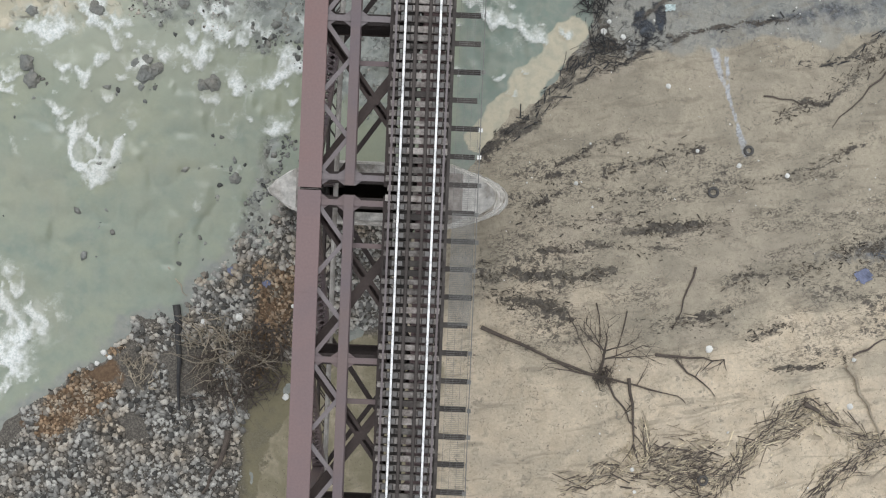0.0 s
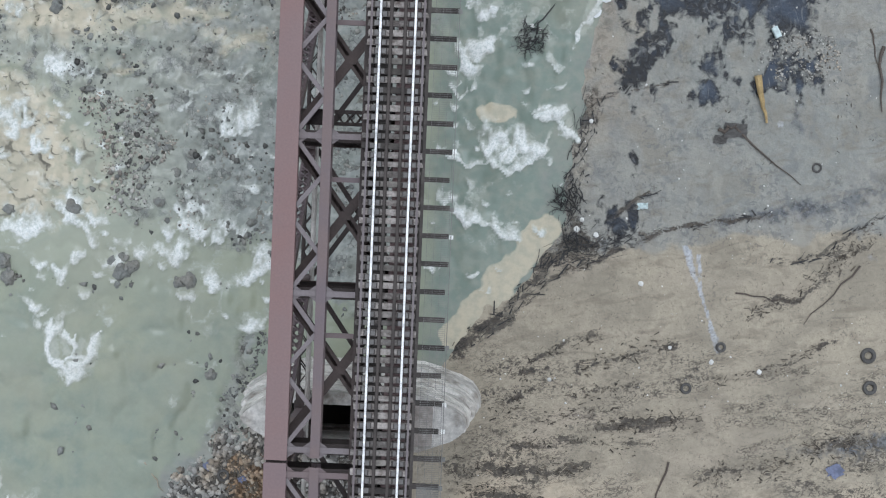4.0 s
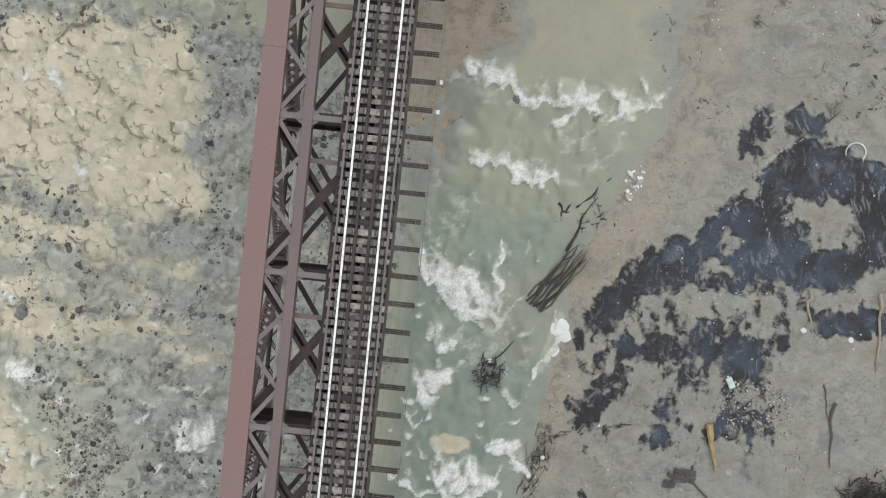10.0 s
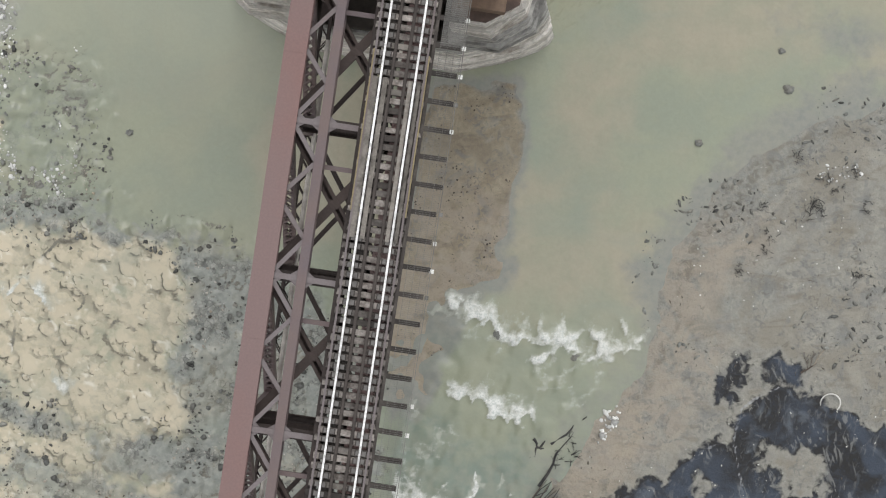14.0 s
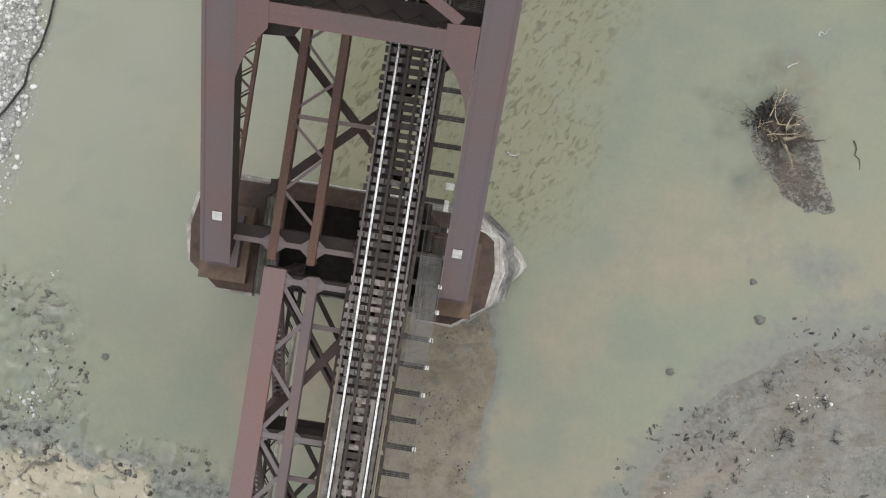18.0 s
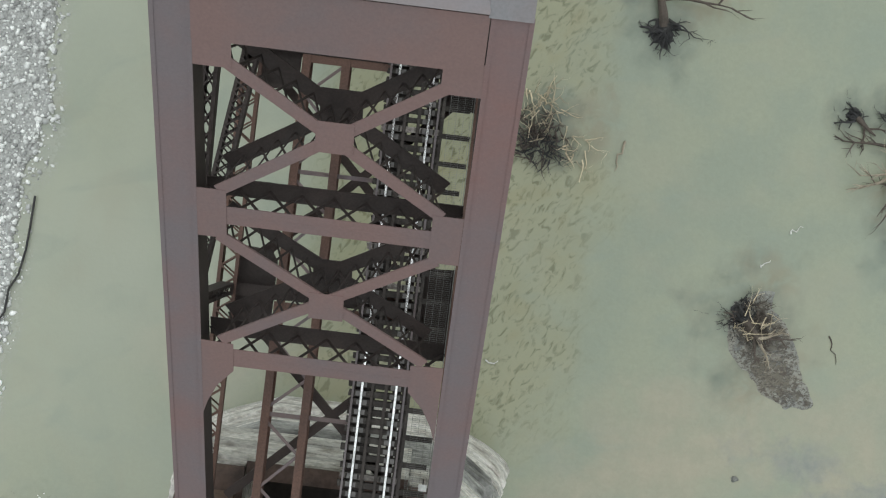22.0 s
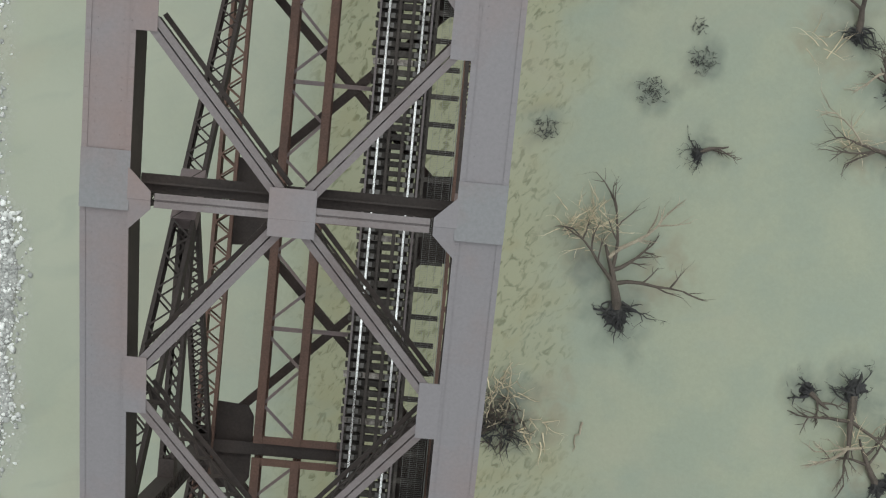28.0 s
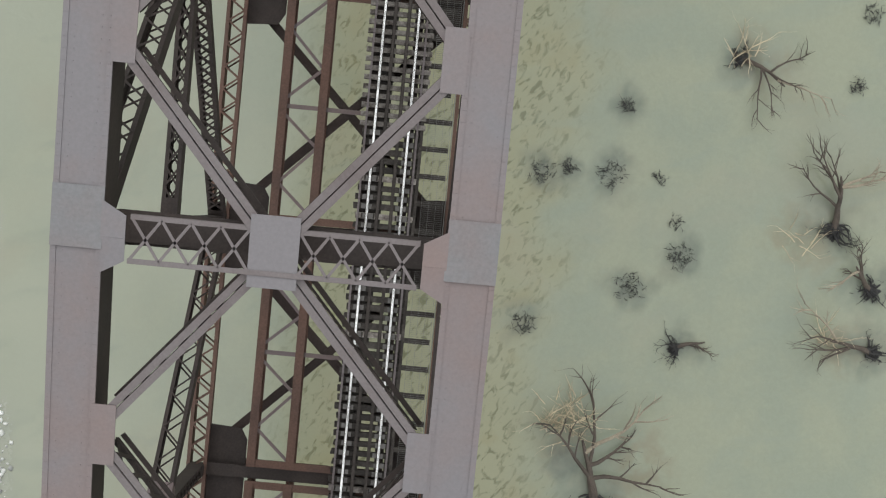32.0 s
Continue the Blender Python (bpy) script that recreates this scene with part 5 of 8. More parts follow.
def boulder(x, y, size, mat=WETROCK, label="dark wet boulder with water breaking round it", level=None):
    bm = bmesh.new()
    bmesh.ops.create_icosphere(bm, subdivisions=3, radius=1)
    for v in bm.verts:
        d = noise.fractal(v.co * 1.3 + Vector((x, y, 0)), 1.0, 2.0, 4) * 0.45
        v.co = Vector((v.co.x * 1.15, v.co.y, v.co.z * 0.7)) * size * (1 + d)
    me = bpy.data.meshes.new("boulder")
    bm.to_mesh(me)
    bm.free()
    ob = part("boulder", me, mat)
    z = float(np.maximum(ground_height(np.array([x]), np.array([y])), 0.0)[0]) if level is None else level
    ob.location, ob.rotation_euler = (x, y, z + size * 0.1), (0, 0, x * 3 + y)
    return tagged(ob, label, "boulder", "boulders in the river")


RAPIDS_BOULDERS = ((-18.2, 4.5, 0.45), (-15.4, 10.0, 0.6), (-14.7, 10.4, 0.45), (-15.3, 10.9, 0.35), (-15.6, 9.3, 0.35), (-11.2, 9.6, 0.5), (-18.5, 13.9, 0.55), (-22.7, 10.4, 0.55), (-22.4, 9.4, 0.55), (-23.2, 17.1, 0.42),
                   (-10.3, 14.4, 0.45), (-13.2, 14.4, 0.4), (-12.2, 16.2, 0.4), (-11.8, 9.5, 0.4), (-16.0, 10.6, 0.4), (-7.5, 13.4, 0.4), (-12.8, 17.7, 0.35), (-9.7, 22.0, 0.35), (-19.9, 26.2, 0.5), (-9.6, 3.8, 0.4), (-22.4, 13.6, 0.4))
for bx, by, bs in RAPIDS_BOULDERS + ((-15.1, 51.6, 0.22), (-18.6, 48.6, 0.3), (-20.2, 47.6, 0.3), (-16.2, 45.8, 0.28), (-19.4, 45.3, 0.28), (25, 60.3, 0.33), (24.2, 62.6, 0.22), (20.0, 56.2, 0.24), (22, 53.8, 0.2), (9.4, 42.6, 0.3), (14.4, 41.9, 0.3)):
    boulder(bx, by, bs * 0.85)


# ---- piers ----
def pier_ring(xc, yc, half, nose, wide, z, seed, blunt=0.55):
    """A course outline: straight sides and pointed, rounded noses."""
    pts = []
    for sx in (1, -1):
        for k in range(-6, 7):
            a = k / 6 * math.pi / 2
            s = k / 6
            ex = 1 - abs(s) ** 1.75
            ey = s * sx
            pts.append((xc + sx * (half + (nose - half) * ex), yc + wide * ey, z))
    return [(x + 0.05 * noise.noise((x * 1.7, y * 1.7, z + seed)), y + 0.05 * noise.noise((y * 1.7, x * 1.7, z + seed + 9)), z) for x, y, _ in pts]


def course(lower, upper):
    n = len(lower)
    return Solid().add(lower + upper, [tuple(range(n - 1, -1, -1)), tuple(range(n, 2 * n))] + [(i, (i + 1) % n, n + (i + 1) % n, n + i) for i in range(n)])


def shaft(owner, yc, z0, z1, courses, half, nose0, nose1, wide0, wide1, seed):
    for k in range(courses):
        a, b = k / courses, (k + 1) / courses
        za, zb = z0 + (z1 - z0) * a, z0 + (z1 - z0) * b - 0.035
        out = 0.22 * noise.noise((k * 3.7, seed, 0.5))
        na, nb = nose0 + (nose1 - nose0) * a + out, nose0 + (nose1 - nose0) * b + out
        wa, wb = wide0 + (wide1 - wide0) * a + out * 0.7, wide0 + (wide1 - wide0) * b + out * 0.7
        part("stone_course", course(pier_ring(0, yc, half, na, wa, za, seed + k), pier_ring(0, yc, half, nb, wb, zb, seed + k)), GREYNOSE if k > courses * 0.7 else NOSE, owner)
    core = course(pier_ring(0, yc, half, nose0 - 0.2, wide0 - 0.2, z0, seed), pier_ring(0, yc, half, nose1 - 0.2, wide1 - 0.2, z1 - 0.05, seed))
    part("core", core, CONCRETE, owner)


def nose_ring(sx, yc, inner, half, nose, wide, z, seed, point):
    """One end of a pier: a flat back at inner and a pointed bow."""
    pts = [(inner * sx, yc - sx * wide, z)]
    for k in range(-7, 8):
        s = k / 7
        pts.append((sx * (half + (nose - half) * (1 - abs(s) ** point)), yc + sx * wide * math.copysign(abs(s) ** 0.95, s), z))
    pts.append((inner * sx, yc + sx * wide, z))
    return [(x + 0.13 * noise.noise((x * 1.3, y * 1.3, z + seed)), y + 0.13 * noise.noise((y * 1.3, x * 1.3, z + seed + 9)), z) for x, y, _ in pts]


def low_pier(yc, label):
    """Pointed ends, a dark hollow between them and narrow ledges on both sides."""
    owner = thing("bridge_pier", label, "bridge pier", (0, 0.81, 0), "bridge piers")
    z0, z1, n = -1.0, 11.9, 11
    for k in range(n):
        a, b = k / n, (k + 1) / n
        za, zb = z0 + (z1 - z0) * a, z0 + (z1 - z0) * b - 0.04
        out = 0.26 * noise.noise((k * 3.7, yc, 0.5))
        for sx, inner, point in ((-1, 3.3, 1.35), (1, 0.95, 2.1)):
            rings = [nose_ring(sx, yc, inner, 3.6, 7.35 - 1.35 * f + out, 1.98 - 0.5 * f + out * 0.6, z, yc + k, point) for f, z in ((a, za), (b, zb))]
            part("stone_course", course(*rings), NOSE, owner)
        for s, thick in ((1, 0.62), (-1, 0.42)):
            w = 1.98 - 0.5 * b + out * 0.5
            y0, y1 = sorted((yc + s * w, yc + s * (w - thick)))
            part("ledge_course", block(Solid(), -3.28, 0.93, y0, y1, za, zb), NOSE, owner)
    for x0, x1, half_ in ((0.97, 4.3, 1.2), (-4.5, -3.32, 0.95)):
        part("cap_fill", block(Solid(), x0, x1, yc - half_, yc + half_, 11.9, 11.97), CAPSTONE, owner, "dirty grey-brown infill of the pier top", 0.02)
    # deep shade of the hollow painted as a near-black floor
    part("hollow_floor", block(Solid(), -3.28, 0.93, yc - 1.6, yc + 1.5, -1.0, 5.5), PITSHADE, owner, "black damp floor of the hollow")
    for x in (-2.62, 2.62):
        for s in (-1, 1):
            part("bearing", block(Solid(), x - 0.45, x + 0.45, yc + s * 0.62 - 0.4, yc + s * 0.62 + 0.4, 5.5 if x < 0 else 11.9, 12.2), DARKSTEEL, owner, "dark steel bearing block")
    return owner


def high_pier(yc, south, label):
    """A tall pier with two towers for the through truss and a well between them. south: the side of the deck truss."""
    owner = thing("bridge_pier", label, "bridge pier", (0, 0.81, 0), "bridge piers")
    shaft(owner, yc, -1.0, 11.6, 16, 4.4, 10.2, 8.7, 3.05, 2.9, yc)
    for k in range(11):
        za, zb = 11.6 + 0.75 * k, 11.6 + 0.75 * (k + 1) - 0.03
        a = k / 11
        out = 0.07 * noise.noise((k * 2.3, yc, 4.0))
        for sx in (-1, 1):
            tip = 8.6 - 1.2 * a + out
            w = 2.88 - 0.15 * a + out
            corners = [(sx * 3.9, -w), (sx * (tip - 1.9), -w), (sx * (tip - 0.3), -w * 0.55), (sx * tip, 0.1), (sx * (tip - 0.3), w * 0.6), (sx * (tip - 1.9), w), (sx * 3.9, w)]
            corners = [(x + 0.22 * noise.noise((x, y, za * 1.7)), yc + y + 0.16 * noise.noise((y, x, za * 1.7)), za) for x, y in corners][::sx]
            part("stone_course", course(corners, [(x, y, zb) for x, y, _ in corners]), NOSE if k > 5 or sx < 0 else GREYNOSE, owner)
        part("back_wall", block(Solid(), -3.88, 3.88, yc - south * (2.1 + out) if south < 0 else yc + 2.1 + out, yc + (2.85 + out) * (1 if south > 0 else -1), za, zb), NOSE, owner)
    y0, y1 = sorted((yc + south * 2.05, yc + south * 2.9))
    part("wall_cap", block(Solid(), -3.86, 3.86, y0, y1, 19.86, 19.98), PIERTOP, owner, "dark rust-stained cap of the back wall")
    y0, y1 = sorted((yc - south * 2.15, yc - south * 2.8))
    # sill in the same painted shade as the well
    part("front_sill", block(Solid(), -3.88, 3.88, y0, y1, 11.75, 12.3), PITSHADE, owner, "dark low sill on the open side")
    for sx in (-1, 1):
        corners = [(sx * 3.92, -2.6), (sx * 5.6, -2.6), (sx * 7.05, -1.55), (sx * 7.25, 0.2), (sx * 7.0, 1.6), (sx * 5.6, 2.6), (sx * 3.92, 2.6)][::sx]
        part("top_slab", plate(Solid(), [(x, yc + y, 20.12) for x, y in corners], 0.28), PIERTOP, owner, "rust-stained brown top slab")
        part("pedestal", block(Solid(), sx * 5.3 - 1.1, sx * 5.3 + 1.1, yc - 2.15, yc + 1.4, 20.13, 21.1), OCHRE, owner, "ochre rust-stained pedestal")
        part("shoe", block(Solid(), sx * 5.3 - 0.75, sx * 5.3 + 0.75, yc - 1.4, yc + 1.0, 21.1, 22.0), STEEL, owner, "steel bearing shoe")
    # shade at the bottom of the well put into the floor colour
    part("well_floor", block(Solid(), -3.86, 3.86, yc - 2.78, yc + 2.78, 11.6, 11.75), PITSHADE, owner)
    return owner


GAP, NORTH = 2.42, 60.55
low_pier(GAP, "pale stone bridge pier with pointed ends at the bank")
low_pier(-54.7, "pale stone bridge pier with pointed ends")
high_pier(NORTH, 1, "tall pale stone pier with rust-stained top in milky water")
FAR = 2 * 127.55 - NORTH
high_pier(FAR, -1, "tall pale stone pier at the far truss end")


# ---- deck truss spans ----
def deck_span(y0, y1, chord_mat, label):
    owner = thing("deck_truss_span", label, "railway bridge", (0, 0.81, 0), "bridge spans")
    pts = [y0 + 0.5 + (y1 - y0 - 1.0) * k / 8 for k in range(9)]
    mid = (y0 + y1) / 2
    top, low = 23.3, 12.9
    for x in (-2.62, 2.62):
        chord = part("top_chord", bar(Solid(), (x, y0, top), (x, y1, top), 1.02, 0.04, (0, 0, 1), 0, -0.02), chord_mat, owner, "broad riveted top chord plate")
        for s in (-1, 1):
            part("web_plate", bar(Solid(), (x, y0, top), (x, y1, top), 0.05, 0.95, (0, 0, 1), s * 0.33, -0.515), chord_mat, chord)
        part("bottom_plate", bar(Solid(), (x, y0, top), (x, y1, top), 0.9, 0.03, (0, 0, 1), 0, -1.0), chord_mat, chord)
        b = Solid()
        laced(b, (x, pts[0], low - 0.3), (x, pts[-1], low - 0.3), 0.6, 0.6, (0, 0, 1), 0.7)
        part("bottom_chord", b, DARKSTEEL, owner, "dark laced bottom chord")
        for k, y in enumerate(pts):
            part("post", laced(Solid(), (x, y, top - 1), (x, y, low - 0.3), 0.5, 0.5, (1, 0, 0), 0.6, True), STEEL, owner, "laced vertical post")
            if k < 8:
                a, c = ((y, top - 1), (pts[k + 1], low)) if k < 4 else ((y, low), (pts[k + 1], top - 1))
                part("diagonal", laced(Solid(), (x, a[0], a[1]), (x, c[0], c[1]), 0.6, 0.45, (0, 0, 1), 0.55, True), STEEL, owner, "laced diagonal")
        joints = [y0] + [(a + b_) / 2 for a, b_ in zip(pts[1::2], pts[2::2])] + [y1]
        for y in joints[1:-1]:
            part("splice_plate", block(Solid(), x - 0.505, x + 0.505, y - 0.55, y + 0.55, top + 0.003, top + 0.018), chord_mat, owner)
    # dark plates added at the chord ends so the joint gap reads as shade
    for x in (-2.62, 2.62):
        for y in (y0, y1):
            part("end_diaphragm", block(Solid(), x - 0.44, x + 0.44, y - 0.05, y + 0.05, 22.4, 23.1), DARKSTEEL, owner, "dark end plate of the chord")
    for x in (-0.87, 0.87):
        # the stringer under the track is darker: its shade put into the steel
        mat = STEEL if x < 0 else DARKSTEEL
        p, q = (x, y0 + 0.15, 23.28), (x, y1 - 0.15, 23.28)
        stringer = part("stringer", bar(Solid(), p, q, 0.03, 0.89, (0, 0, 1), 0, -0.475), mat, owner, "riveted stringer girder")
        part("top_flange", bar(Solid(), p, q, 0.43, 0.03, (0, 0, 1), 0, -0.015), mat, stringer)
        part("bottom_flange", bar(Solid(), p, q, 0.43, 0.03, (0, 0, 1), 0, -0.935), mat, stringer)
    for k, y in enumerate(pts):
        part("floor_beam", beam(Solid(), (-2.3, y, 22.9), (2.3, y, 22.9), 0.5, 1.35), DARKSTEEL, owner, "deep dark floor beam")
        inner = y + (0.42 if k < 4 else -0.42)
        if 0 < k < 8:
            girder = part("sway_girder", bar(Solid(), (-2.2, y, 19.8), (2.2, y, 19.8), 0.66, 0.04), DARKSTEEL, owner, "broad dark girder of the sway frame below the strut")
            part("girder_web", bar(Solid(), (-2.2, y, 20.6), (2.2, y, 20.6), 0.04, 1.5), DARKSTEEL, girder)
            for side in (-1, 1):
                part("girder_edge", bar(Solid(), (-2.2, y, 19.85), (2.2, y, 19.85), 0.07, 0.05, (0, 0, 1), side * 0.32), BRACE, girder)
        if k in (2, 6):
            part("bottom_strut", laced(Solid(), (-2.2, inner + 0.5, 21.6), (2.2, inner + 0.5, 21.6), 0.7, 0.4, (0, 0, 1), 0.5, True), DARKSTEEL, owner, "laced dark cross strut")
        b = Solid()
        bar(b, (-2.2, y, 23.2), (-0.95, y, 23.2), 0.26, 0.05)
        bar(b, (-0.8, y, 23.2), (0.8, y, 23.2), 0.26, 0.05)
        for x, s in ((-2.1, 1), (-1.08, -1), (-0.66, 1)):
            plate(b, [(x, y - 0.38, 23.17), (x + s * 0.34, y - 0.13, 23.17), (x + s * 0.34, y + 0.13, 23.17), (x, y + 0.38, 23.17)][::s], 0.02)
        part("cross_strut", b, LACE if chord_mat is REDSTEEL else STEEL, owner, "grey-mauve cross strut with corner gussets")
        if k == 8:
            break
        yn = pts[k + 1]
        quarter = (yn - y) / 4
        zig = [(-2.14, y + 0.25), (-1.0, y + quarter), (-2.14, y + 2 * quarter - 0.35), (-2.14, y + 2 * quarter + 0.35), (-1.0, y + 3 * quarter), (-2.14, yn - 0.25)]
        for i in (0, 1, 3, 4):
            b = Solid()
            bar(b, (*zig[i], 23.17), (*zig[i + 1], 23.17), 0.2, 0.03)
            bar(b, (*zig[i], 23.17), (*zig[i + 1], 23.17), 0.03, 0.16, (0, 0, 1), 0.05, -0.09)
            part("lateral_bar", b, LACE, owner, "slim lateral bracing bar")
        bar_y = y + 2 * quarter
        part("light_strut", bar(Solid(), (-0.7, y + 3 * quarter - 0.15, 22.6), (0.7, y + 3 * quarter - 0.15, 22.6), 0.22, 0.12), STEEL, owner)
        for s in (-1, 1):
            b = Solid()
            p, q = (-2.3, bar_y - s * 3.1, 22.2), (2.3, bar_y + s * 3.1, 22.2)
            if s > 0:
                bar(b, p, q, 0.42, 0.03, (0, 0, 1), 0, 0.02)
                for side in (-1, 1):
                    bar(b, p, q, 0.03, 0.24, (0, 0, 1), side * 0.19, -0.12)
            else:
                for side in (-1, 1):
                    bar(b, p, q, 0.15, 0.03, (0, 0, 1), side * 0.15)
                    bar(b, p, q, 0.03, 0.2, (0, 0, 1), side * 0.21, -0.1)
                bar(b, p, q, 0.32, 0.03, (0, 0, 1), 0, -0.42)
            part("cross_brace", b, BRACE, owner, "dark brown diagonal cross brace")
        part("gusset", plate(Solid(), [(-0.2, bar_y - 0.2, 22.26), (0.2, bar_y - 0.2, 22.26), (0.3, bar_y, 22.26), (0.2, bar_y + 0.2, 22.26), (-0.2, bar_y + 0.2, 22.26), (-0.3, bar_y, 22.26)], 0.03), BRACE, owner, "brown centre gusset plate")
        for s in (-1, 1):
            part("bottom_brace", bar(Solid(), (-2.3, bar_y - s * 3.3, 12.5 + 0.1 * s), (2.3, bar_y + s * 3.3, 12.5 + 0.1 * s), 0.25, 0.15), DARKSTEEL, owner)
    return owner


deck_span(GAP + 0.06, 59.5, REDSTEEL, "red-brown riveted steel deck truss span")
deck_span(-54.6, GAP - 0.06, MAUVESTEEL, "mauve-brown riveted steel deck truss span at the bank")
pipe = Solid()
tube(pipe, [(-2.28, -54, 13.4), (-2.28, 2.4, 13.4), (-2.28, 57.6, 13.4)], [0.13] * 3, 8)
tagged(part("conduit_pipe", pipe, CONCRETE), "pale grey conduit pipe along the lower bridge truss", "pipe")

# ---- through truss span ----
PANEL = 11.15
PY = [60.65 + PANEL * k for k in range(13)]
RISE = 0.776
HIPY, HIPZ = 82.7, 41.2
TOPZ = {2: 41.3, 3: 44.8, 4: 46.8, 5: 47.9, 6: 48.3}
TOPZ.update({12 - k: z for k, z in list(TOPZ.items())})
CX = 5.38
truss = thing("through_truss_span", "large mauve-brown riveted steel through truss span", "railway bridge", (0, 0.81, 0), "bridge spans")
MIDY = PY[6]


def mirrored(y, north):
    return 2 * MIDY - y if north else y


def ordered(points, north):
    return points[::-1] if north else points


def chord_box(p, q, w, h, up, mat, name, label):
    b = Solid()
    bar(b, p, q, w, 0.05, up, 0, -0.025)
    for s in (-1, 1):
        bar(b, p, q, 0.06, h - 0.1, up, s * (w / 2 - 0.16), -h / 2)
        bar(b, p, q, 0.16, 0.03, up, s * (w / 2 - 0.08), 0.016)
    lacing(b, p, q, w - 0.2, 0.9, up, -h + 0.03, 0.1, True)
    ob = part(name, b, mat, truss, label)
    rows = Solid()
    pv, qv, s, u = axes(p, q, up)
    inward = -1 if s.x * pv.x > 0 else 1
    # dark plate added over the chord's own web to shade its inner side
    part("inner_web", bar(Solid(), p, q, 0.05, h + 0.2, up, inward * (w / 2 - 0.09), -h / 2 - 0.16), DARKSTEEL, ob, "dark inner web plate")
    n = int((qv - pv).length / 0.32)
    for k in range(n):
        c = pv.lerp(qv, (k + 0.5) / n)
        for off in (-w / 2 + 0.05, -w / 2 + 0.12, -w / 2 + 0.34, w / 2 - 0.34, w / 2 - 0.12, w / 2 - 0.05):
            z = 0.032 if abs(off) > w / 2 - 0.2 else 0.0
            o = c + s * off + u * z
            r = 0.022
            rows.add([o - s * r, o - u.cross(s) * r, o + s * r, o + u.cross(s) * r, o + u * 0.018], [(0, 1, 4), (1, 2, 4), (2, 3, 4), (3, 0, 4)])
    tagged(part("rivet_seam", rows, mat, ob), kind="stuff")
    return ob


def lace_bars(owner, p, q, w, pitch, up, size):
    """Crossed lacing flats between the edges of a member, each a bar of its own."""
    p, q, s, u = axes(p, q, up)
    n = max(2, round((q - p).length / pitch))
    for i in range(n):
        a, c = p.lerp(q, i / n), p.lerp(q, (i + 1) / n)
        for g, lift in ((1, 0.012), (-1, -0.012)):
            part("lacing_bar", bar(Solid(), a + s * (w / 2 * g) + u * lift, c - s * (w / 2 * g) + u * lift, size, 0.02, up), DARKSTEEL, owner)


SLOPE = math.atan(RISE)
CS, SN = math.cos(SLOPE), math.sin(SLOPE)


def on_end(x, y, drop=0.0, north=False):
    """A point on the plane of the end posts, drop metres below it."""
    return (x, mirrored(y + drop * SN, north), 23.57 + RISE * (y - 60) - drop * CS)


def end_plate(points, mat, label="", name="gusset", north=False, lift=0.02):
    pts = ordered([on_end(x, y, -lift, north) for x, y in points], north)
    normal = (0, SN if north else -SN, CS)
    return part(name, plate(Solid(), pts, 0.035, normal), mat, truss, label)


def outline(cx, cy, w, h):
    return [(cx - w / 2, cy - h / 2), (cx + w / 2, cy - h / 2), (cx + w / 2, cy + h / 2), (cx - w / 2, cy + h / 2)]


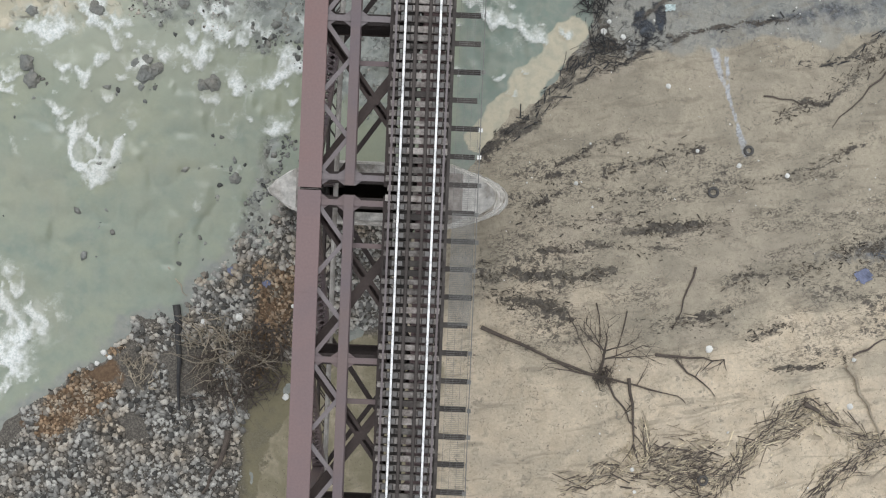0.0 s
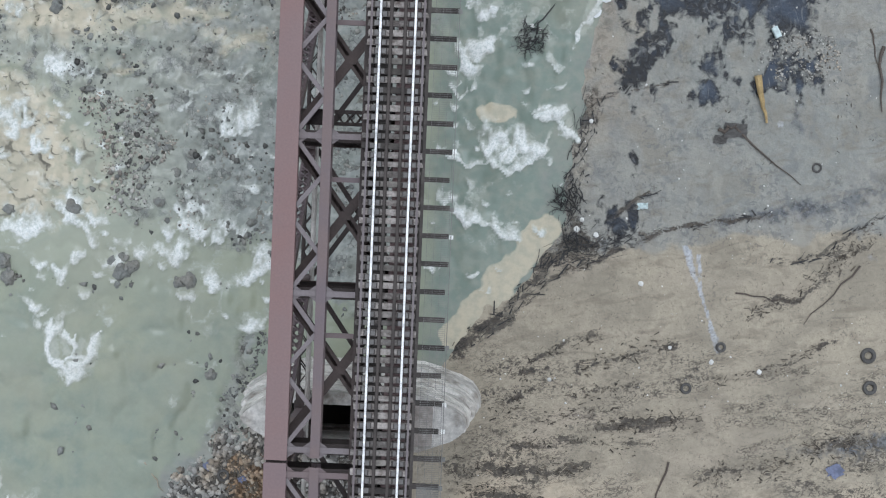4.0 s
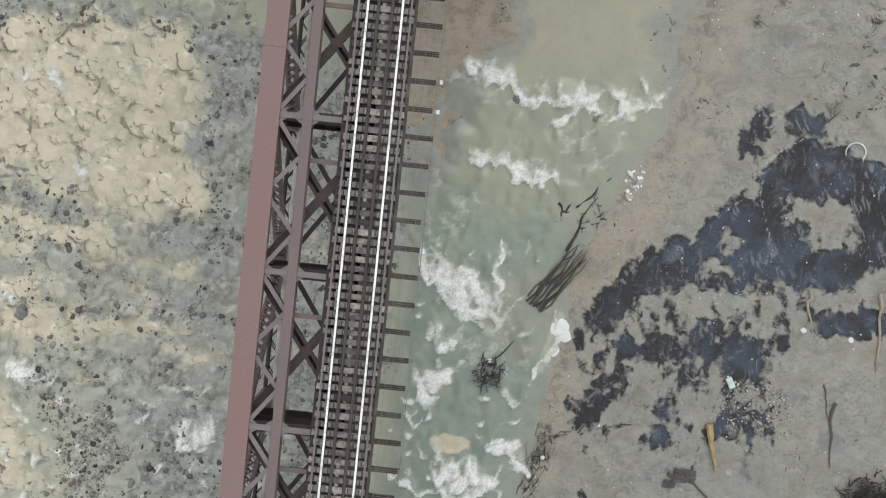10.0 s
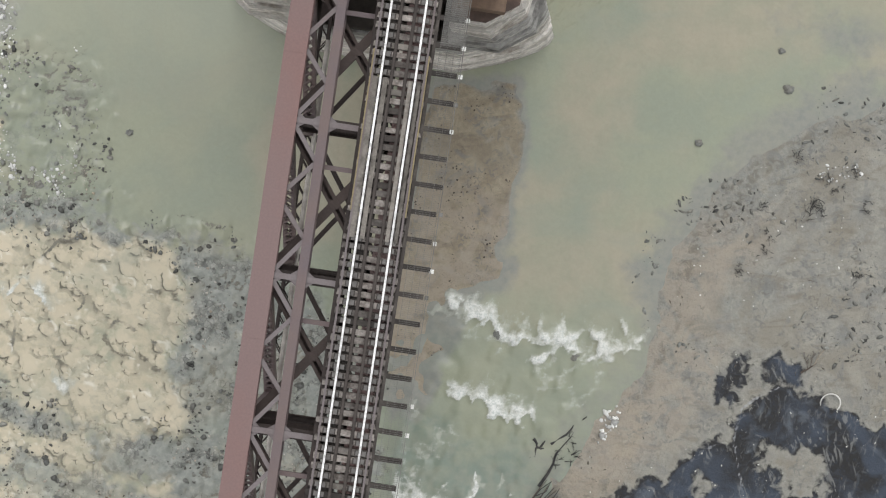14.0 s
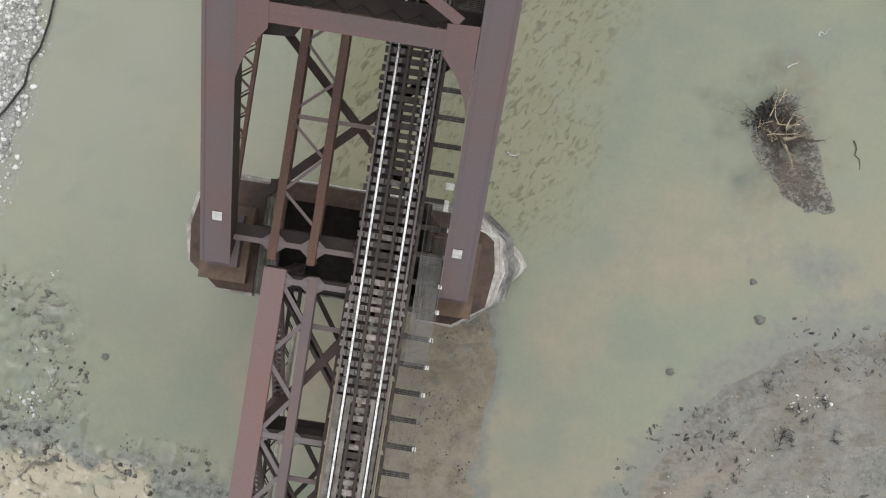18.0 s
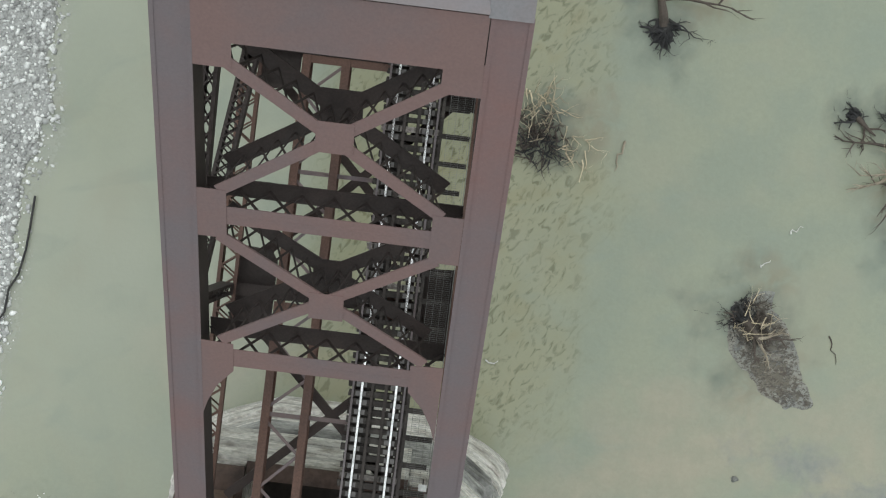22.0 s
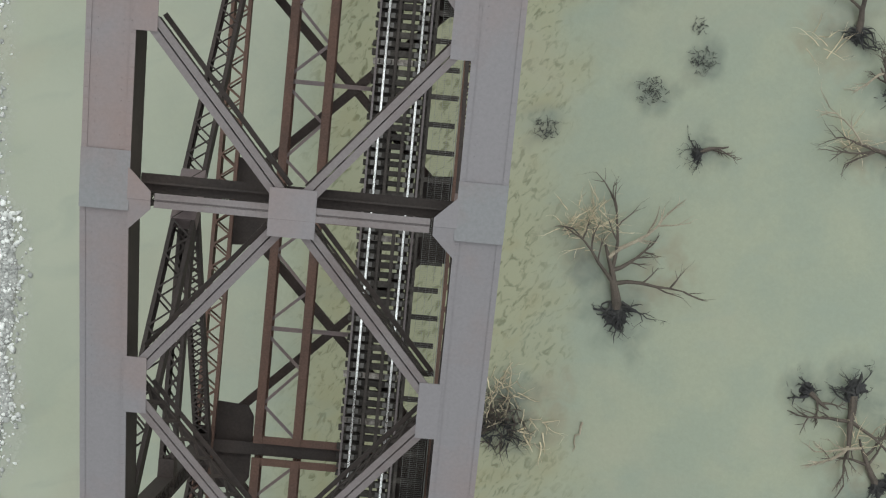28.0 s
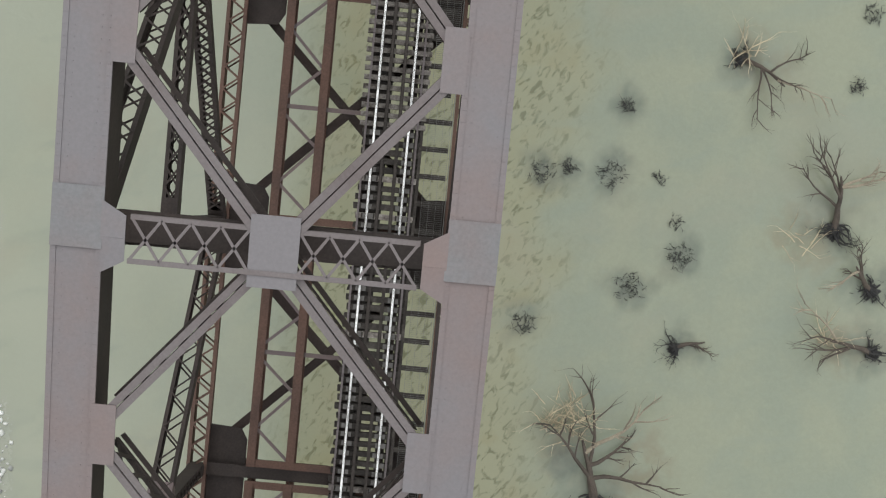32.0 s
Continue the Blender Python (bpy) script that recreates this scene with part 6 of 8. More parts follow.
for north in (False, True):
    up = (0, SN if north else -SN, CS)
    for sx in (-1, 1):
        cx_ = CX if sx < 0 else CX + 0.06
        p, q = on_end(sx * cx_, 59.35, 0, north), on_end(sx * cx_, HIPY, 0, north)
        chord_box(p, q, 1.36, 1.5, up, POSTSTEEL, "end_post", "broad sloping riveted end post")
        # portal bracket with its rounded knee, strut bracket and hip bracket
        knee = [(sx * 4.72, 67.1), (sx * 4.5, 67.75), (sx * 4.1, 68.5), (sx * 3.55, 69.1), (sx * 3.45, 69.2), (sx * 3.45, 70.35), (sx * 4.72, 70.4)]
        end_plate(knee[::sx], PORTAL, "portal knee plate", "knee_plate", north)
        end_plate(outline(sx * 4.2, 75.4, 1.1, 1.7), PORTAL, "", "gusset", north)
        end_plate(outline(sx * 4.1, 80.75, 1.35, 1.0), PORTAL, "", "gusset", north)
        end_plate(outline(sx * 5.3, 61.5, 0.42, 0.36), WHITE, "small bright white square plate", "white_plate", north, 0.09)
    for y, w, nm in ((69.75, 1.15, "portal_strut"), (75.35, 1.0, "sway_strut")):
        b = Solid()
        bar(b, on_end(-4.7, y, 0, north), on_end(4.7, y, 0, north), w * 0.78, 0.05, up, 0, -0.03)
        bar(b, on_end(-4.7, y, 0.2, north), on_end(4.7, y, 0.2, north), 0.05, 0.4, up, 0, 0)
        part(nm, b, PORTAL, truss, "flat transverse strut between the end posts")
        # underside darker than the strut above it: shade put into the colour
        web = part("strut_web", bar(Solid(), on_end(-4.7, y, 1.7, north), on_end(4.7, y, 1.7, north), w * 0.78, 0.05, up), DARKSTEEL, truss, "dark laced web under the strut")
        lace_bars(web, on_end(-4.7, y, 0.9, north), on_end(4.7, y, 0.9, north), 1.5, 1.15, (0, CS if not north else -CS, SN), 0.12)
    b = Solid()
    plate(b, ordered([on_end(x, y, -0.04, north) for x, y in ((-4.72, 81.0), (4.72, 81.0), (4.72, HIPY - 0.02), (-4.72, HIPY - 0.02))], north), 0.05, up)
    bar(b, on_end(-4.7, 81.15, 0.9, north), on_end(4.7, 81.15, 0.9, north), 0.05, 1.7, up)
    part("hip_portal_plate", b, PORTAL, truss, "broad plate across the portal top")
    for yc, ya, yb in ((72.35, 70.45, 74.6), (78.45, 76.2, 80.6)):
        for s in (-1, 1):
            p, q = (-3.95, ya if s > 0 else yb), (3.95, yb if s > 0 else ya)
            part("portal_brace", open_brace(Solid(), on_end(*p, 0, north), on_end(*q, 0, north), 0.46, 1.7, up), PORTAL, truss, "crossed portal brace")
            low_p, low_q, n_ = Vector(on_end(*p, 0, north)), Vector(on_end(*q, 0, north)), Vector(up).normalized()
            # lower flange and lacing carry their shade in the darker steel
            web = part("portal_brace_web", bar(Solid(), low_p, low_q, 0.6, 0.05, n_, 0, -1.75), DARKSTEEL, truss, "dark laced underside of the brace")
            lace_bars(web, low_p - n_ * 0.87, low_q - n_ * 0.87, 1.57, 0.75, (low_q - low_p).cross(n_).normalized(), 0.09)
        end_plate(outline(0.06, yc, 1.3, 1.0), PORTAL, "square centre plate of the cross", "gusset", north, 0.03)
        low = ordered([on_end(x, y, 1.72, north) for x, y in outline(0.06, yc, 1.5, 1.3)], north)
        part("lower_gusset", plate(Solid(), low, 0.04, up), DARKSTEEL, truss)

for i in range(2, 10):
    ya, yb, za, zb = PY[i], PY[i + 1], TOPZ[i], TOPZ[i + 1]
    if i == 2:
        ya, za = HIPY, HIPZ
    if i == 9:
        yb, zb = 2 * MIDY - HIPY, HIPZ
    d = Vector((0, yb - ya, zb - za)).normalized()
    up = (0, -d.z, d.y)
    slope = (zb - za) / (yb - ya)

    def on_top(x, y, drop=0.0):
        return Vector((x, y, za + slope * (y - ya))) - Vector(up) * drop

    for sx in (-1, 1):
        chord_box((sx * CX, ya, za), (sx * CX, yb, zb), 1.4, 1.45, up, CHORD, "top_chord", "broad riveted grey-mauve top chord")
        ym = PY[i] + PANEL / 2 + (0 if i < 6 else 0)
        part("gusset", plate(Solid(), [on_top(x, y, -0.05) for x, y in outline(sx * 4.42, ym, 0.68, 1.75)], 0.035, up), CHORD, truss, "chord gusset plate")
        for yp in ((PY[i], 1), (PY[i + 1], -1)):
            if (i == 2 and yp[1] > 0) or (i == 9 and yp[1] < 0):
                continue
            y, s = yp
            far, flat = (0.9, 0.25) if (i + (s < 0)) % 2 else (1.0, 0.62)
            edge = [(sx * 4.72, y), (sx * 4.05, y), (sx * 4.05, y + s * flat), (sx * 4.72, y + s * far)]
            part("gusset", plate(Solid(), [on_top(px, py, -0.05) for px, py in (edge if sx * s < 0 else edge[::-1])], 0.035, up), CHORD, truss)
        part("splice_plate", plate(Solid(), [on_top(x, y, -0.045) for x, y in outline(sx * CX, PY[i] + 0.5, 1.42, 1.7)], 0.012, up), SPLICE, truss, "bluish-grey splice plate")
        # the V of lateral braces in each half panel
        for y0_, y1_ in ((PY[i] + 0.45, ym - 0.55), (PY[i + 1] - 0.45, ym + 0.55)):
            p, q = on_top(sx * 0.35, y0_), on_top(sx * 4.3, y1_)
            b = Solid()
            for side in (-1, 1):
                bar(b, p, q, 0.2, 0.04, up, side * 0.125, -0.02)
                bar(b, p, q, 0.03, 0.22, up, side * 0.03, -0.15)
            part("lateral_brace", b, LACE, truss, "paired-angle lateral brace")
            # brace underside in dark steel, its shade painted in
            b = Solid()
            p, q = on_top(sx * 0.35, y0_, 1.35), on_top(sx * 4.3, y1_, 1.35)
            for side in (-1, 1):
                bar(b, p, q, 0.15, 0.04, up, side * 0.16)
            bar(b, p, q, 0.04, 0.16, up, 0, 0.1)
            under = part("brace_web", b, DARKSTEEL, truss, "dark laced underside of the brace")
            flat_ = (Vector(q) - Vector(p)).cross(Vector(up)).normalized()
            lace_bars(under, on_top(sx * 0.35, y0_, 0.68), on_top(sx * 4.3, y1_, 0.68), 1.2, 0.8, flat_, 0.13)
    size = (1.36, 1.4) if (i % 2) else (1.36, 2.0)
    if i > 2:
        part("gusset", plate(Solid(), [on_top(x, y, -0.06) for x, y in outline(0.0, PY[i], *size)], 0.035, up), CHORD, truss, "square centre gusset of the top bracing")
    if i == 2:
        part("gusset", plate(Solid(), [on_top(x, y, -0.06) for x, y in outline(0.05, HIPY + 0.5, 1.45, 0.8)], 0.035, up), CHORD, truss)

for i in range(2, 11):
    y, z = PY[i], TOPZ[i]
    b = Solid()
    if i in (2, 10):
        s = 1 if i == 2 else -1
        bar(b, (-4.7, HIPY + 0.25 if i == 2 else 2 * MIDY - HIPY - 0.25, HIPZ + 0.08), (4.7, HIPY + 0.25 if i == 2 else 2 * MIDY - HIPY - 0.25, HIPZ + 0.08), 0.55, 0.06)
        part("hip_strut", b, CHORD, truss, "flat strut at the hip")
        p, q = (-4.7, y + s * 0.75, 40.6), (4.7, y + s * 0.75, 40.6)
        girder = part("hip_girder", bar(Solid(), p, q, 0.03, 1.74, (0, 0, 1), 0, -0.9), DARKSTEEL, truss, "dark plate girder behind the hip")
        part("top_flange", bar(Solid(), p, q, 0.7, 0.03, (0, 0, 1), 0, -0.015), DARKSTEEL, girder)
        part("bottom_flange", bar(Solid(), p, q, 0.7, 0.03, (0, 0, 1), 0, -1.785), DARKSTEEL, girder)
    elif i % 2:
        for side in (-1, 1):
            bar(b, (-3.95, y, z), (3.95, y, z), 0.18, 0.05, (0, 0, 1), side * 0.12, 0.0)
        bar(b, (-3.95, y, z), (3.95, y, z), 0.05, 0.3, (0, 0, 1), 0, -0.18)
        part("top_strut", b, LACE, truss, "slim strut across the top chords")
        b = Solid()
        off = 0.5 if i < 6 else -0.5
        bar(b, (-4.7, y + off, z - 1.5), (4.7, y + off, z - 1.5), 0.55, 0.06)
        bar(b, (-4.7, y + off, z - 1.3), (4.7, y + off, z - 1.3), 0.06, 0.4)
        part("sway_beam", b, DARKSTEEL, truss, "dark brown sway beam under the strut")
    else:
        for side in (-1, 1):
            bar(b, (-3.95, y, z), (3.95, y, z), 0.14, 0.06, (0, 0, 1), side * 0.6)
            bar(b, (-3.95, y, z), (3.95, y, z), 0.04, 0.4, (0, 0, 1), side * 0.66, -0.2)
        for x0, x1 in ((-3.9, -0.68), (0.68, 3.9)):
            lacing(b, (x0, y, z + 0.03), (x1, y, z + 0.03), 1.15, 0.8, (0, 0, 1), 0, 0.08, True)
        part("top_strut", b, LACE, truss, "wide strut with crossed lacing")
        b = Solid()
        beam(b, (-4.7, y + 0.3, z - 1.4), (4.7, y + 0.3, z - 1.4), 0.9, 0.5)
        laced(b, (-4.7, y, z - 7.6), (4.7, y, z - 7.6), 1.0, 0.9, (0, 0, 1), 0.9, True)
        for s in (-1, 1):
            laced(b, (-4.5 * s, y, z - 7), (4.5 * s, y, z - 1.8), 0.5, 0.4, (0, 1, 0), 0.8)
        part("sway_frame", b, DARKSTEEL, truss, "deep dark laced sway frame")

LOWZ = 23.3
for sx in (-1, 1):
    x = sx * 5.3
    for i in range(12):
        b = Solid()
        for s in (-1, 1):
            bar(b, (x, PY[i], LOWZ), (x, PY[i + 1], LOWZ), 0.05, 0.95, (0, 0, 1), s * 0.36, -0.48)
            bar(b, (x, PY[i], LOWZ), (x, PY[i + 1], LOWZ), 0.16, 0.03, (0, 0, 1), s * 0.38, 0.0)
        lacing(b, (x, PY[i], LOWZ), (x, PY[i + 1], LOWZ), 0.68, 0.5, (0, 0, 1), 0.0, 0.08)
        lacing(b, (x, PY[i], LOWZ), (x, PY[i + 1], LOWZ), 0.68, 0.5, (0, 0, 1), -0.93, 0.08)
        part("bottom_chord", b, RUST, truss, "rusty laced bottom chord")
    for i in range(1, 12):
        end = i in (1, 11)
        zt = 31.4 if end else TOPZ[i] - 1.3
        w = 0.75 if i % 2 == 0 else 0.5
        part("post", laced(Solid(), (x, PY[i], zt), (x, PY[i], LOWZ - 0.4), w, 0.62, (1, 0, 0), 0.7, True), DARKSTEEL, truss, "laced vertical post")
    for a, c in ((2, 4), (4, 6), (8, 6), (10, 8)):
        za, zc = TOPZ[a] - 0.9, LOWZ + 0.2
        p, q = Vector((x, PY[a], za)), Vector((x, PY[c], zc))
        part("main_diagonal", laced(Solid(), p, q, 0.9, 0.6, (0, 0, 1), 0.8, False), DARKSTEEL, truss, "laced main diagonal")
        m = p.lerp(q, 0.5)
        part("web_plate", bar(Solid(), m - (q - p).normalized() * 1.2, m + (q - p).normalized() * 1.2, 0.94, 0.64), STEEL, truss, "solid joint plate of the diagonal")
        part("sub_diagonal", laced(Solid(), m, (x, PY[a], LOWZ), 0.72, 0.45, (0, 0, 1), 0.6, True), DARKSTEEL, truss, "laced sub-diagonal")
        part("mid_strut", laced(Solid(), m, (x, PY[a], m.z - 0.3), 0.6, 0.62, (0, 0, 1), 0.75, True), DARKSTEEL, truss, "laced longitudinal strut")
    for a, c in ((1, 2), (11, 10)):
        p = Vector((x, PY[a], 31.6))
        part("sub_diagonal", laced(Solid(), p, (x, PY[c], LOWZ), 0.75, 0.5, (0, 0, 1), 0.65, True), DARKSTEEL, truss, "laced sub-diagonal")
        part("mid_strut", laced(Solid(), p, (x, PY[c], 33.0), 0.6, 0.62, (0, 0, 1), 0.75, True), DARKSTEEL, truss, "laced longitudinal strut")

for i in range(13):
    y = PY[i]
    if i == 0:
        y += 0.3
    if i == 12:
        y -= 0.3
    part("floor_beam", beam(Solid(), (-4.9, y, 22.9 if 0 < i < 12 else 22.3), (4.9, y, 22.9 if 0 < i < 12 else 22.3), 0.55, 1.7), DARKSTEEL, truss, "deep dark floor beam")
    for sx in (-1, 1):
        if 0 < i < 12:
            part("floor_gusset", plate(Solid(), [(sx * 4.95, y - 2.0, 22.55), (sx * 3.5, y - 1.9, 22.55), (sx * 3.2, y - 1.4, 22.55), (sx * 3.2, y + 1.4, 22.55), (sx * 3.5, y + 1.9, 22.55), (sx * 4.95, y + 2.0, 22.55)][::sx], 0.04), DARKSTEEL, truss, "dark lateral gusset plate")
    for s in (-1, 1):
        if i in (0, 12):
            if (s > 0) == (i == 0):
                b = Solid()
                ye = y - s * 0.35
                bar(b, (-4.7, ye, 23.2), (3.4, ye, 23.2), 0.24, 0.05)
                for x_, g in ((-2.7, 1), (-1.3, -1), (-0.9, 1), (-3.06, -1)):
                    plate(b, [(x_, ye - 0.42, 23.19), (x_ + g * 0.36, ye - 0.12, 23.19), (x_ + g * 0.36, ye + 0.12, 23.19), (x_, ye + 0.42, 23.19)][::g], 0.02)
                part("end_strut", b, STEEL, truss, "grey-mauve end strut with corner gussets")
            continue
        b = Solid()
        bar(b, (-3.08, y + s * 0.5, 23.22), (-0.5, y + s * 0.5, 23.22), 0.34, 0.06)
        bar(b, (-0.5, y + s * 0.5, 23.22), (3.08, y + s * 0.5, 23.22), 0.34, 0.06)
        part("end_strut", b, RUST, truss, "brown strut between stringer ends")
    if i == 12:
        break
    yn = PY[i + 1] - (0.3 if i == 11 else 0)
    for x in (-2.88, -1.11, 1.11, 2.88):
        # stringers covered by the track get a shaded, darker colour
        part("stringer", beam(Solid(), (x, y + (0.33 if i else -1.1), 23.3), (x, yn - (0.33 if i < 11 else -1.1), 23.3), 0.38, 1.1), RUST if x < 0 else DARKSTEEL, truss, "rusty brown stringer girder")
    L = yn - y
    zig = [(-1.2, 0.06), (-2.8, 0.19), (-1.2, 0.34), (-2.8, 0.47), None, (-2.8, 0.53), (-1.2, 0.66), (-2.8, 0.81), (-1.2, 0.94)]
    for a, c in zip(zig, zig[1:]):
        if a and c:
            part("lateral_bar", bar(Solid(), (a[0], y + L * a[1], 23.2), (c[0], y + L * c[1], 23.2), 0.14, 0.04), STEEL, truss, "slim lateral bracing bar")
    b = Solid()
    bar(b, (-2.8, y + L / 2, 23.18), (-1.2, y + L / 2, 23.18), 0.2, 0.05)
    bar(b, (-1.0, y + L / 2, 23.0), (1.0, y + L / 2, 23.0), 0.2, 0.05)
    part("cross_strut", b, STEEL, truss)
    for s in (-1, 1):
        p, q = (-4.4, y + L / 2 - s * (L / 2 - 1.2), 21.9), (4.4, y + L / 2 + s * (L / 2 - 1.2), 21.9 + 0.04 * s)
        b = Solid()
        bar(b, p, q, 0.4, 0.03)
        for side in (-1, 1):
            bar(b, p, q, 0.03, 0.3, (0, 0, 1), side * 0.18, -0.17)
        part("bottom_brace", b, BRACE, truss, "dark brown diagonal floor brace")

# ---- railway track ----
track = thing("railway_track", "single railway track with bright rails on timber ties", "railway track", (0, 0.81, 0))
Y0, Y1 = -54.6, FAR + 1
for x in (1.335, 2.865):
    b = Solid()
    bar(b, (x, Y0, 23.6), (x, Y1, 23.6), 0.15, 0.03)
    bar(b, (x, Y0, 23.665), (x, Y1, 23.665), 0.03, 0.1)
    bar(b, (x, Y0, 23.73), (x, Y1, 23.73), 0.085, 0.05)
    rail = part("rail", b, RAILSIDE, track, "rusty steel running rail")
    # head made wider than a real one: its glare put into the shape
    part("railhead", bar(Solid(), (x, Y0, 23.762), (x, Y1, 23.762), 0.098, 0.014), RAILTOP, rail, "polished bright railhead")
for x in (1.80, 2.42):
    b = Solid()
    bar(b, (x, Y0, 23.6), (x, Y1, 23.6), 0.16, 0.03)
    bar(b, (x, Y0, 23.66), (x, Y1, 23.66), 0.04, 0.1)
    bar(b, (x, Y0, 23.71), (x, Y1, 23.71), 0.1, 0.04)
    part("guard_rail", b, RAILSIDE, track, "dark rusty inner guard rail")
for x in (0.93, 3.25):
    part("spacer_bar", bar(Solid(), (x, Y0, 23.62), (x, Y1, 23.62), 0.09, 0.09), LACE, track, "narrow grey tie spacer bar")


def tie_mesh(seed, mat, long=0.0):
    r = random.Random(seed)
    bm = bmesh.new()
    bmesh.ops.create_cube(bm, size=1)
    x0, x1 = 0.86 - r.random() * 0.14 - long, 3.30 + r.random() * 0.10
    w = 0.245 + r.random() * 0.05
    for v in bm.verts:
        v.co = Vector((x0 if v.co.x < 0 else x1, v.co.y * w, 23.32 + (0.25 if v.co.z > 0 else 0)))
        v.co += Vector((r.uniform(-0.04, 0.04), r.uniform(-0.012, 0.012), r.uniform(-0.012, 0) if v.co.z > 23.5 else 0))
    bmesh.ops.bevel(bm, geom=bm.edges[:], offset=0.018, segments=1, affect="EDGES")
    for x in (1.335, 2.865):
        made = bmesh.ops.create_cube(bm, size=1)["verts"]
        for v in made:
            v.co = Vector((x + v.co.x * 0.46, v.co.y * 0.22, 23.578 + v.co.z * 0.02))
        for f in {f for v in made for f in v.link_faces}:
            f.material_index = 1
        made = bmesh.ops.create_cube(bm, size=1)["verts"]
        reach = 0.27 + r.random() * 0.05
        for v in made:
            v.co = Vector((x + math.copysign(reach, v.co.x), v.co.y * (w - 0.03), 23.5705 + v.co.z * 0.011))
        for f in {f for v in made for f in v.link_faces}:
            f.material_index = 2
    me = bpy.data.meshes.new("tie")
    bm.to_mesh(me)
    bm.free()
    me.materials.append(mat)
    me.materials.append(PLATE)
    me.materials.append(DARKTIE)
    return me


TIES = [tie_mesh(k, m) for k, m in enumerate((TIE, TIE, TIE, TIE, BALLASTBOARD, TIE, DARKTIE, TIE))]
# ties inside the truss are mostly of the darker wood
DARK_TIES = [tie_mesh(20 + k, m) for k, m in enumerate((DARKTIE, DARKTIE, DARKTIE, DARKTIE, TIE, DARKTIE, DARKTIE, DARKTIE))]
PITCH = 0.413
pick = random.Random(4)
rest = Solid()
for k in range(int((Y1 - Y0) / PITCH)):
    y = Y0 + 0.2 + k * PITCH
    if -14 < y < 110:
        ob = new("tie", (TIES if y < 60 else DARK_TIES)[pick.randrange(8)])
        ob.parent = track
        ob.location = (pick.uniform(-0.05, 0.05), y + pick.uniform(-0.025, 0.025), pick.uniform(-0.006, 0.004))
        ob.rotation_euler = (0, 0, pick.uniform(-0.012, 0.012))
    else:
        block(rest, 0.65, 3.6, y - 0.11, y + 0.11, 23.32, 23.57)
tagged(part("distant_tie_row", rest, TIE, track), kind="stuff")
# dark strips added under the ties to put shade into the gaps
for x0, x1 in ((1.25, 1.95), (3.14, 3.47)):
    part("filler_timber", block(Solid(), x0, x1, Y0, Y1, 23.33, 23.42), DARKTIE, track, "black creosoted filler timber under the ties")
# boards of a short decked stretch beside the rails
for x0, x1 in ((0.98, 1.22), (1.45, 1.66), (2.58, 2.76), (2.98, 3.14)):
    part("deck_board", block(Solid(), x0, x1, 47.2, 54.4, 23.585, 23.66), BALLASTBOARD, track, "worn grey deck board")
for x0, x1 in ((0.84, 0.9), (3.3, 3.36)):
    part("edge_board", block(Solid(), x0, x1, 48.4, 55.6, 23.6, 23.7), YELLOW, track, "faded yellow edge board")

# ---- walkway ----
walkway = thing("side_walkway", "narrow open-grating walkway on dark brackets beside the track", "walkway", (0, 0.81, 0))
BR = 1.24
grate = Solid()
for k in range(14):
    bar(grate, (3.72, BR * (k + 0.5) / 14, 0), (4.72, BR * (k + 0.5) / 14, 0), 0.008, 0.02)
for x in (3.74, 4.06, 4.38, 4.70):
    bar(grate, (x, 0.02, 0), (x, BR - 0.02, 0), 0.014, 0.03)
GRATE_MESH = grate.mesh("grating")
part("walkway_stringer", bar(Solid(), (3.46, Y0, 23.44), (3.46, Y1, 23.44), 0.14, 0.2), DARKTIE, walkway, "dark timber stringer beside the tie ends")
for k in range(28):
    bar(grate, (3.72, BR * (k + 0.5) / 28, 0.002), (4.72, BR * (k + 0.5) / 28, 0.002), 0.017, 0.03)
DENSE_MESH = grate.mesh("grating")
bracket = Solid()
block(bracket, 3.45, 4.72, -0.11, 0.11, -0.22, 0)
bar(bracket, (3.5, 0, -0.5), (4.4, 0, -0.2), 0.1, 0.1)
BRACKET_MESH = bracket.mesh("bracket")
post = Solid()
bar(post, (4.79, 0, -0.25), (4.79, 0, 1.05), 0.05, 0.05, (1, 0, 0))
POST_MESH = post.mesh("handrail_post")
cap = Solid()
block(cap, 4.72, 4.9, -0.09, 0.09, -0.1, 0.03)
CAP_MESH, CAP_GREY = cap.mesh("end_clamp"), cap.mesh("end_clamp")
tip = random.Random(9)
for k in range(int((Y1 - 1 - Y0) / BR)):
    y = Y0 + 0.4 + k * BR
    ob = part("bracket", BRACKET_MESH, DARKTIE, walkway)
    ob.location = (tip.uniform(-0.12, 0.06), y, 23.5)
    if y < 122:
        dense = -3.5 < y < 0.6 or 55.5 < y < 60.5
        part("grating", DENSE_MESH if dense else GRATE_MESH, GRATE, walkway).location = (0, y, 23.52)
    if k % 2 == 0:
        part("handrail_post", POST_MESH, GRATE, walkway).location = (0, y, 23.5)
    if tip.random() < (0.45 if y < 47 else 0.9) and -16 < y < 64:
        white = tip.random() < (0.3 if y < 47 else 0.8)
        part("end_clamp", CAP_MESH if white else CAP_GREY, WHITE if white else GRATE, walkway).location = (tip.uniform(-0.05, 0.05), y + tip.uniform(-0.05, 0.05), 23.5)
cable = Solid()
for z in (24.52, 24.05):
    tube(cable, [(4.79, Y0, z), (4.79, 60, z), (4.79, Y1, z)], [0.016] * 3, 5)
part("handrail_cable", cable, GRATE, walkway, "thin steel handrail cable")

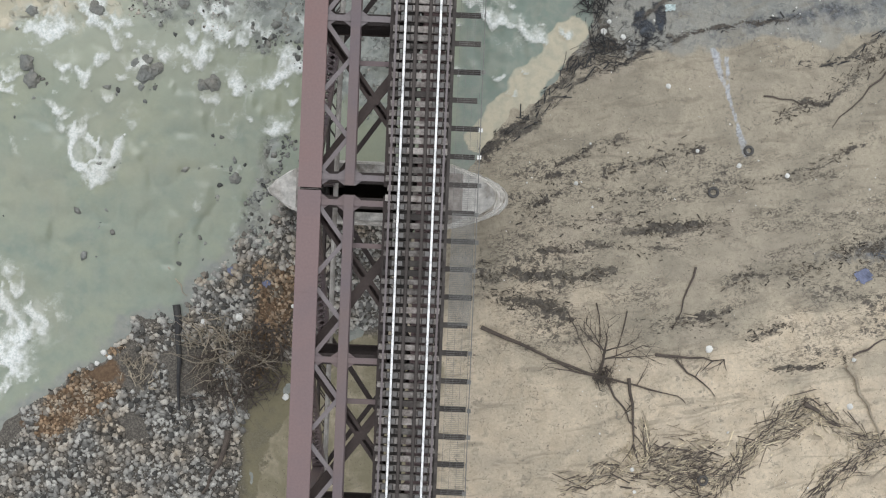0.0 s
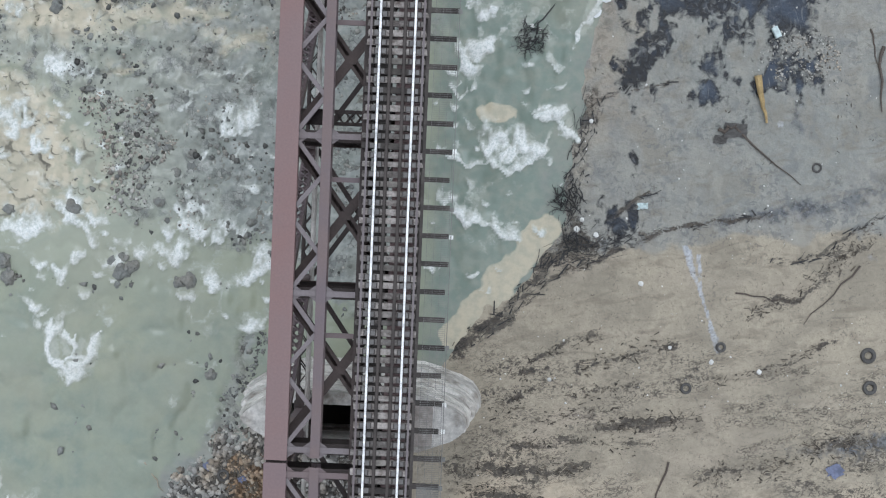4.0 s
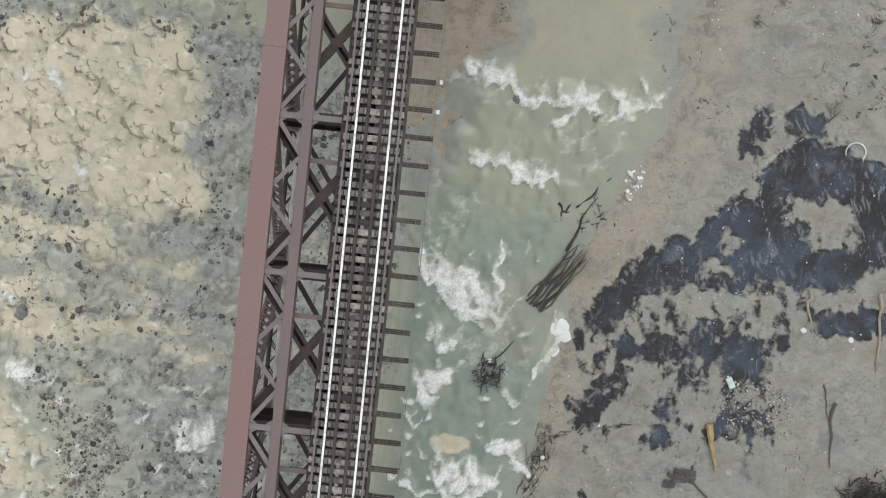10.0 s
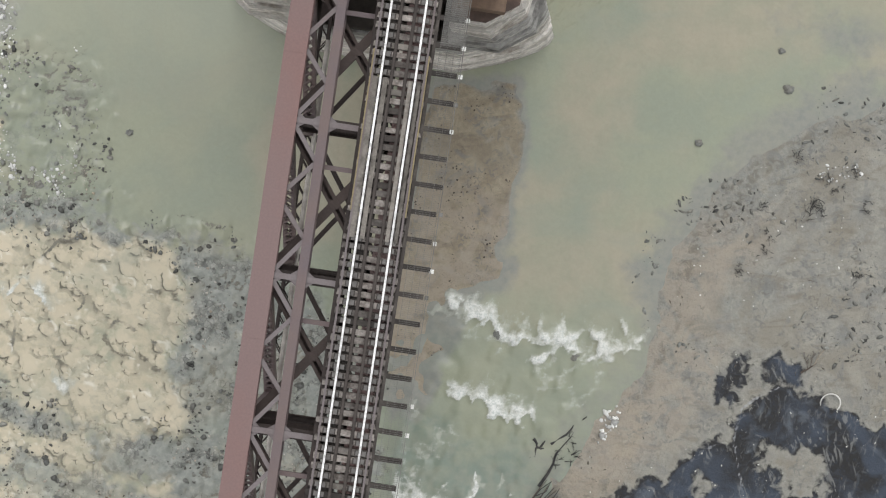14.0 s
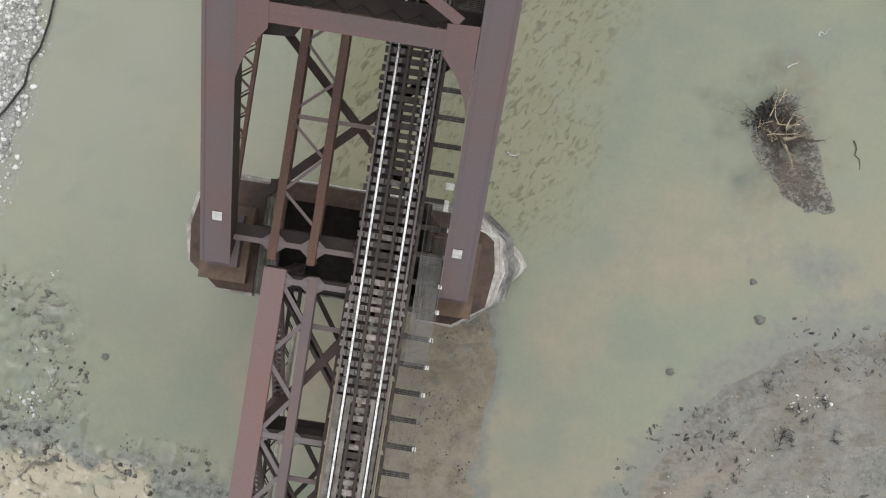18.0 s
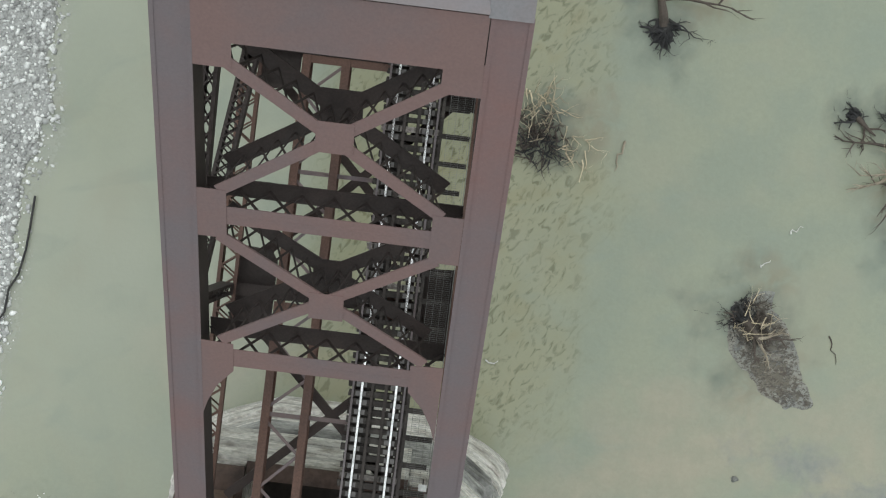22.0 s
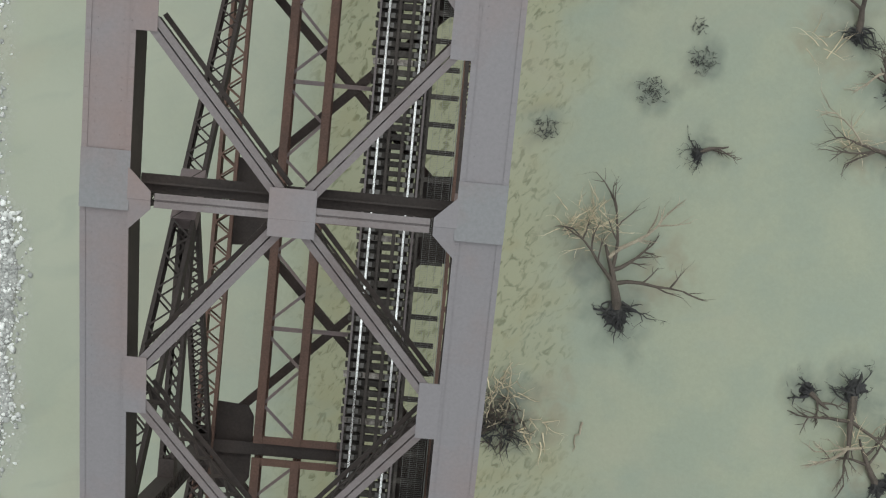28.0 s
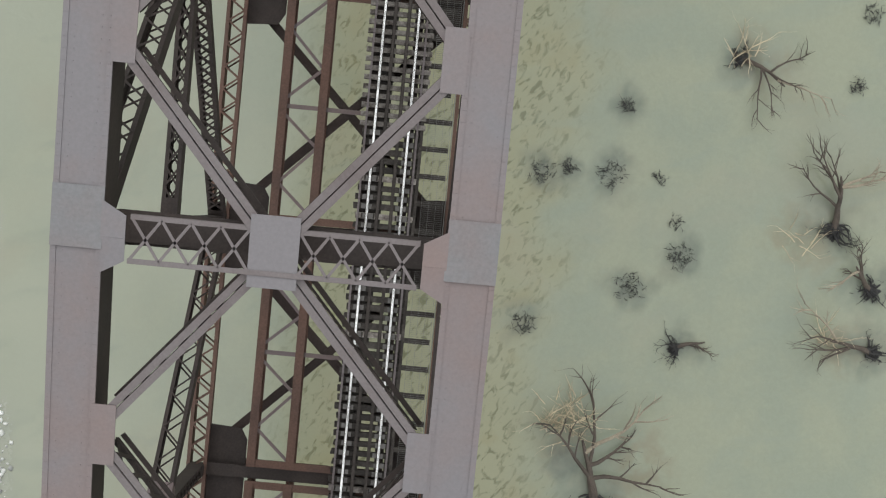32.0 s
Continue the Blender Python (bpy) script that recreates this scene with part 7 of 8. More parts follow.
# signs and a lamp arm by the portal
sign = thing("track_sign", "two small white signs on a post by the portal", "sign", (0, 0.81, 0))
part("post", bar(Solid(), (4.55, 64.3, 23.4), (4.55, 64.3, 25.2), 0.06, 0.06, (1, 0, 0)), DARKSTEEL, sign)
part("sign_plate", block(Solid(), 4.35, 4.72, 64.15, 64.45, 25.2, 25.24), WHITE, sign, "white sign plate")
part("sign_plate", block(Solid(), 4.4, 4.6, 63.2, 63.7, 24.9, 24.94), WHITE, sign, "white sign plate")
arm = thing("lamp_arm", "white forked lamp arm fixed to the end post", "lamp", (0, 0.81, 0))
part("arm", bar(Solid(), (5.9, 62.7, 22.6), (7.0, 62.4, 22.6), 0.07, 0.07), WHITE, arm)
part("fork", bar(Solid(), (6.6, 62.9, 22.6), (6.75, 62.4, 22.6), 0.06, 0.06), WHITE, arm)


# ---- dead trees, logs and flotsam ----
def limb(b, r, p, d, length, radius, depth, spread_=0.6, droop=0.0, sides=5, bend=0.22):
    """A crooked tapering limb that forks."""
    pts, rad = [Vector(p)], [radius]
    d = Vector(d).normalized()
    n = 5
    for k in range(n):
        d = (d + Vector((r.uniform(-1, 1), r.uniform(-1, 1), r.uniform(-1, 1) - droop)) * bend).normalized()
        pts.append(pts[-1] + d * length / n)
        rad.append(radius * (1 - 0.75 * (k + 1) / n))
    tube(b, pts, rad, sides)
    if depth:
        for k in range(r.randrange(2, 4) + (depth > 1)):
            i = r.randrange(1, n + 1)
            side = Vector((r.uniform(-1, 1), r.uniform(-1, 1), r.uniform(-0.5, 0.8)))
            limb(b, r, pts[i], d * (1 - spread_) + side * spread_, length * r.uniform(0.4, 0.65), max(rad[i] * 0.7, 0.012), depth - 1, spread_, droop, 4, bend)
    return pts


def dead_tree(x, y, lean, length, seed, label, roots=True, crown=None, radius=0.22, limbs=4, arms=()):
    """A stranded snag: a trunk lying low, a black root plate at its foot and bare forked limbs."""
    r = random.Random(seed)
    owner = thing("dead_tree", label, "dead tree", (x, y, 0), "snags in the river")
    b = Solid()
    pts = limb(b, r, (0, 0, 0.1), (math.cos(lean), math.sin(lean), 0.3), length, radius, 0, sides=8)
    part("trunk", b, BARK, owner, "grey-brown bent trunk")
    arms = list(arms) or [(lean + r.uniform(-1.3, 1.3), length * r.uniform(0.6, 1.1)) for k in range(limbs)]
    for k, (a, long) in enumerate(arms):
        b = Solid()
        start = pts[min(2 + k % 3, 5)]
        tip = limb(b, r, start, (math.cos(a), math.sin(a), 0.12), long, radius * 0.45, 0, sides=6)
        for i in (2, 3, 4, 4, 5):
            c = a + r.choice((-1, 1)) * r.uniform(0.3, 0.8)
            limb(b, r, tip[i], (math.cos(c), math.sin(c), r.uniform(0, 0.3)), long * r.uniform(0.25, 0.45), radius * 0.2, 1, 0.4)
        part("limb", b, BARK if k % 3 < 2 else PALEWOOD, owner, "bare forked limb")
    if roots:
        b = Solid()
        for k in range(int(14 + 46 * radius)):
            a = lean + math.pi + r.uniform(-1.35, 1.35)
            limb(b, r, (r.uniform(-0.3, 0.3) * radius * 4, r.uniform(-0.3, 0.3) * radius * 4, 0.2), (math.cos(a), math.sin(a), r.uniform(-0.05, 0.2)), r.uniform(3.0, 7.6) * radius, radius * r.uniform(0.2, 0.5), 2, 0.6, 0.35, 5, 0.55)
        part("root_tangle", b, BLACKWOOD, owner, "tangle of wet black roots")
        bm = bmesh.new()
        bmesh.ops.create_icosphere(bm, subdivisions=3, radius=1)
        for v in bm.verts:
            v.co = Vector((v.co.x, v.co.y, v.co.z * 0.35)) * radius * 1.7 * (1 + 0.9 * noise.fractal(v.co * 1.6 + Vector((x, y, 0)), 1.0, 2.0, 4))
            v.co -= Vector((math.cos(lean), math.sin(lean), 0)) * radius * 1.8
        me = bpy.data.meshes.new("root_plate")
        bm.to_mesh(me)
        bm.free()
        part("root_plate", me, BLACKWOOD, owner, "lumpy black root plate")
    if crown:
        b = Solid()
        cx, cy, cr, n = crown
        for k in range(n):
            a, q = r.uniform(0, 6.28), r.random() ** 0.7 * cr
            limb(b, r, (cx + q * math.cos(a), cy + q * math.sin(a), r.uniform(0.1, 0.6)), (r.uniform(-1, 1), r.uniform(-0.4, 1), r.uniform(0.1, 0.5)), r.uniform(0.8, 1.9), 0.04, 1, 0.45)
        part("twig_crown", b, STRAW, owner, "bleached twigs of the crown")
    return owner


def brush(x, y, wide, n, seed, mat, label, long=1.4, name="brush_pile", flat=0.35):
    r = random.Random(seed)
    b = Solid()
    for k in range(n):
        a, q = r.uniform(0, 6.28), r.random() ** 0.6 * wide
        px, py = x + q * math.cos(a), y + q * math.sin(a)
        h = max(float(ground_height(np.array([px]), np.array([py]))[0]), 0.0)
        t = r.uniform(0, 6.28)
        limb(b, r, (px, py, h + 0.12), (math.cos(t), math.sin(t), r.uniform(0, flat)), r.uniform(0.5, 1.1) * long, r.uniform(0.025, 0.07) * min(1.0, long), 1, bend=0.4)
    return tagged(part(name, b, mat), label, "driftwood", "" if name in ("driftwood_heap", "brush_pile") else "drifts of brushwood", "stuff" if name in ("driftwood_heap", "brush_pile") else "")


def log(p, q, radius, mat, label, seed=1, name="log", twigs=0, lift=0.8):
    r = random.Random(seed)
    b = Solid()
    pts = []
    for k in range(7):
        x, y = p[0] + (q[0] - p[0]) * k / 6 + r.uniform(-1, 1) * (radius * 0.6 + 0.09), p[1] + (q[1] - p[1]) * k / 6 + r.uniform(-1, 1) * (radius * 0.6 + 0.09)
        h = max(float(ground_height(np.array([x]), np.array([y]))[0]), 0.0)
        pts.append((x, y, h + radius * lift))
    tube(b, pts, [radius * (1 - 0.12 * k) for k in range(7)], 8)
    owner = tagged(part(name, b, mat), label, "driftwood", "stranded logs")
    if twigs:
        b = Solid()
        for k in range(twigs):
            i = r.randrange(1, 7)
            a = r.uniform(0, 6.28)
            limb(b, r, pts[i], (math.cos(a), math.sin(a), r.uniform(0, 0.3)), r.uniform(0.8, 2.2), radius * 0.35, 1)
        part("branch_spray", b, mat, owner)
    return owner


# snags standing in the milky water
dead_tree(16.2, 90.2, radians(95), 4.2, 1, "uprooted dead tree with black roots and pale twig crown", True, (-2.4, 5.0, 1.7, 64), 0.34, 5, ((2.3, 4.4), (1.45, 4.6), (0.75, 4.6), (0.15, 4.4), (0.5, 3.0)))
dead_tree(31.6, 86.0, radians(-100), 4.0, 2, "uprooted dark snag with black roots in the river", True, None, 0.3, 4)
dead_tree(28.9, 86.0, radians(-40), 1.6, 3, "small black stump with roots in the river", True, None, 0.2, 2)
dead_tree(29.6, 108.8, radians(80), 3.4, 4, "bare grey snag with spreading limbs in the river", True, (-2.5, -1.2, 1.2, 10), 0.24, 6)
dead_tree(32.2, 105.2, radians(150), 2.2, 5, "dark snag with curved limbs in the river", True, None, 0.2, 4)
dead_tree(32.6, 101.2, radians(170), 3.2, 6, "dark snag with pale twigs in the river", True, (-2.6, 0.6, 0.8, 12), 0.2, 4)
dead_tree(22.8, 118.8, radians(-10), 3.2, 7, "low branching snag on a shoal in the river", True, (0, 0.3, 0.8, 14), 0.18, 5)
dead_tree(20.5, 100.4, radians(15), 1.8, 8, "short dark stump with one branch in the river", True, None, 0.16, 2)
dead_tree(33.6, 80.6, radians(120), 3.4, 9, "dark snag with pale crown in the river", True, (-1.4, 2.4, 1.0, 14), 0.24, 4)
dead_tree(23.6, 72.6, radians(-50), 1.8, 10, "dead root clump on a small mud islet", True, (0.6, 0.0, 1.5, 16), 0.3, 6)
dead_tree(13.4, -7.4, radians(80), 3.0, 11, "dead stump with dark broken limbs on the mud flat", True, None, 0.12, 8)
dead_tree(28.5, 43.0, radians(40), 1.2, 12, "small dead branch clump beside the dark pool", False, None, 0.07, 3)
for sx_, sy_, sr, sn in ((20.1, 106.0, 0.7, 12), (17.1, 103.9, 0.8, 12), (16.0, 115.2, 0.3, 7), (10.9, 110.6, 0.7, 8), (15.3, 110.9, 0.8, 11), (12.6, 111.0, 0.5, 7), (10.7, 101.0, 0.6, 9),
                         (30.6, 122.4, 0.6, 9), (30.2, 117.8, 0.5, 8), (19.6, 108.2, 0.4, 4), (18.4, 110.8, 0.3, 4)):
    brush(sx_, sy_, sr * 1.15, sn * 5, int(sx_ * 7), BLACKWOOD, "small black twigs of a sunken shrub", 0.42, "sunken_shrub")
brush(9.2, 82.6, 1.7, 70, 30, BARK, "brown dead twigs of a drowned bush by the truss", 1.3, "dead_bush", 0.7)
brush(9.2, 83.9, 1.9, 34, 31, STRAW, "pale dead twigs of a drowned bush by the truss", 1.6, "dead_bush", 0.7)
brush(9.5, 82.0, 1.3, 60, 32, BLACKWOOD, "dark roots of a drowned bush by the truss", 1.3, "dead_bush")
brush(11.8, 82.0, 1.0, 14, 33, STRAW, "pale dead twigs beside a drowned bush", 1.4, "dead_bush", 0.2)
brush(33.7, 19.9, 1.6, 130, 34, BLACKWOOD, "dark tangled dead bush on the grey mud", 1.1, "dead_bush", 0.8)
brush(33.9, 19.6, 1.5, 110, 38, BARK, "brown tangled twigs of a dead bush on the grey mud", 1.1, "dead_bush", 0.8)
log((14.8, 82.8), (14.2, 80.9), 0.09, PALEWOOD, "pale thin floating branch", 3)
log((28.9, 72.2), (29.6, 70.6), 0.05, BARK, "dark thin curved branch in the water", 5)
for wx, wy, ang in ((8.2, 68.1, 0.1), (24.4, 76.2, 0.7), (26.0, 78.6, 0.6)):
    log((wx - 0.4 * math.cos(ang), wy - 0.4 * math.sin(ang)), (wx + 0.4 * math.cos(ang), wy + 0.4 * math.sin(ang)), 0.06, WHITESTONE, "short white stick floating in the river", int(wx))

brush(23.3, 72.6, 1.2, 44, 36, BLACKWOOD, "wet black roots heaped on a small mud islet", 0.6, "root_clump", 0.4)
brush(24.2, 72.7, 1.3, 60, 37, BARK, "grey-brown dead twigs on a small mud islet", 0.9, "dead_bush", 0.6)
# the south mud flat
log((6.0, -4.6), (13.2, -7.6), 0.14, BARK, "long fallen tree trunk lying on the mud", 7, twigs=5)
log((10.2, -6.6), (18.4, -8.6), 0.1, BARK, "slender fallen branch lying on the mud", 8, twigs=4)
log((13.9, -7.8), (15.8, -10.6), 0.09, BARK, "broken branch pointing to the driftwood", 9, twigs=2)
log((15.2, -7.5), (15.9, -12.6), 0.12, BARK, "broken branch in the driftwood", 10, twigs=4)
log((16.8, -6.0), (21.2, -6.2), 0.1, BARK, "forked dark branch lying on the mud", 11, twigs=4)
log((18.1, -6.3), (20.7, -8.4), 0.08, BARK, "side branch of a dark fork on the mud", 12, twigs=2)
log((19.1, -0.5), (17.8, -4.4), 0.08, BARK, "thin curved branch standing out of the mud", 13)
log((28.8, -6.3), (31.2, -10.8), 0.15, PALEWOOD, "bleached driftwood pole on the mud", 14)
log((28.9, -5.4), (31.6, -4.2), 0.08, BARK, "thin stick on the mud flat", 15)
log((26.2, -8.6), (28.4, -9.9), 0.17, BARK, "short dark log beside the driftwood", 16)
log((13.0, -3.0), (13.6, -6.8), 0.05, BARK, "dark limb of the stump on the mud", 17)
log((15.0, -3.4), (14.2, -6.8), 0.05, BARK, "dark limb of the stump on the mud", 18)
log((11.2, -3.6), (13.0, -6.6), 0.045, BARK, "dark limb of the stump on the mud", 19)
log((22.6, 10.2), (26.2, 9.8), 0.06, BARK, "thin straight stick on the mud", 20)
log((30.4, 12.2), (27.0, 8.6), 0.07, BARK, "thin bent stick on the mud", 21)
for cx_, cy_, cw, cn, cs in ((15.6, -12.4, 0.9, 16, 42), (17.8, -12.9, 0.8, 16, 43), (19.6, -13.4, 0.9, 18, 44), (27.0, -9.6, 0.8, 14, 48)):
    brush(cx_, cy_, cw, cn, cs, (STRAW, PALEWOOD, BARK)[cs % 3], "heap of washed-up sticks and reeds on mud", 0.9, "driftwood_heap", 0.12)
brush(13.6, -7.3, 0.7, 46, 49, BARK, "dark broken twigs round a dead stump", 0.8, "driftwood_heap", 0.3)
brush(12.1, 15.6, 0.9, 40, 51, BLACKWOOD, "black tangled debris at the water's edge", 0.9, "driftwood_heap")
brush(12.6, 13.0, 0.7, 24, 52, BLACKWOOD, "black tangled debris at the water's edge", 0.8, "driftwood_heap")
brush(9.3, 25.4, 0.9, 80, 53, BLACKWOOD, "black root clump stranded in the rapids", 0.65, "root_clump", 0.5)
log((9.6, 25.8), (11.2, 28.6), 0.06, BLACKWOOD, "thin dark branch trailing from the root clump", 22)

# the debris raft of planks beside the channel
for k in range(13):
    off = (k - 6) * 0.105
    r_ = random.Random(k)
    a0, a1 = r_.uniform(-0.04, 0.06), r_.uniform(0.8, 1.04)
    px, py = 11.75 + off * 0.8, 29.9 - off * 0.62
    log((px + 2.7 * a0, py + 3.7 * a0), (px + 2.7 * a1, py + 3.7 * a1), 0.075, BARK if k % 3 == 0 else BLACKWOOD, "long dark timber of a stranded raft", 60 + k, "raft_timber", 0, 3.2)
brush(14.6, 35.4, 0.8, 12, 55, BLACKWOOD, "black tangled debris above the stranded raft", 0.6, "driftwood_heap", 0.2)
brush(14.9, 36.6, 0.6, 8, 56, BLACKWOOD, "black tangled debris above the stranded raft", 0.5, "driftwood_heap", 0.2)
for p_, q_ in (((12.7, 35.2), (13.6, 36.8)), ((13.4, 33.6), (15.2, 37.6)), ((13.9, 36.2), (15.6, 38.4)), ((12.6, 36.4), (13.4, 35.8))):
    log(p_, q_, 0.11, BLACKWOOD, "dark stranded timber at the water's edge", int(p_[0] * 10))
gx, gy = scatter(60, 16.2, 18, 36.6, 39.2, lambda x, y: near(x, y, [(16.4, 37), (17.6, 39)]) < 0.5)
stones("pale_bank_stones", gx, gy, sizes_of(gx, 0.1, 0.26, 2), PALEPEBBLE, "pale angular stones at the mud's edge", "stones")

# single finds on the mud
bottle_box = thing("plastic_canister", "pale blue plastic canister lying on pebbles", "canister", (24.4, 26.4, 0.2))
part("body", block(Solid(), -0.2, 0.2, -0.36, 0.36, 0, 0.3), PALEBLUE, bottle_box, "", 0.06)
part("cap", tube(Solid(), [(0, 0.36, 0.15), (0, 0.46, 0.15)], [0.07, 0.07], 8), WHITE, bottle_box)
bottle_box.rotation_euler = (0, 0, radians(28))
log((23.2, 23.5), (24.3, 21.0), 0.23, YELLOWWOOD, "split yellow log lying on grey mud", 23)
log((22.0, 20.5), (26.4, 17.0), 0.08, BARK, "thin bent branch on grey mud", 24)
log((21.2, 20.2), (22.4, 20.6), 0.14, BARK, "short dark stump piece on grey mud", 25)
log((31.0, 25.9), (31.0, 21.8), 0.12, BARK, "straight dark pole lying on grey mud", 26)
log((28.7, 32.6), (28.9, 30.2), 0.13, PALEWOOD, "bleached post by the dark pool", 27)
log((33.2, 33), (33.5, 28), 0.13, PALEWOOD, "bleached pole by the dark pool", 28)
log((30.2, 26.9), (30.9, 24.4), 0.06, BARK, "thin stick on the grey mud", 29)


def ring(x, y, radius, thick, mat, name, label, category, tilt=0.0):
    b = Solid()
    n, k = 20, 6
    v = [((radius + thick * math.cos(2 * math.pi * j / k)) * math.cos(2 * math.pi * i / n), (radius + thick * math.cos(2 * math.pi * j / k)) * math.sin(2 * math.pi * i / n), thick * math.sin(2 * math.pi * j / k)) for i in range(n) for j in range(k)]
    b.add(v, [(i * k + j, ((i + 1) % n) * k + j, ((i + 1) % n) * k + (j + 1) % k, i * k + (j + 1) % k) for i in range(n) for j in range(k)])
    ob = part(name, b, mat)
    z = max(float(ground_height(np.array([x]), np.array([y]))[0]), 0)
    ob.location, ob.rotation_euler = (x, y, z + thick * 0.5), (tilt, 0, 0)
    return tagged(ob, label, category)


ring(21.95, 6.85, 0.24, 0.09, RUBBER, "tyre", "old dark tyre half sunk in the mud", "tyre")
ring(27.35, 18.2, 0.25, 0.07, RUBBER, "tyre", "old dark tyre half sunk in the mud", "tyre")
ring(19.9, 4.2, 0.27, 0.09, RUBBER, "tyre", "old dark tyre half sunk in the mud", "tyre")
ring(20.1, -13.7, 0.26, 0.1, RUBBER, "tyre", "dark tyre beside the driftwood", "tyre")
ring(31.1, 6.7, 0.36, 0.14, RUBBER, "tyre", "large old dark tyre on the mud", "tyre")
ring(31.3, 4.7, 0.33, 0.13, RUBBER, "tyre", "large old dark tyre on the mud", "tyre")
ring(30.6, 41.4, 0.62, 0.045, WHITESTONE, "hoop", "thin white hoop standing out of the dark pool", "hoop", 0.2)
ring(-8.6, -2.4, 0.3, 0.1, RUBBER, "tyre", "dark tyre lying on iron-stained pebbles", "tyre")


def white_lump(x, y, size, label="white lump of foam on the wet mud", flat=0.5, mat=WHITESTONE):
    bm = bmesh.new()
    bmesh.ops.create_icosphere(bm, subdivisions=2, radius=1)
    for v in bm.verts:
        v.co = Vector((v.co.x, v.co.y, v.co.z * flat)) * size * (1 + 0.3 * noise.noise(v.co * 1.5 + Vector((x, y, 0))))
    me = bpy.data.meshes.new("foam_lump")
    bm.to_mesh(me)
    bm.free()
    ob = part("foam_lump", me, mat)
    ob.location = (x, y, max(float(ground_height(np.array([x]), np.array([y]))[0]), 0) + size * flat * 0.5)
    return tagged(ob, label, "foam lump", "white lumps")


for lx, ly, ls in ((16.8, 10.6, 0.17), (20.1, -5.5, 0.24), (24.4, 5.4, 0.16), (11.4, 4.4, 0.13), (21.4, 5.9, 0.15), (18.8, 6.7, 0.12), (13.9, 13.5, 0.17), (29.0, -8.7, 0.2), (15.7, -13.2, 0.14),
                   (29.1, -5.8, 0.14), (15.9, -14.6, 0.12), (13.3, 20.5, 0.14), (13.6, 31.0, 0.12), (28.6, 30.1, 0.2), (31.6, 29.8, 0.18), (9.4, 26.2, 0.16), (9.9, 26.0, 0.1), (12.7, 13.8, 0.2), (13.0, 14.4, 0.14), (12.1, 35.0, 0.12)):
    white_lump(lx, ly, ls)
for lx, ly, ls in ((-9.0, -4.7, 0.24), (-11.2, -5.1, 0.2), (-17.4, -7.3, 0.2), (-17.0, -7.6, 0.16), (-17.8, -8.0, 0.16), (-5.7, -3.9, 0.14), (-6.0, -9.6, 0.22), (-5.4, -9.9, 0.2)):
    white_lump(lx, ly, ls, "white rounded boulder on the gravel bank", 0.7)
white_lump(13.5, 28.7, 0.62, "large bank of white froth at the water's edge", 0.2, FROTH)
white_lump(13.9, 28.2, 0.4, "white froth at the water's edge", 0.2, FROTH)
white_lump(13.3, 27.2, 0.34, "white froth at the water's edge", 0.2, FROTH)

# dark scraps, shells and stones on the north mud
for k, (hx, hy) in enumerate([(27.7, 53.2), (28.2, 55.2), (29.8, 55.8), (29.0, 54.5), (30.9, 53.8), (26.2, 56.3), (24.5, 53.0), (25.0, 50.1), (23.7, 48.7), (31.1, 49.5), (25.2, 51.1)]):
    brush(hx, hy, 0.75 if k == 0 else 0.45, 34 if k == 0 else 12, 80 + k, BLACKWOOD, "black tangle of wet roots on grey mud", 0.5 if k == 0 else 0.4, "root_clump")
gx, gy = scatter(260, 26.5, 32, 55, 60, lambda x, y: near(x, y, [(28.2, 55.2), (29.8, 55.8), (29.0, 54.5), (30.9, 53.8)]) + fbm(x, y, 1, 3, 3) * 0.4 < 0.7)
stones("white_shore_pebbles", gx, gy, sizes_of(gx, 0.06, 0.2, 3), PALEPEBBLE, "white pebbles beside dark rocks on grey mud", "pebbles")
for px_, py_, s_ in ((16.7, 15.4, 0.32), (22.2, 20.3, 0.7), (21.3, 19.7, 0.4)):
    r_ = random.Random(int(px_ * 10))
    sheet_ = Solid()
    z_ = max(float(ground_height(np.array([px_]), np.array([py_]))[0]), 0)
    sheet_.add([(px_ + (i - 3) * s_ / 3 + r_.uniform(-0.05, 0.05), py_ + (j - 3) * s_ / 5 + r_.uniform(-0.05, 0.05), z_ + 0.05 + r_.uniform(0, 0.12)) for i in range(7) for j in range(7)],
               [(i * 7 + j, (i + 1) * 7 + j, (i + 1) * 7 + j + 1, i * 7 + j + 1) for i in range(6) for j in range(6)])
    ob = tagged(part("tarpaulin" if s_ > 0.35 else "plastic_plate", sheet_, RUBBER if s_ > 0.35 else PALEBLUE), "crumpled dark tarpaulin on grey mud" if s_ > 0.35 else "pale blue plastic plate on wet mud", "plastic sheet")
    mod = ob.modifiers.new("thickness", "SOLIDIFY")
    mod.thickness = 0.012

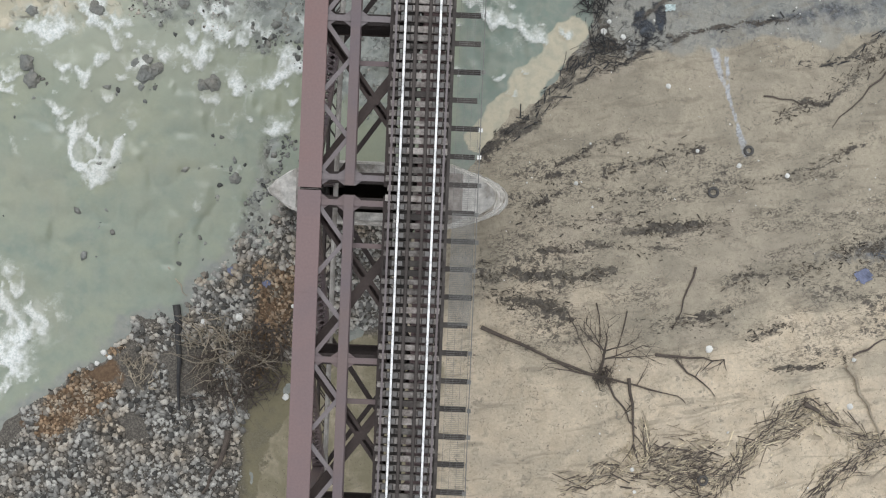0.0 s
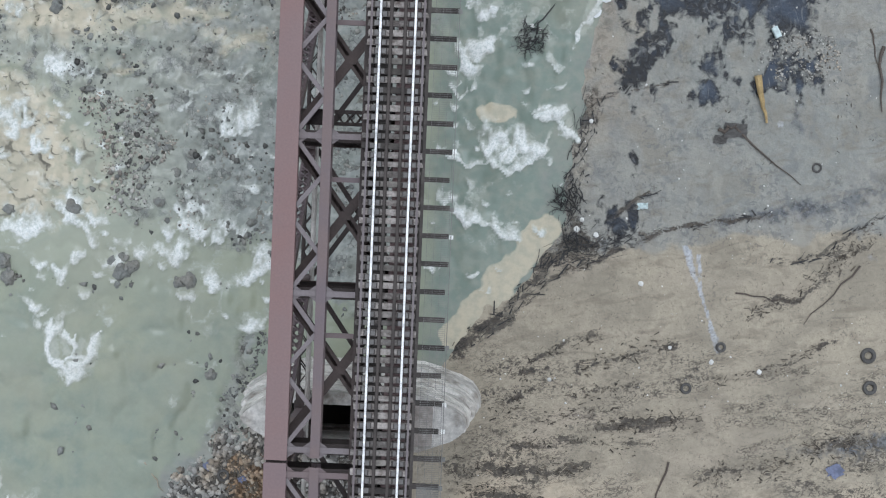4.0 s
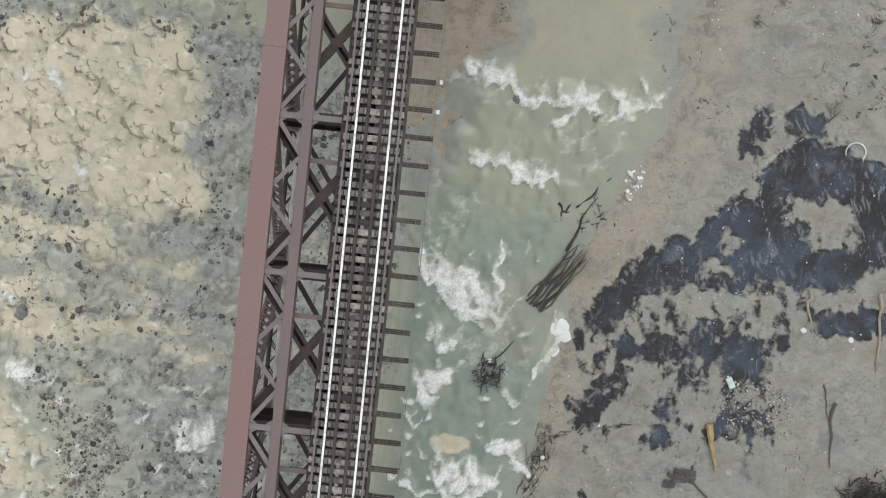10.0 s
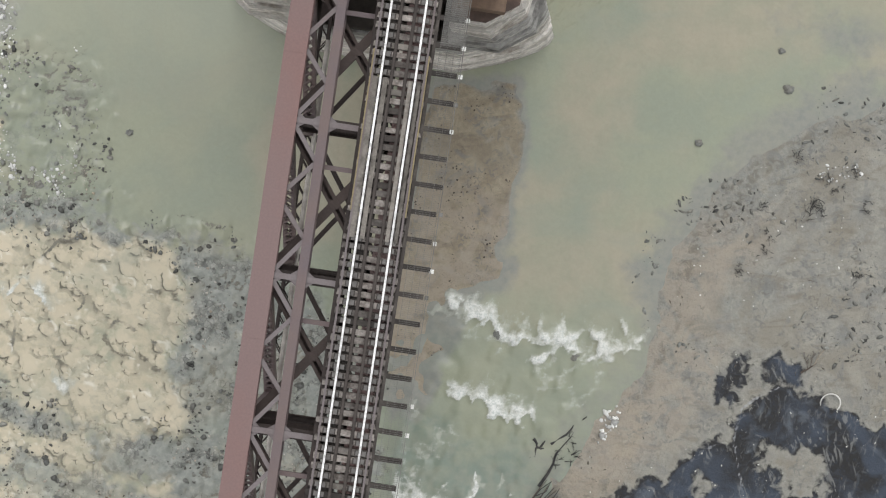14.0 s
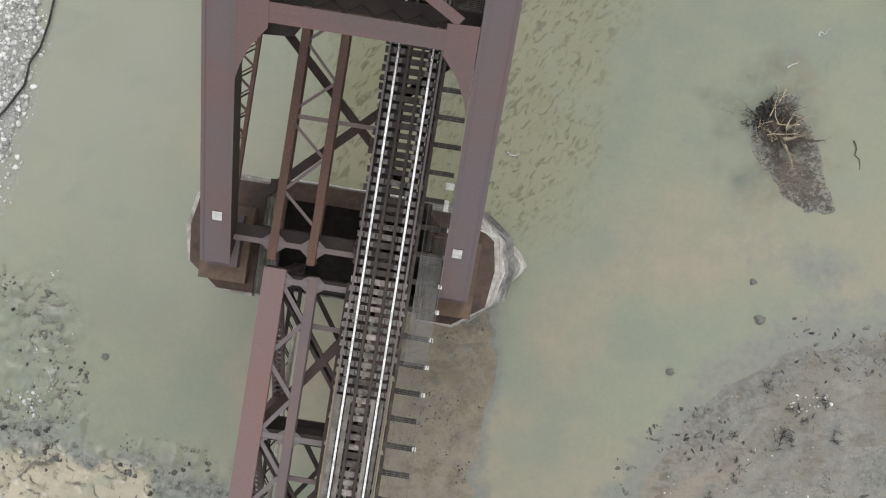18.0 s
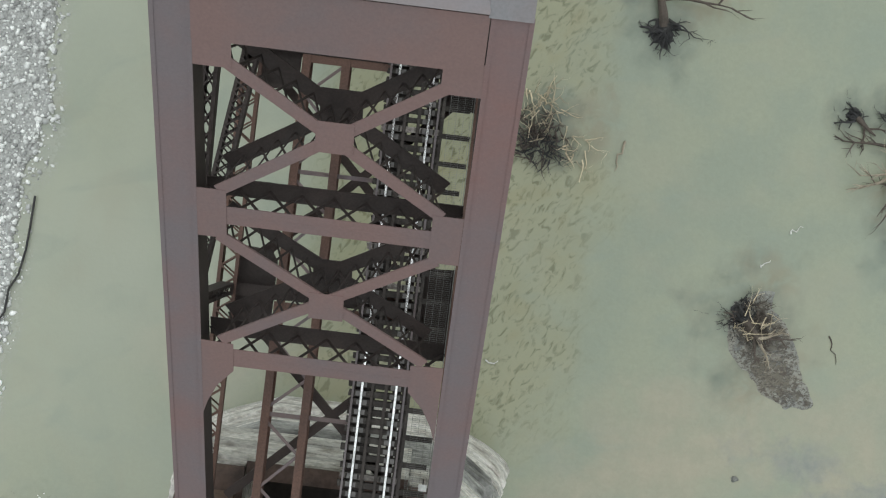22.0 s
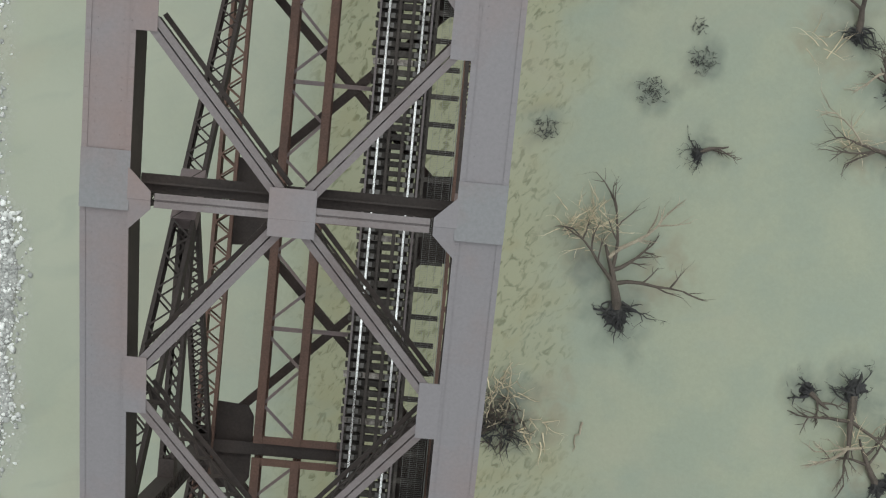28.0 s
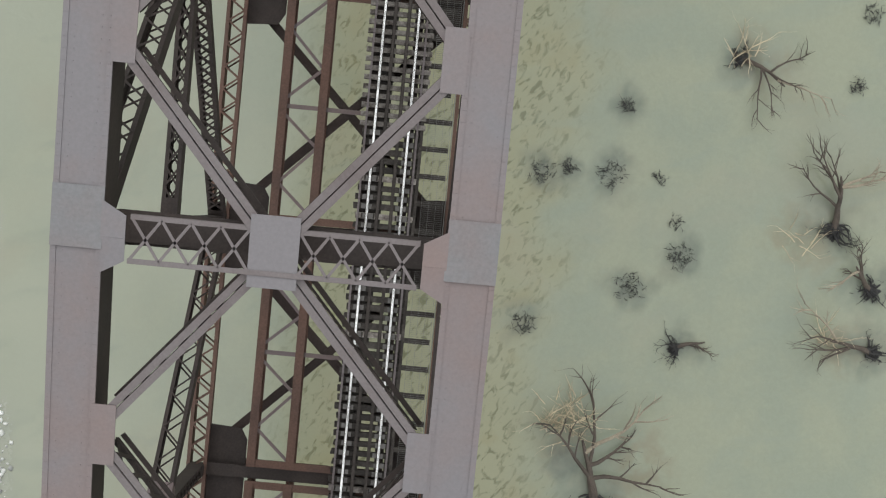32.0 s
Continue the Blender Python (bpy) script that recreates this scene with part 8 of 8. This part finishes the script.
# the south-west gravel bank
log((-13.0, -4.2), (-12.5, -10.6), 0.24, BLACKWOOD, "thick dark log lying on the gravel bank", 33)
log((-9.4, -11.8), (-10.8, -15.8), 0.22, BARK, "dark log at the edge of the gravel bank", 34)
log((-13.6, -1.9), (-12.4, -3.6), 0.07, PALEWOOD, "bleached curved branch in the shallows", 35)
brush(-10.4, -6.4, 1.6, 34, 71, PALEWOOD, "bleached tangle of brushwood on the gravel bank", 1.9, "brush_pile", 0.5)
brush(-9.0, -8.2, 2.4, 150, 72, BARK, "grey-brown tangle of brushwood on the gravel bank", 1.7, "brush_pile", 0.4)
brush(-7.2, -6.8, 1.9, 110, 73, BARK, "grey-brown tangle of brushwood on the gravel bank", 1.5, "brush_pile", 0.4)
brush(-9.6, -7.2, 1.8, 34, 75, PALEWOOD, "long bleached branches on the gravel bank", 2.8, "brush_pile", 0.5)
brush(-15.0, -8.4, 1.2, 30, 74, PALEWOOD, "thin bleached brushwood on the gravel bank", 1.2, "brush_pile", 0.3)
for x_, y_, s_ in ((29.4, -0.6, 0.5), (-9.6, -1.9, 0.3), (-7.4, -2.6, 0.25)):
    cloth = Solid()
    n_ = 7
    r_ = random.Random(int(x_ * 10))
    z_ = max(float(ground_height(np.array([x_]), np.array([y_]))[0]), 0)
    grid_ = [(x_ + (i - 3) * s_ / 3 + 0.25 * s_ * math.sin(j * 1.7 + i), y_ + (j - 3) * s_ / 4 + 0.3 * s_ * math.sin(i * 1.3 + 0.6 * j), z_ + 0.05 + r_.uniform(0, 0.07)) for i in range(n_) for j in range(n_)]
    cloth.add(grid_, [(i * n_ + j, (i + 1) * n_ + j, (i + 1) * n_ + j + 1, i * n_ + j + 1) for i in range(n_ - 1) for j in range(n_ - 1)])
    ob = tagged(part("plastic_sheet", cloth, BLUECLOTH), "crumpled faded blue plastic sheet on the ground", "plastic sheet")
    mod = ob.modifiers.new("thickness", "SOLIDIFY")
    mod.thickness = 0.01
# a dark cable washed along the shingle bank
cable_ = Solid()
line_ = [(-21.4, 75.0), (-21.5, 73.0), (-21.6, 71.6), (-21.9, 70.0), (-22.4, 69.0), (-22.5, 67.6), (-23.3, 66.0), (-24.2, 64.6)]
tube(cable_, [(x, y, max(float(ground_height(np.array([x]), np.array([y]))[0]), 0.0) + 0.22) for x, y in line_], [0.07] * len(line_), 6)
tagged(part("drift_cable", cable_, BLACKWOOD), "dark bent cable lying along the pale shingle bank", "cable")
